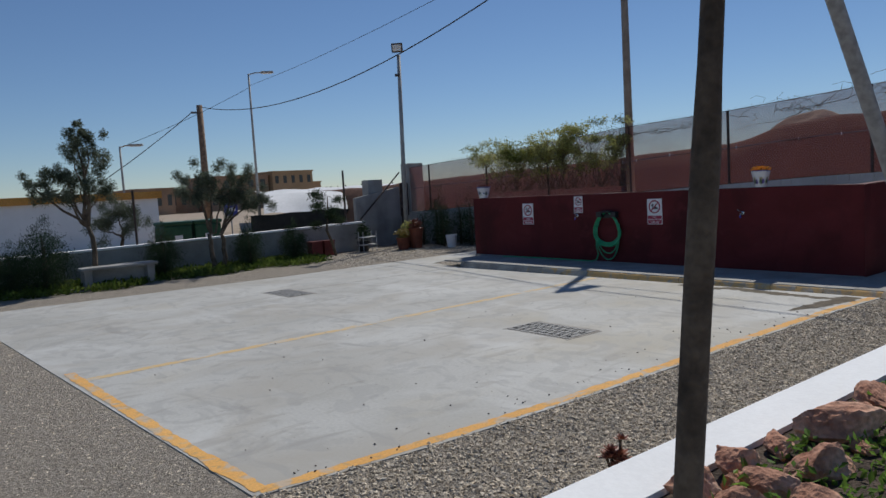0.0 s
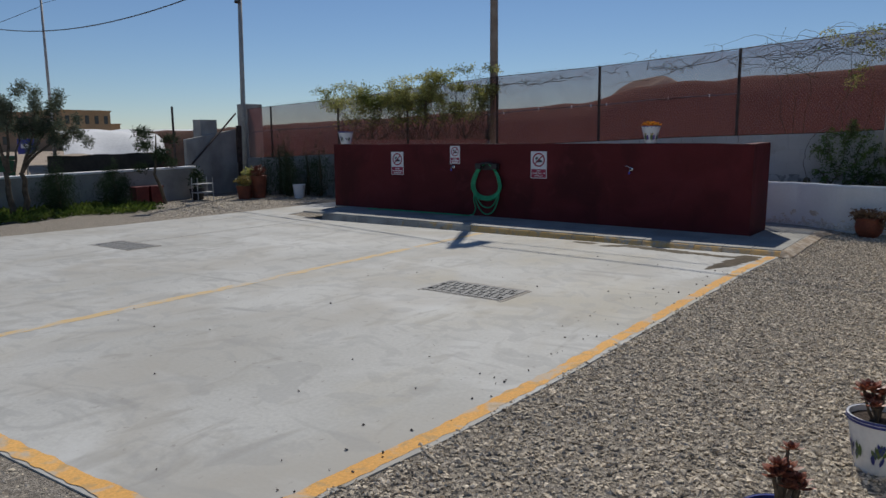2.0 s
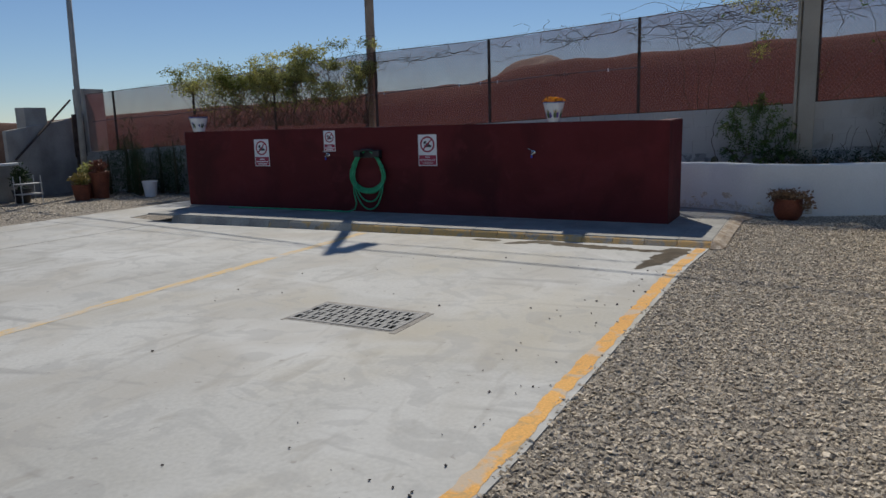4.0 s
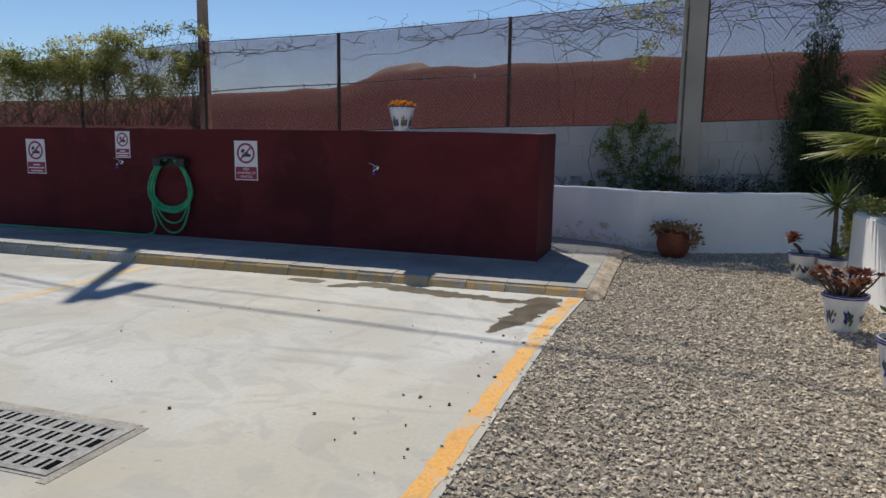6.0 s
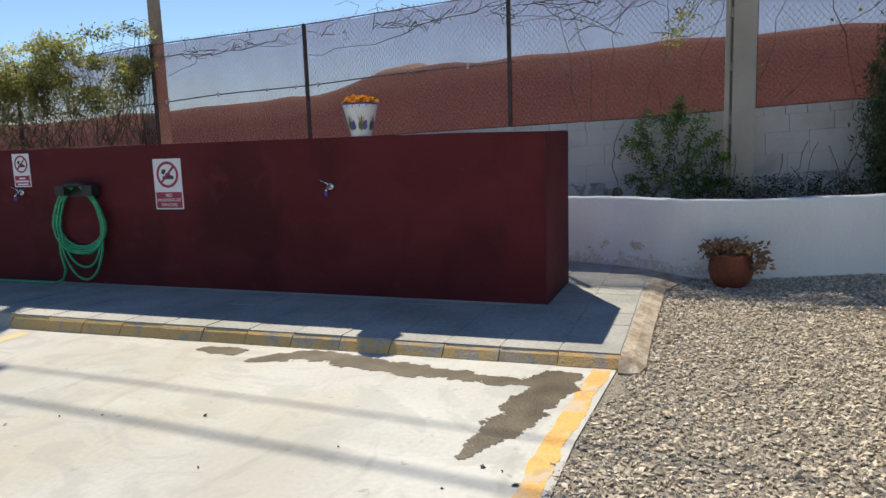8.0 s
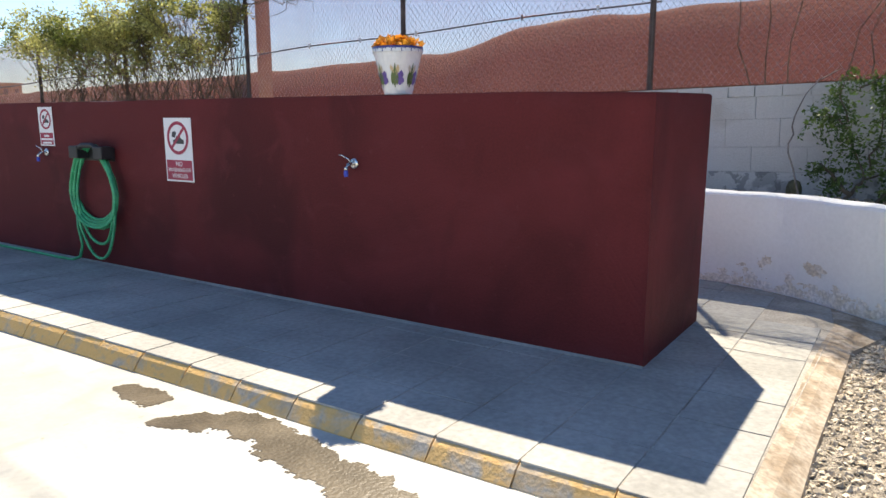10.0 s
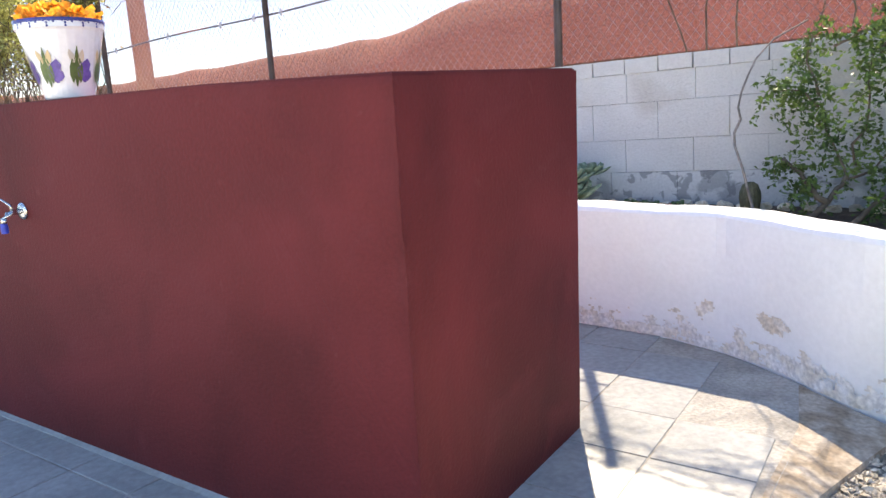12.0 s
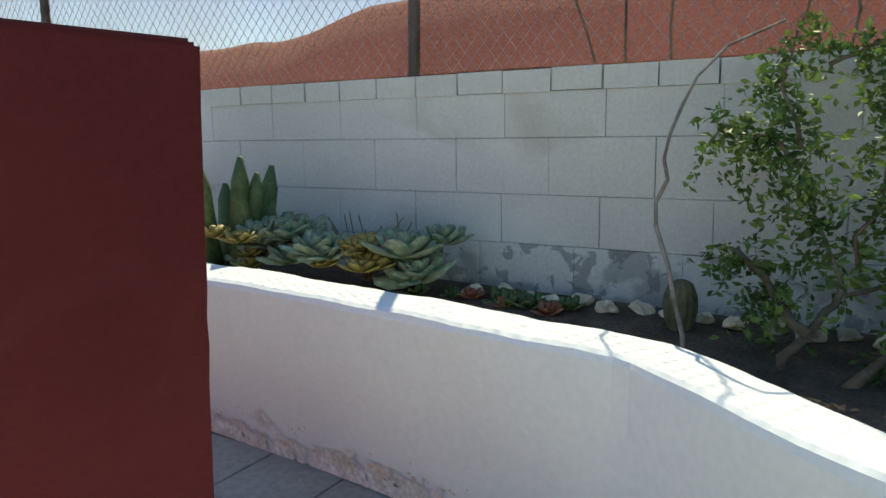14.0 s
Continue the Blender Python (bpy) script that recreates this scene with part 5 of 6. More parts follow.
sc = [(14.84, 5.82, "cactus"), (14.70, 5.66, "yellow"), (14.78, 5.48, "grey"), (14.84, 5.28, "grey"), (14.76, 5.05, "yellow"), (14.9, 4.92, "grey"), (14.95, 4.76, "grey"), (15.0, 5.12, "dry"), (14.92, 4.5, "dark")]
for k, (x, y, kind_) in enumerate(sc):
    z = 0.62
    if kind_ == "cactus":
        r = root("cactus", (x, y, z), "dark branching cactus with fat upright joints", "cactus", "succulents in the bed")
        for q in range(11):
            a = g.uniform(0, 6.28)
            b = Vector((0.13 * math.cos(a), 0.16 * math.sin(a), 0))
            t_ = b * 1.5 + Vector((0, 0, g.uniform(0.28, 0.56)))
            bm = bmesh.new()
            tube(bm, [tuple(b * 0.6), tuple(b.lerp(t_, 0.35)), tuple(b.lerp(t_, 0.8)), tuple(t_)], [0.03, 0.045, 0.04, 0.012], 10)
            part("joint", bm, M_CACT, r, smooth=True)
    elif kind_ == "dry":
        r = root("dry_shrub", (x, y, z), "tangle of dry twigs and small leaves", "plant", "succulents in the bed")
        for q in range(24):
            bm = bmesh.new()
            tube(bm, wiggle((0, 0, 0), (g.uniform(-0.15, 0.15), g.uniform(-0.22, 0.22), g.uniform(0.1, 0.32)), 5, 0.012, g), 0.003, 4)
            part("twig", bm, M_DRY, r)
    elif kind_ == "dark":
        r = root("low_succulent", (x, y, z), "low dark spiky succulents along the wall", "plant", "succulents in the bed")
        for q in range(14):
            leaf_rosette(r, (g.uniform(-0.08, 0.1), g.uniform(-0.5, 0.4), 0.0), g.uniform(0.05, 0.09), 11, M_CACT if q % 4 else M_SUCR)
    else:
        m_ = M_SUCC if kind_ == "grey" else M_SUCY
        r = root("rosette_succulent", (x, y, z), "grey-green rosette succulent in the bed" if kind_ == "grey" else "yellow-orange succulent in the bed", "succulent", "succulents in the bed")
        for q in range(4 if kind_ == "grey" else 6):
            R = g.uniform(0.13, 0.19) if kind_ == "grey" else g.uniform(0.07, 0.11)
            leaf_rosette(r, (g.uniform(-0.08, 0.06), g.uniform(-0.15, 0.15), g.uniform(0.05, 0.2)), R, 20, m_)

for k in range(16):
    y = 4.6 - k * 0.115
    o = rock((15.05 + g.uniform(-0.04, 0.04), y, 0.635), (0.05 * g.uniform(0.7, 1.3), 0.06, 0.035), 80 + k, "small pale stone edging the bed", M_STONE)

st = root("bare_vine", (14.55, 3.68, 0.62), "thin bare climbing stem rising to the fence", "climber")
bm = bmesh.new()
way = [(14.58, 3.65, 0.6), (14.58, 3.66, 0.70), (14.585, 3.69, 0.80), (14.59, 3.715, 0.90), (14.60, 3.76, 1.02), (14.60, 3.765, 1.09), (14.605, 3.735, 1.16), (14.61, 3.75, 1.22), (14.62, 3.74, 1.29), (14.63, 3.71, 1.38), (14.66, 3.68, 1.46), (14.8, 3.62, 1.56), (15.1, 3.5, 1.66)]
tube(bm, way, [0.008 - 0.0003 * q for q in range(len(way))], 7)
kid("stem", bm, M_STEM, st, smooth=True)
gc = root("ball_cactus", (14.93, 3.74, 0.62), "ribbed olive-brown ball cactus by the wall", "cactus")
bm = bmesh.new()
rings = []
for zz, rr_ in ((0.0, 0.035), (0.03, 0.048), (0.08, 0.055), (0.12, 0.052), (0.16, 0.038), (0.175, 0.015)):
    rings.append([bm.verts.new((math.cos(2 * math.pi * j / 48) * rr_ * (1 + 0.10 * math.cos(12 * 2 * math.pi * j / 48)), math.sin(2 * math.pi * j / 48) * rr_ * (1 + 0.10 * math.cos(12 * 2 * math.pi * j / 48)), zz)) for j in range(48)])
for ra, rb_ in zip(rings, rings[1:]):
    for j in range(48):
        bm.faces.new((ra[j], ra[(j + 1) % 48], rb_[(j + 1) % 48], rb_[j]))
bm.faces.new(rings[-1])
part("body", bm, M_BALL, gc, smooth=True)

sh = root("climbing_shrub", (14.72, 3.42, 0.62), "leggy climbing shrub with pinnate green leaves", "shrub")
ends = []
for (b, e) in (((14.66, 3.39, 0.6), (14.78, 3.25, 0.83)), ((14.78, 3.25, 0.83), (14.82, 2.95, 1.1)), ((14.82, 2.95, 1.1), (14.88, 2.72, 1.32)), ((14.58, 3.23, 0.6), (14.76, 2.9, 0.92)), ((14.76, 2.9, 0.92), (14.86, 2.55, 1.15)), ((14.78, 3.25, 0.83), (14.82, 3.4, 1.25)), ((14.82, 3.4, 1.25), (14.9, 3.48, 1.58)), ((14.8, 3.22, 0.9), (14.88, 3.14, 1.45)), ((14.88, 3.14, 1.45), (15.0, 3.05, 1.75)), ((14.82, 3.4, 1.2), (14.82, 3.58, 1.36)), ((14.82, 3.0, 1.05), (14.92, 2.85, 1.62)), ((14.7, 3.33, 0.72), (14.8, 3.52, 0.92)), ((14.9, 3.35, 1.5), (15.05, 3.1, 1.62)), ((14.76, 2.9, 0.92), (14.75, 2.6, 0.85))):
    pts = wiggle(b, e, 7, 0.015, g)
    bm = bmesh.new()
    tube(bm, pts, [0.018, 0.016, 0.014, 0.013, 0.012, 0.011, 0.010] if b[2] < 0.8 else [0.008, 0.007, 0.006, 0.005, 0.005, 0.004, 0.003], 8)
    kid("branch", bm, M_BARK, sh, smooth=True)
    if e[2] > 0.84:
        ends += [np.array(p) for p in pts[2:]]
P = []
for e in ends:
    for q in range(7):
        d = g.normal(size=3)
        d[2] -= 0.1
        d /= np.linalg.norm(d)
        L = g.uniform(0.09, 0.19)
        for t_ in np.linspace(0.2, 1, 7):
            c = e + d * L * t_ - np.array([0, 0, 0.09 * t_ * t_])
            sd = np.cross(d, [0, 0, 1])
            P += [c + sd * 0.012, c - sd * 0.012]
P = np.array(P)
P = P[P[:, 0] < 15.17]
o = leaf_mesh("foliage", P, 0.034, M_LEAF_S, None, 0.5, -0.1, g)
o.parent, o.matrix_parent_inverse = sh, sh.matrix_basis.inverted()
ls = root("low_shrub", (14.75, 2.3, 0.62), "dark low shrubs along the planter", "shrub")
leaf_mesh("foliage", np.concatenate([cloud((0, 0.5 - 0.35 * q, 0.12), (0.2, 0.26, 0.2), 330, g, 0.0) for q in range(6)]), 0.035, M_LEAF_D, ls, 0.5, 0.2, g)
leaf_mesh("dry_foliage", np.concatenate([cloud((-0.05, 0.35 - 0.33 * q, 0.06), (0.2, 0.2, 0.12), 130, g, 0.0) for q in range(5)]), 0.035, M_DRY, ls, 0.5, 0.2, g)
for q in range(26):
    y_ = g.uniform(-1.2, 0.6)
    bm = bmesh.new()
    tube(bm, wiggle((g.uniform(-0.1, 0.1), y_, -0.01), (g.uniform(-0.1, 0.25), y_ + g.uniform(-0.25, 0.25), g.uniform(0.2, 0.65)), 6, 0.02, g), 0.004, 4)
    part("twig", bm, M_BARK, ls)


def conifer(loc, h, r, n, label, g, name="conifer", spires=1, leaf=0.06):
    """An uneven evergreen: upright plumes of needles round a short trunk."""
    rt = root(name, loc, label, "conifer")
    bm = bmesh.new()
    tube(bm, [(0, 0, -0.02), (0.02, 0, h * 0.4), (0, 0.02, h * 0.75)], [r * 0.12, r * 0.08, 0.01], 8)
    part("trunk", bm, M_BARK, rt)
    P = []
    plumes = 16
    for k in range(plumes):
        a = k * 2.399 + g.uniform(-0.4, 0.4)
        q = r * math.sqrt((k + 0.3) / plumes) * 0.75
        tall = h * (1.0 - (0.62 if spires == 1 else 0.72) * (q / r) ** (1.2 if spires == 1 else 1.0)) * g.uniform(0.78, 1.05) if k else h
        base = np.array([q * 0.6 * math.cos(a), q * 0.6 * math.sin(a), 0.05])
        tip = np.array([q * math.cos(a), q * math.sin(a), tall])
        m = max(60, int(n / plumes * (tall / h + 0.3)))
        t = g.uniform(0, 1, m)
        wd = r * (0.42 if spires == 1 else 0.3) * (0.35 + np.sin(np.pi * np.clip(t, 0.05, 0.97) ** 0.8))
        d = g.normal(size=(m, 3)) * np.array([0.55, 0.55, 0.3])
        P.append(base + (tip - base) * t[:, None] + d * wd[:, None])
    P = np.concatenate(P)
    P[:, 2] = np.maximum(P[:, 2], 0.02)
    leaf_mesh("crown", P, leaf * (h / 2) ** 0.4, M_LEAF_D, rt, 0.2, 1.4, g)
    return rt


conifer((14.85, 0.92, 0.62), 2.75, 0.56, 26000, "tall dark cypress with uneven spires in the planter", g, "cypress", 3, 0.05)
conifer((14.85, 0.1, 0.62), 2.0, 0.5, 9000, "dark bushy conifer in the planter", g)

# ---- pylon ----
py = root("concrete_pylon", (14.88, 2.46, 0.62), "tall grey concrete utility pylon with a ladder web", "pylon")
bm = bmesh.new()
box(bm, (14.82, 2.325, 0.6), (14.98, 2.555, 8.9), 0.01)
kid("flange", bm, M_PYLON, py)
bm = bmesh.new()
box(bm, (14.84, 2.58, 0.6), (14.97, 2.625, 8.9), 0.01)
kid("flange", bm, M_PYLON, py)
bm = bmesh.new()
box(bm, (14.90, 2.553, 0.6), (14.94, 2.582, 8.4))
kid("web", bm, M_PYLON, py)
for k in range(14):
    bm = bmesh.new()
    box(bm, (14.85, 2.552, 0.9 + k * 0.55), (14.95, 2.582, 1.0 + k * 0.55), 0.008)
    kid("rung", bm, M_PYLON, py)

# ---- poles and cables ----
def street_lamp(loc, h, r0, r1, arm, label, head="street", mat_=None):
    rt = root("street_lamp", loc, label, "street lamp", "street lamps")
    bm = bmesh.new()
    tube(bm, [(0, 0, -0.03), (0, 0, h * 0.5), (0, 0, h)], [r0, (r0 + r1) / 2, r1], 12)
    part("pole", bm, mat_ or M_POLE, rt, smooth=True)
    bm = bmesh.new()
    L = math.hypot(arm[0], arm[1])
    tube(bm, [(0, 0, h - 0.05), (arm[0] * 0.4, arm[1] * 0.4, h + 0.04), (arm[0], arm[1], h + 0.05)], r1 * 0.7, 8)
    part("arm", bm, mat_ or M_POLE, rt)
    bm = bmesh.new()
    box(bm, (-0.35, -0.14, -0.06), (0.35, 0.14, 0.06), 0.05)
    bm.transform(Matrix.Translation((arm[0] * 1.25, arm[1] * 1.25, h + 0.05)) @ Matrix.Rotation(math.atan2(arm[1], arm[0]), 4, "Z"))
    hd = part("lamp_head", bm, M_POLE, rt)
    bm = bmesh.new()
    box(bm, (-0.25, -0.1, -0.075), (0.2, 0.1, -0.058), 0.004)
    bm.transform(Matrix.Translation((arm[0] * 1.25, arm[1] * 1.25, h + 0.05)) @ Matrix.Rotation(math.atan2(arm[1], arm[0]), 4, "Z"))
    part("lens", bm, M_LAMP, hd)
    return rt


street_lamp((18.9, 38.3, 0), 8.75, 0.09, 0.05, (0.7, -0.45), "tall grey street lamp beyond the boundary")
street_lamp((12.4, 41.0, 0), 4.95, 0.08, 0.05, (0.6, -0.3), "grey street lamp by the road")
street_lamp((16.2, 11.0, 0), 8.95, 0.115, 0.075, (0.42, -0.02), "tall tapered tan pole with a lamp behind the fence", mat_=M_POLET)
wp = root("utility_pole", (19.2, 46.6, 0), "weathered wooden utility pole", "utility pole")
bm = bmesh.new()
tube(bm, [(19.2, 46.6, -0.03), (19.2, 46.6, 8.05)], [0.26, 0.19], 12)
kid("pole", bm, M_WOOD, wp, smooth=True)
bm = bmesh.new()
box(bm, (18.6, 46.55, 7.5), (19.25, 46.65, 7.62), 0.01)
kid("bracket", bm, M_STEEL, wp)

fl = root("floodlight_pole", (14.1, 17.9, 0), "grey pole carrying a square floodlight", "floodlight")
bm = bmesh.new()
tube(bm, [(14.1, 17.9, -0.03), (14.15, 17.9, 2.9), (14.22, 17.9, 5.85)], [0.075, 0.065, 0.055], 12)
kid("pole", bm, M_POLE, fl, smooth=True)
bm = bmesh.new()
box(bm, (14.06, 17.85, 5.2), (14.2, 17.95, 5.28), 0.01)
kid("clamp", bm, M_STEEL, fl)
bm = bmesh.new()
vs = box(bm, (-0.17, -0.05, -0.14), (0.17, 0.05, 0.14), 0.015)
bm.transform(Matrix.Translation((14.12, 17.82, 6.05)) @ Matrix.Rotation(radians(-45), 4, "Z") @ Matrix.Rotation(radians(10), 4, "X"))
hd = kid("lamp_head", bm, M_STEEL, fl)
bm = bmesh.new()
box(bm, (-0.125, -0.062, -0.095), (0.125, -0.050, 0.095), 0.003)
bm.transform(Matrix.Translation((14.12, 17.82, 6.05)) @ Matrix.Rotation(radians(-45), 4, "Z") @ Matrix.Rotation(radians(10), 4, "X"))
part("lens", bm, M_LAMP, hd)


def cable(a, b, sag, r, label):
    a, b = Vector(a), Vector(b)
    bm = bmesh.new()
    pts = [a.lerp(b, t) - Vector((0, 0, sag * 4 * t * (1 - t))) for t in np.linspace(0, 1, 25)]
    tube(bm, [tuple(p) for p in pts], r, 6)
    return thing("overhead_cable", bm, M_CABLE, label, "cable", group="overhead cables")


cable((19.2, 46.6, 7.95), (16.15, 11.0, 8.4), 1.8, 0.022, "twisted black overhead cable between two poles")
cable((18.7, 46.6, 7.6), (8.2, 42.7, 1.0), 0.3, 0.025, "black overhead cable running away from a wooden pole")
cable((12.4, 41.0, 4.9), (18.9, 38.3, 8.0), 0.15, 0.012, "thin overhead cable between street lamps")
cable((18.9, 38.3, 8.1), (16.2, 11.0, 8.6), 0.3, 0.010, "thin overhead cable above the service area")
cable((16.15, 11.0, 8.35), (14.9, 2.46, 8.1), 0.15, 0.02, "black overhead cable between pole and pylon")
cable((16.15, 11.0, 7.8), (14.9, 2.46, 7.3), 0.15, 0.012, "thin overhead cable between pole and pylon")
cable((14.9, 2.46, 8.3), (10.0, -14, 8.2), 0.3, 0.02, "black overhead cable leaving the pylon")

# ---- climbers on the fence ----
def climber(name, label, y0, y1, z0f, stems, leaves, lsize, material, g, zt=0.15, spread=0.22, lean=0.5):
    rt = root(name, (15.28, (y0 + y1) / 2, 1.6), label, "climber")
    P = []
    for k in range(stems):
        y = g.uniform(y0, y1)
        e = y + g.normal() * lean
        b = (15.28, y, z0f(y))
        lump = 0.22 * noise.noise(Vector((e * 1.3, 4.0, 0)))
        tip = (15.22 + g.uniform(-spread, 0.1), min(max(e, y0 - 0.3), y1 + 0.3), FT(min(max(e, -3), 19)) + g.uniform(-0.45, zt) + lump)
        pts = wiggle(b, tip, 9, 0.035, g)
        if g.uniform() < 0.4:
            last = np.array(pts[-1])
            pts += [tuple(last + np.array([g.uniform(-0.1, 0.05), 0.14, 0.06])), tuple(last + np.array([g.uniform(-0.15, 0.05), 0.3, 0.02]))]
        bm = bmesh.new()
        tube(bm, pts, [0.006 - 0.0035 * i / len(pts) for i in range(len(pts))], 4, cap=False)
        kid("stem", bm, M_BARK, rt)
        P += [np.array(p) for p in pts[3:]]
    P = np.array(P)
    idx = g.integers(0, len(P), leaves)
    C = P[idx] + g.normal(size=(leaves, 3)) * np.array([0.06, 0.07, 0.05])
    bare = np.array([noise.noise(Vector((c[1] * 2.1, c[2] * 2.6, 3.0))) for c in C])
    C = C[bare > (-0.3 if lean > 1 else -0.1) + 0.35 * np.clip((12.0 - C[:, 1]) / 1.2, 0, 1)]
    leaves = len(C)
    keep = g.uniform(size=leaves) < np.clip((C[:, 2] - 1.7) / 0.9, 0.05, 1) ** 1.5
    o = leaf_mesh("foliage", C[keep], lsize, material, None, 0.45, 0.1, g)
    o.parent, o.matrix_parent_inverse = rt, rt.matrix_basis.inverted()
    return rt


g = np.random.default_rng(77)
climber("fence_climber", "yellow-green climber massed over the fence", 10.5, 15.2, lambda y: 1.5, 190, 60000, 0.055, M_LEAF_V, g, 0.24, 0.4, 1.1)
climber("fence_climber", "sparse bare climber stems with a few leaves", 1.2, 4.4, lambda y: 1.5, 9, 700, 0.06, M_LEAF_G, g, 0.2, 0.25)
climber("fence_climber", "bare twigs trailing along the fence top", -1.0, 10.4, lambda y: FT(y) - 0.2, 85, 200, 0.04, M_LEAF_V, g, 0.1, 0.08, 0.8)



def tangle(y0, y1, n, g):
    """Bare twigs arching to and fro along the fence top."""
    rt = root("bare_tangle", (15.26, (y0 + y1) / 2, 2.6), "tangle of bare brown climber twigs on the fence", "climber")
    for k in range(n):
        a = g.uniform(y0, y1)
        b = a + g.choice([-1, 1]) * g.uniform(0.5, 1.6)
        za, zb = FT(a) - g.uniform(0.0, 0.75), FT(b) - g.uniform(-0.12, 0.6)
        arch = g.uniform(-0.2, 0.3)
        pts = wiggle((15.27, a, za), (15.24 + g.uniform(-0.12, 0.04), b, zb), 9, 0.02, g)
        pts = [(p[0], p[1], p[2] + arch * 4 * (i / 8) * (1 - i / 8)) for i, p in enumerate(pts)]
        bm = bmesh.new()
        tube(bm, pts, [0.0055 - 0.0004 * i for i in range(9)], 4, cap=False)
        kid("twig", bm, M_BARK, rt)


tangle(-2.2, 4.6, 85, g)
# leaf clusters hanging beside the pylon
cl = root("leafy_sprays", (15.15, 3.0, 2.8), "pale green leafy sprays by the pylon top", "climber")
leaf_mesh("foliage", np.concatenate([cloud((g.uniform(-0.1, 0.05), yy, zz), (0.12, 0.2, 0.13), 90, g, 0.0) for yy, zz in ((-0.1, 0.45), (0.25, 0.3), (-0.25, 0.05), (0.05, -0.15), (0.55, 0.45), (-0.05, 0.2), (-1.35, 0.8), (-1.1, 0.55), (0.15, -0.35))]), 0.05, M_LEAF_V, cl, 0.45, 0.1, g)

# ---- chain-link mesh ----
V, F = [], []
for fam in (1, -1):
    for y in np.arange(-4.5, 20.5, 0.062):
        z0, z1 = FB(y) - 0.02, 3.5
        ya, yb = y, y + fam * (z1 - z0) * 0.8
        t = 1.0
        for q in np.linspace(0.05, 1, 40):
            yy = ya + (yb - ya) * q
            if z0 + (z1 - z0) * q > FT(min(max(yy, -3), 19)):
                t = q
                break
        yb = ya + (yb - ya) * t
        z1 = z0 + (z1 - z0) * t
        if min(ya, yb) < -3 or max(ya, yb) > 19.0:
            continue
        k = len(V)
        r = 0.0017
        for (yy, zz) in ((ya, z0), (yb, z1)):
            V += [(15.305 + r, yy, zz), (15.305 - r * 0.5, yy + r, zz), (15.305 - r * 0.5, yy - r, zz)]
        F += [(k, k + 1, k + 4, k + 3), (k + 1, k + 2, k + 5, k + 4), (k + 2, k, k + 3, k + 5)]
o = mesh_np("chain_link", V, F, M_GALV, None)
o.parent, o.matrix_parent_inverse = fence, fence.matrix_basis.inverted()
tagged(o, "galvanised chain-link wires", kind="stuff")
bm = bmesh.new()
tube(bm, [(15.3, y, FT(y) - 0.01) for y in np.arange(-3, 19.1, 0.5)], 0.008, 6)
kid("top_wire", bm, M_STEEL, fence)
bm = bmesh.new()
SEAM = lambda y: interp(y, [3.0, 6.5, 8.0, 10.1, 13.0, 19.2], [2.42, 2.26, 2.20, 2.10, 1.98, 1.75]) + 0.012 * math.sin(y * 2.2)
tube(bm, [(15.34, y, SEAM(y)) for y in np.arange(5.0, 19.1, 0.25)], 0.009, 6)
kid("net_seam", bm, M_SEAM, fence)
g = np.random.default_rng(9)
for y in (5.6, 6.4, 7.7, 8.05, 8.5, 9.3, 10.2, 10.6, 12.8):
    bm = bmesh.new()
    z = SEAM(y)
    box(bm, (15.33, y - 0.012, z - 0.03), (15.345, y + 0.012, z + 0.03), 0.004)
    kid("plastic_tie", bm, M_SIGNW, fence)

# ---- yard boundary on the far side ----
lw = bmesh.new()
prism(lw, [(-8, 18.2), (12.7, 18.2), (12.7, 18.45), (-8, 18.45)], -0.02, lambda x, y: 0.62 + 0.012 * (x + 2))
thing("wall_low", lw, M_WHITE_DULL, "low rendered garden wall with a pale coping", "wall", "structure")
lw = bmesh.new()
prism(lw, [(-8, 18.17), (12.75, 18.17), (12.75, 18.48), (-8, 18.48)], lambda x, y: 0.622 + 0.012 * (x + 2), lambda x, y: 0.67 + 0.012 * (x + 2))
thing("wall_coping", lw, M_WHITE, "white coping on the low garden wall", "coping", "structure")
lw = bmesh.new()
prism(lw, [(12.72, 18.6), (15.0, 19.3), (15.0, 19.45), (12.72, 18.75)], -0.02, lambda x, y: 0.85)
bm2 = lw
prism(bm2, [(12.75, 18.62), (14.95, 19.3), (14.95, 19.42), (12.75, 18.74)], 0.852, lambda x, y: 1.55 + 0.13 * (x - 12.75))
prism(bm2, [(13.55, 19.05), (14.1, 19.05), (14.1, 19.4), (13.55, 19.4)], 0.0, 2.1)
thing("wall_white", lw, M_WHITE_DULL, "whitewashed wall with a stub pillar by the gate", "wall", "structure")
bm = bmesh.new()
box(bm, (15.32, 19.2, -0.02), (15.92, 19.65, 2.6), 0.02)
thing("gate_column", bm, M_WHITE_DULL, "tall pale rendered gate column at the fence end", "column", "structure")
gt = root("metal_gate", (15.1, 19.3, 0), "dark sheet metal gate beside the column", "gate")
bm = bmesh.new()
box(bm, (14.98, 19.28, 0.3), (15.3, 19.33, 1.95), 0.01)
kid("panel", bm, M_STEEL, gt)
bm = bmesh.new()
tube(bm, [(12.9, 18.6, 0.9), (14.9, 19.2, 2.3)], 0.025, 8)
kid("brace", bm, M_STEEL, gt)
bm = bmesh.new()
tube(bm, [(12.2, 18.35, 0.6), (12.2, 18.35, 2.4)], 0.03, 8)
thing("fence_post", bm, M_STEEL, "dark steel post on the garden wall", "post")
bm = bmesh.new()
tube(bm, [(6.15, 18.35, 0.6), (6.15, 18.35, 2.1)], 0.03, 8)
thing("fence_post", bm, M_STEEL, "dark steel post on the garden wall", "post")

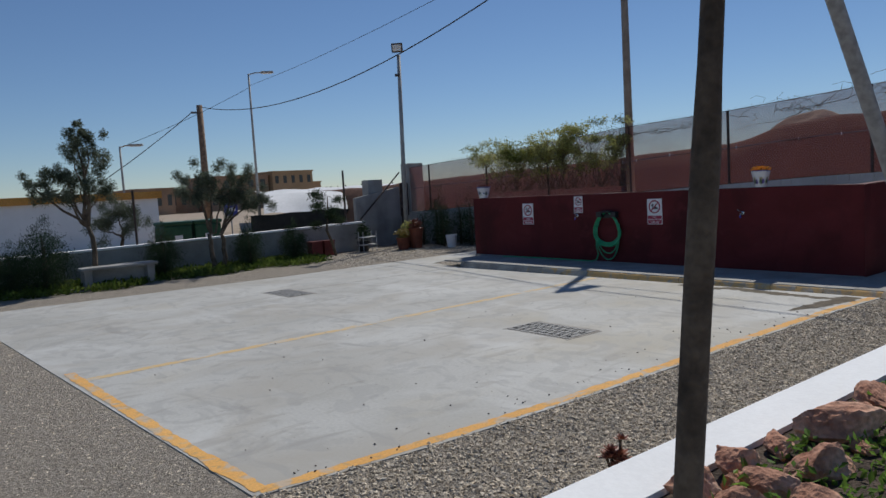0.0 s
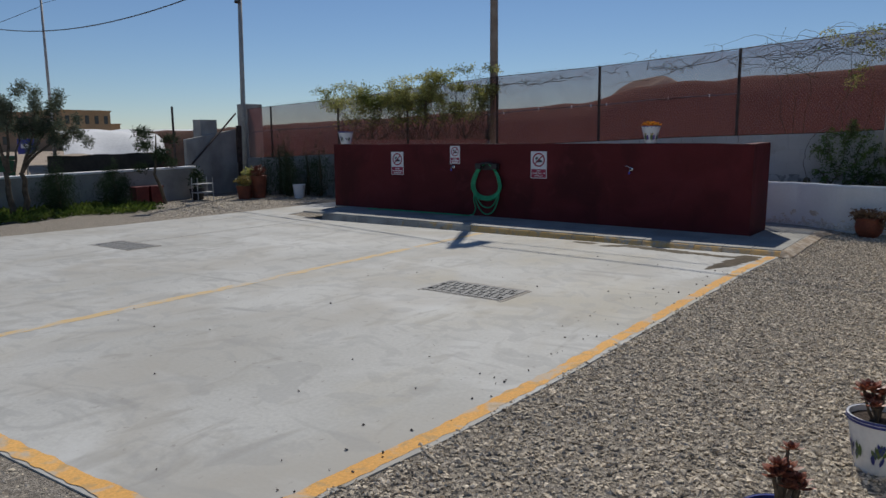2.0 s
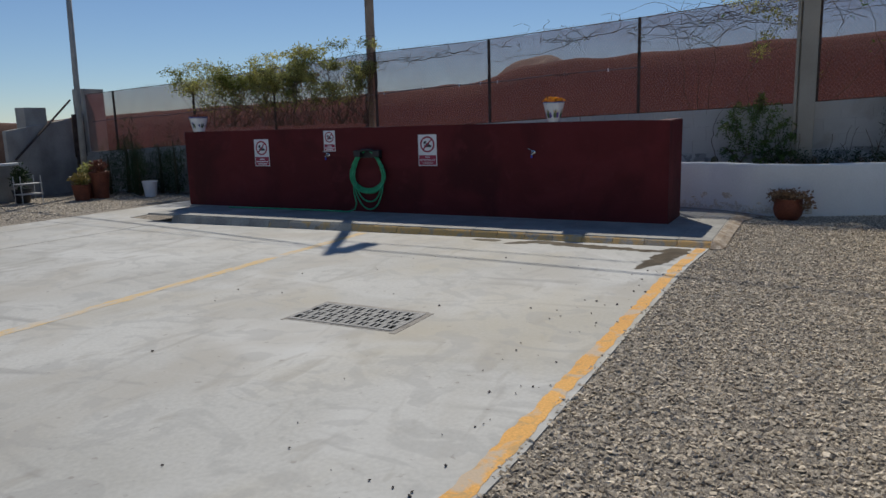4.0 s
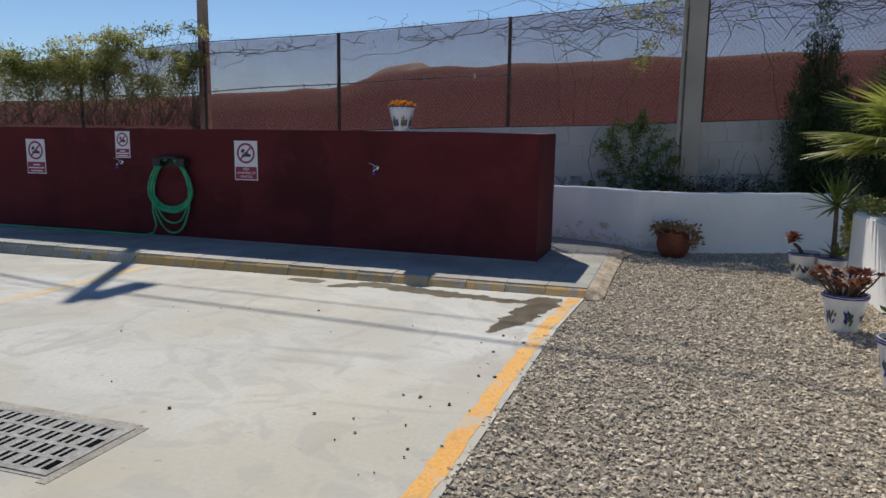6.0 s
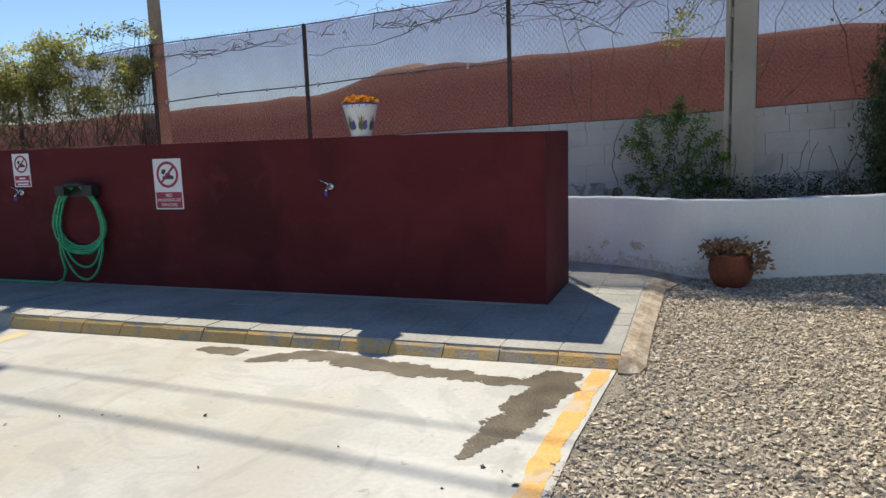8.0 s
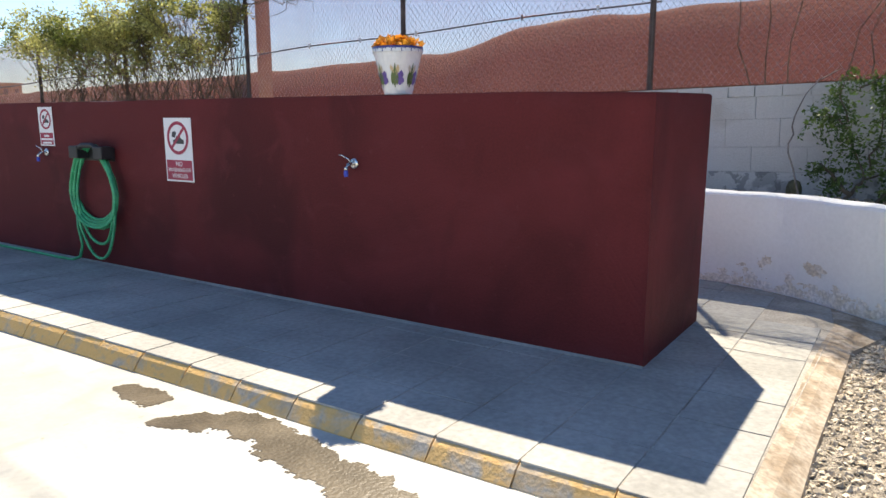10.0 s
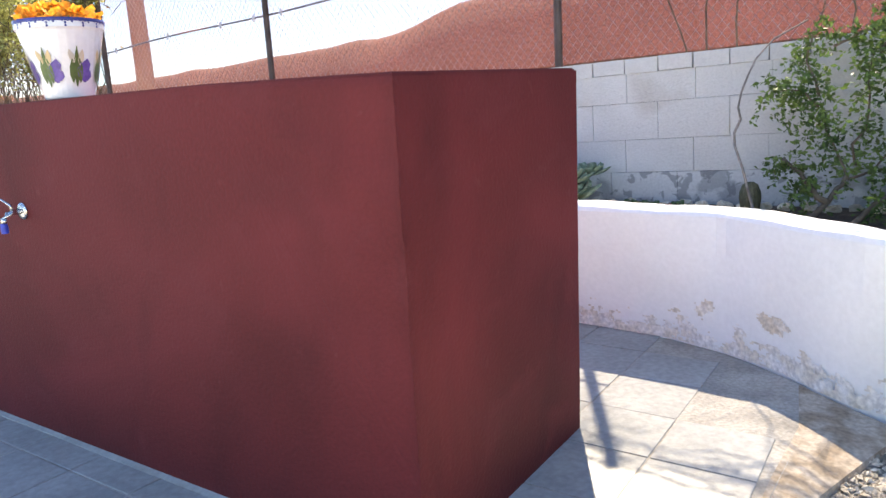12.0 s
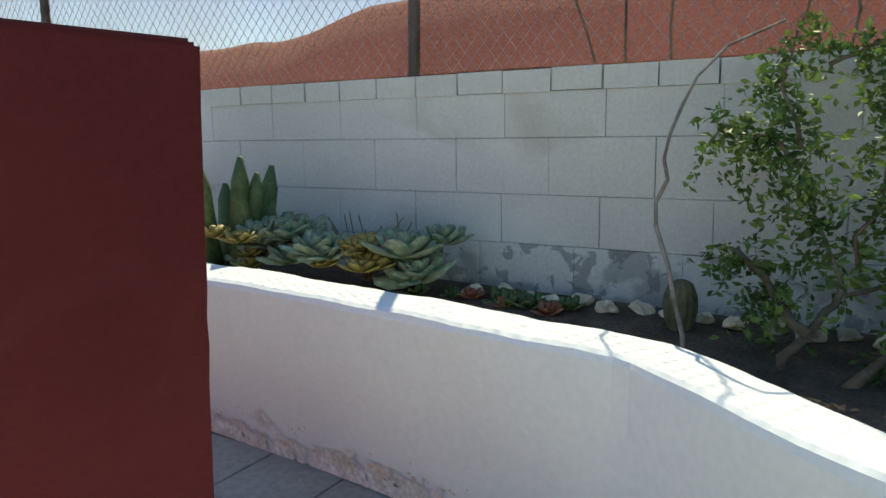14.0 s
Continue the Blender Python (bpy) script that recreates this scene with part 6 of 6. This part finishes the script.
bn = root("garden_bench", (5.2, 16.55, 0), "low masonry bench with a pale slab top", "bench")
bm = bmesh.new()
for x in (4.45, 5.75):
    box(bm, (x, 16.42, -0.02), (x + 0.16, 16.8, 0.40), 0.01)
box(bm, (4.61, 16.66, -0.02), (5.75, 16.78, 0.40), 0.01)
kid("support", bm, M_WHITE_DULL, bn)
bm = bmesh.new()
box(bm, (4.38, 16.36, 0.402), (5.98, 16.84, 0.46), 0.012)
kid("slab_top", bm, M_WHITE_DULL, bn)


def olive(loc, h, lean, crowns, g, label, trunks=1):
    rt = root("olive_tree", loc, label, "olive tree", "olive trees by the garden wall")
    P = []
    for q in range(trunks):
        off = np.array([0.28 * q, 0.05 * q, 0])
        top = np.array([lean[0], lean[1], h * 0.36]) + off
        pts = wiggle(off + np.array([0, 0, -0.02]), top, 6, 0.025, g)
        bm = bmesh.new()
        tube(bm, pts, [0.075, 0.065, 0.06, 0.055, 0.05, 0.042], 9)
        part("trunk", bm, M_BARK, rt, smooth=True)
        for (cx, cy, cz, r) in crowns[q::trunks]:
            e = np.array([cx, cy, cz])
            lp = wiggle(top, e, 6, 0.04, g)
            bm = bmesh.new()
            tube(bm, lp, [0.04, 0.032, 0.026, 0.02, 0.014, 0.008], 7)
            part("limb", bm, M_BARK, rt)
            for s in range(9):
                c = e + g.normal(size=3) * r * 0.5
                P.append(cloud(c, (r * 0.42, r * 0.42, r * 0.5), int(320 * r / 0.4), g, 0.0))
    leaf_mesh("crown", np.concatenate(P), 0.065, M_LEAF_O, rt, 0.22, 0.25, g)
    return rt


g = np.random.default_rng(101)
olive((4.84, 17.0, -0.02), 3.7, (-0.08, 0.0), [(-0.12, 0, 2.25, 0.40), (0.0, 0.05, 2.7, 0.38), (-0.2, 0, 3.0, 0.30), (-0.08, 0, 3.42, 0.20), (-0.75, 0.1, 2.15, 0.34), (-1.02, 0, 2.38, 0.24), (0.18, 0.1, 2.0, 0.28), (0.08, 0, 3.15, 0.26), (-0.45, 0, 2.45, 0.26)], g, "grey-green olive tree with a slanting trunk")
olive((7.55, 17.1, -0.02), 2.6, (0.0, 0.0), [(-0.1, 0, 2.05, 0.42), (0.9, 0, 1.95, 0.4), (-0.45, 0.1, 2.15, 0.33), (1.25, 0, 1.75, 0.33), (0.15, 0, 2.35, 0.35), (0.75, 0.1, 2.15, 0.36), (0.45, 0.1, 1.85, 0.3)], g, "olive tree with two slim trunks", 2)
olive((6.6, 21.5, -0.02), 2.4, (0.1, 0.0), [(0, 0, 1.5, 0.5), (0.4, 0, 1.3, 0.45), (-0.4, 0, 1.2, 0.45)], g, "grey-green bush beyond the wall")
for (x, h, r) in ((3.85, 1.6, 0.68), (3.2, 1.15, 0.45), (6.35, 1.35, 0.45), (8.5, 1.3, 0.42), (9.78, 1.15, 0.42)):
    conifer((x, 17.15, -0.02), h, r, int(8000 * r / 0.4), "dark bushy conifer by the garden wall", g)
sp = root("small_pine", (11.0, 17.3, -0.02), "small leaning pine with a spiky crown", "pine")
bm = bmesh.new()
tube(bm, [(0.15, 0, 0), (0.05, 0, 0.4), (-0.1, 0, 0.75), (-0.02, 0, 1.2), (0.0, 0, 1.7)], [0.045, 0.04, 0.034, 0.025, 0.012], 8)
part("trunk", bm, M_BARK, sp)
P = np.concatenate([cloud((g.uniform(-0.35, 0.35), g.uniform(-0.25, 0.25), z), (0.22, 0.2, 0.13), 170, g, 0.0) for z in np.linspace(0.9, 1.75, 10)])
leaf_mesh("crown", P, 0.13, M_LEAF_D, sp, 0.12, 0.5, g)
P = np.stack([g.uniform(0.5, 10.4, 16000), g.uniform(15.7, 18.1, 16000), g.uniform(-0.03, 0.09, 16000)], 1)
w = np.array([noise.noise(Vector((p[0] * 0.9, p[1] * 1.3, 8.0))) for p in P]) * 0.7 + (P[:, 1] - 16.15)
P = P[w > 0.0]
tagged(leaf_mesh("weed_strip", P, 0.11, M_WEED, None, 0.35, 0.8, g), "strip of low green weeds along the wall", "weeds", kind="stuff")

# things gathered in the far corner
def tub(loc, R, H, material, label, plant=None, pl_label="", size=(0.25, 0.25, 0.2)):
    r = root("plant_pot", loc, label, "flower pot", "pots in the far corner")
    bm = bmesh.new()
    lathe(bm, [(R * 0.7, 0), (R * 0.72, 0.01), (R * 0.95, H * 0.9), (R, H * 0.92), (R, H), (R * 0.9, H), (R * 0.88, H * 0.9), (0.01, H * 0.88)], 20)
    part("pot_body", bm, material, r)
    if plant:
        p = root("corner_plant", (loc[0], loc[1], loc[2] + H * 0.85), pl_label, "plant", "plants in the far corner")
        leaf_mesh("foliage", cloud((0, 0, size[2]), size, 480, g, 0.0), 0.08, plant, p, 0.4, 0.4, g)


tub((14.1, 15.75, -0.012), 0.17, 0.36, M_SIGNW, "white plastic bucket on the gravel")
tub((13.1, 16.75, -0.012), 0.2, 0.35, M_TERRA, "terracotta pot with orange flowers", M_SUCY, "orange and yellow flowers in a pot", (0.22, 0.22, 0.16))
tub((13.5, 17.0, -0.012), 0.2, 0.38, M_TERRA, "terracotta pot by the lamp pole", M_LEAF_V, "yellow-green leafy plant in a pot", (0.25, 0.2, 0.25))
tub((13.55, 16.7, -0.012), 0.22, 0.6, M_TERRA, "tall terracotta urn by the lamp pole", M_SUCR, "russet plant in a tall urn", (0.2, 0.2, 0.18))
tub((12.35, 17.7, -0.012), 0.2, 0.3, M_BLACK, "black plastic pot by the wall", M_LEAF_D, "dark green potted shrub", (0.22, 0.22, 0.3))
for k, (x, y, h, r) in enumerate(((14.45, 16.6, 1.9, 0.35), (14.95, 16.3, 1.6, 0.4), (15.0, 15.0, 1.45, 0.4), (14.3, 17.3, 1.3, 0.35), (14.9, 13.9, 1.3, 0.3), (14.75, 15.6, 1.7, 0.4), (14.95, 14.5, 1.5, 0.35), (14.2, 16.2, 1.2, 0.32), (14.75, 17.2, 1.9, 0.45), (14.9, 13.1, 1.2, 0.3))):
    conifer((x, y, -0.02), h, r, 2600, "dark evergreen shrub against the fence wall", g, "evergreen_shrub")
for k, x in enumerate((10.75, 11.15)):
    r = root("red_crate", (x, 17.75, -0.012), "red plastic crate standing by the wall", "crate", "red crates by the wall")
    bm = bmesh.new()
    box(bm, (-0.17, -0.14, 0), (0.17, 0.14, 0.42), 0.02)
    part("body", bm, M_REDPL, r)
    bm = bmesh.new()
    box(bm, (-0.18, -0.15, 0.40), (0.18, 0.15, 0.44), 0.008)
    part("rim", bm, M_REDPL, r)
rk = root("plant_stand", (12.3, 17.4, -0.012), "small white metal plant stand", "plant stand")
for z in (0.2, 0.42):
    bm = bmesh.new()
    box(bm, (-0.25, -0.14, z), (0.25, 0.14, z + 0.02), 0.004)
    part("shelf", bm, M_MET, rk)
for sx in (-0.23, 0.23):
    for sy in (-0.12, 0.12):
        bm = bmesh.new()
        tube(bm, [(sx, sy, 0), (sx, sy, 0.6)], 0.011, 6)
        part("leg", bm, M_MET, rk)
P = np.stack([g.uniform(9.5, 14.5, 2600), g.uniform(14.3, 17.9, 2600), np.full(2600, -0.01)], 1)
stones("stone_litter", P, 0.02, M_STONE, "scattered stones on the earth", g)

# ---- beyond the wall ----
bm = bmesh.new()
prism(bm, [(-60, 22.8), (60, 24.5), (60, 29.5), (-60, 28.0)], -0.029, 0.0)
thing("road", bm, M_ROAD, "grey asphalt road beyond the garden wall", "road", "structure")


def bin_(x, y):
    r = root("waste_container", (x, y, 0), "dark green waste container by the road", "waste bin", "waste containers")
    bm = bmesh.new()
    box(bm, (-0.42, -0.45, 0.12), (0.42, 0.45, 1.05), 0.05)
    part("body", bm, M_BIN, r)
    bm = bmesh.new()
    box(bm, (-0.45, -0.48, 1.05), (0.45, 0.48, 1.17), 0.05)
    part("lid", bm, M_BIN, r)
    for sx in (-0.3, 0.3):
        for sy in (-0.35, 0.35):
            bm = bmesh.new()
            tube(bm, [(sx - 0.03, sy, 0.09), (sx + 0.03, sy, 0.09)], 0.09, 12)
            part("wheel", bm, M_BLACK, r)
    bm = bmesh.new()
    box(bm, (-0.12, -0.462, 0.5), (0.12, -0.451, 0.75), 0.002)
    part("badge", bm, M_SIGNW, r)


bin_(8.38, 22.2)
bin_(9.34, 22.25)


def house(loc, w, d, h, label, wall_m, win, floors=1, fascia=None, n=4):
    r = root("house", loc, label, "house", "distant houses")
    bm = bmesh.new()
    box(bm, (0, 0, -0.05), (w, d, h))
    part("wall", bm, wall_m, r)
    bm = bmesh.new()
    box(bm, (-0.15, -0.15, h), (w + 0.15, d + 0.15, h + (0.3 if fascia else 0.2)))
    part("roof", bm, fascia or wall_m, r)
    if win:
        fh = h / floors
        for f in range(floors):
            for i in range(n):
                x = (i + 0.5) * w / n
                bm = bmesh.new()
                box(bm, (x - w / n * 0.2, -0.04, f * fh + fh * 0.35), (x + w / n * 0.2, 0.02, f * fh + fh * 0.78))
                part("window", bm, M_GLASS, r)
    return r


house((-9.0, 32.0, 0), 20.2, 6, 2.0, "long white low building with an orange roof edge", M_WHITE, False, fascia=M_ORANGE)
house((36.0, 120.0, 0), 6.8, 10, 4.2, "reddish flat-roofed house far off", M_TAN, True, 1, n=4)
house((43.2, 124.0, 0), 5.0, 8, 4.0, "low reddish house among others far off", M_TAN, True, 1, n=3)
house((48.5, 120.0, 0), 11.3, 10, 5.8, "tan two-storey house far off", M_TAN, True, 2, n=5)
house((60.2, 119.0, 0), 8.1, 10, 6.3, "ochre two-storey house with a stepped roof far off", M_OCHRE, True, 2, n=5)
house((68.5, 121.0, 0), 2.6, 8, 4.2, "low ochre annexe far off", M_OCHRE, True, 1, n=2)
house((8.0, 118.0, 0), 9, 10, 4.6, "ochre house far off", M_ORANGE, True, 1, n=3)
gh = root("greenhouse", (16.0, 31.0, 0), "long low greenhouse under white plastic sheeting", "greenhouse")
V, F = [], []
prof = [(30.2, 0.95), (30.6, 1.25), (31.2, 1.62), (32.0, 1.86), (34.0, 1.98), (40.0, 2.1), (52.0, 2.3)]
for i in range(61):
    u = i / 60
    for j, (yy, zz) in enumerate(prof):
        x = 15.2 + 0.45 * (yy - 30) + u * 22
        V.append((x, yy - 0.06 * u * 22, zz + 0.09 * noise.noise(Vector((x * 0.6, yy * 0.5, 1))) + 0.05 * math.sin(x * 2.1)))
    if i:
        F += [((i - 1) * 7 + j, i * 7 + j, i * 7 + j + 1, (i - 1) * 7 + j + 1) for j in range(6)]
o = mesh_np("plastic_roof", V, F, M_GHOUSE, None, True)
o.parent, o.matrix_parent_inverse = gh, gh.matrix_basis.inverted()
V, F = [], []
for i in range(61):
    x = 14.6 + 22.6 * i / 60
    y_ = 30.12 - 0.06 * (x - 15.2)
    for z in (-0.02, 0.5, 0.98 + 0.10 * noise.noise(Vector((x * 0.8, 3, 1)))):
        V.append((x, y_ - 0.05 * math.sin(x * 3) * z, z))
    if i:
        F += [((i - 1) * 3 + j, i * 3 + j, i * 3 + j + 1, (i - 1) * 3 + j + 1) for j in range(2)]
o = mesh_np("side_net", V, F, M_SIDENET, None)
o.parent, o.matrix_parent_inverse = gh, gh.matrix_basis.inverted()
o["label"] = "dark sagging side netting"
rs = root("road_sign", (11.06, 24.0, 0), "small blue square sign on a thin post", "road sign")
bm = bmesh.new()
tube(bm, [(0, 0.02, -0.03), (0, 0.02, 1.6)], 0.025, 8)
part("post", bm, M_POLE, rs)
bm = bmesh.new()
box(bm, (-0.24, -0.025, 1.17), (0.24, -0.008, 1.62), 0.006)
sp_ = part("panel", bm, M_SIGNB, rs, "blue panel")
bm = bmesh.new()
box(bm, (-0.15, -0.032, 1.34), (0.15, -0.0262, 1.46))
part("white_bar", bm, M_SIGNW, sp_)
hd_ = root("distant_trees", (70, 150, 0), "dark band of trees far off", "trees")
P = np.concatenate([cloud((x, 0, 1.5), (3.0, 2.0, 1.7), 240, g, 0.0) for x in np.arange(10, 46, 3.2)])
leaf_mesh("crown", P, 0.9, M_LEAF_D, hd_, 0.6, 0.2, g)
hd_["kind"] = "stuff"

# ---- stains on the white wall ----


def wall_blot(name, y0, y1, z0, z1, cover, seed, material, label):
    """Ragged stains on the curved wall's face; cover(y, z) is the threshold at which dirt shows."""
    st = 0.009
    ids, V, F = {}, [], []

    def vid(i, j):
        if (i, j) not in ids:
            yy = y0 + i * st
            ids[(i, j)] = len(V)
            zz = z0 + j * st
            V.append((edge_x(PW, yy) + (edge_x(RIM_F, yy) - edge_x(PW, yy)) * min(1.0, max(0.0, zz - 0.09) / 0.55) - 0.012, yy, zz))
        return ids[(i, j)]

    for i in range(int((y1 - y0) / st)):
        for j in range(int((z1 - z0) / st)):
            yy, zz = y0 + i * st, z0 + j * st
            if noise.fractal(Vector((yy * 9, zz * 13, seed)), 0.7, 2.1, 5) > cover(yy, zz):
                F.append((vid(i, j), vid(i + 1, j), vid(i + 1, j + 1), vid(i, j + 1)))
    tagged(mesh_np(name, V, F, material), label, "stain", kind="structure")


wall_blot("wall_stain", 2.3, 6.5, 0.035, 0.22, lambda y, z: -0.55 + 8.0 * (z - 0.05), 2.0, M_DIRT, "brownish dirt splashed along the wall's foot")
for (cy, cz, sd) in ((3.44, 0.24, 4.0), (3.80, 0.20, 7.0)):
    wall_blot("wall_stain", cy - 0.12, cy + 0.12, cz - 0.13, cz + 0.13, lambda y, z, cy=cy, cz=cz: -0.55 + 1.1 * math.hypot((y - cy) / 0.07, (z - cz) / 0.085), sd, M_DAMP, "brown damp stain on the white render")

# ---- paving tiles on the platform ----
tile_me = None
plat_ob = bpy.data.objects["platform"]
T = 0.365
bm = bmesh.new()
box(bm, (-T / 2 + 0.004, -T / 2 + 0.004, -0.03), (T / 2 - 0.004, T / 2 - 0.004, 0.0), 0.004)
tile_me = finish(bm, M_TILE)
pwy, pwx = [p[1] for p in PW][::-1], [p[0] for p in PW][::-1]
n = 0
for i in range(11):
    for j in range(24):
        x, y = 10.752 + (i + 0.5) * T, 3.325 + (j + 0.5) * T
        if x + 0.1 > interp(y, pwy, pwx) and y < 5.5:
            continue
        if x > 13.3 and y < 3.6:
            continue
        o = new("tile", tile_me)
        o.parent = plat_ob
        o.location = (x, y, PLAT(x, y) + RNG.uniform(-0.001, 0.002))
        o.rotation_euler = (0.004, 0.012, 0)
        n += 1

# ---- blocks of the boundary wall ----
def block_mesh(w, h, m):
    bm = bmesh.new()
    box(bm, (-0.035, -w / 2 + 0.001, -h / 2 + 0.001), (0.0, w / 2 - 0.001, h / 2 - 0.001), 0.0025)
    return finish(bm, m)


rows = [(0.50, 0.84, 4.222, M_STAIN), (0.84, 1.05, 4.125, M_BLOCK), (1.05, 1.285, 4.348, M_BLOCK), (1.285, 1.47, 4.117, M_BLOCK)]
for (z0, z1, y0, m_) in rows:
    me = block_mesh(0.4325, z1 - z0, m_)
    for k in range(-9, 16):
        yc = y0 + (k + 0.5) * 0.4325
        o = new("block", me)
        o.parent = block_wall
        o.location = (15.235 + RNG.uniform(-0.002, 0.002), yc, (z0 + z1) / 2 + RISE(yc))
        o.rotation_euler = ((RISE(yc + 0.2) - RISE(yc - 0.2)) / 0.4, 0, RNG.uniform(-0.004, 0.004))
caps = [block_mesh(w, 0.092, M_BLOCK) for w in (0.207, 0.211, 0.209)]
for k in range(-24, 32):
    o = new("cap_block", caps[k % 3])
    o.parent = block_wall
    y = 4.24 + k * 0.2135
    o.location = (15.228 + RNG.uniform(-0.005, 0.005), y, 1.514 + RISE(y) + RNG.uniform(-0.003, 0.003))
    o.rotation_euler = ((RISE(y + 0.2) - RISE(y - 0.2)) / 0.4, 0, RNG.uniform(-0.006, 0.006))
bm = bmesh.new()
for (ya, yb) in ((-3, 3.6), (3.6, 6.2), (6.2, 19.2)):
    prism(bm, [(15.232, ya), (15.41, ya), (15.41, yb), (15.232, yb)], lambda x, y: 1.462 + RISE(y), lambda x, y: 1.562 + RISE(y))
o = part("cap_core", bm, M_MORTAR, block_wall)
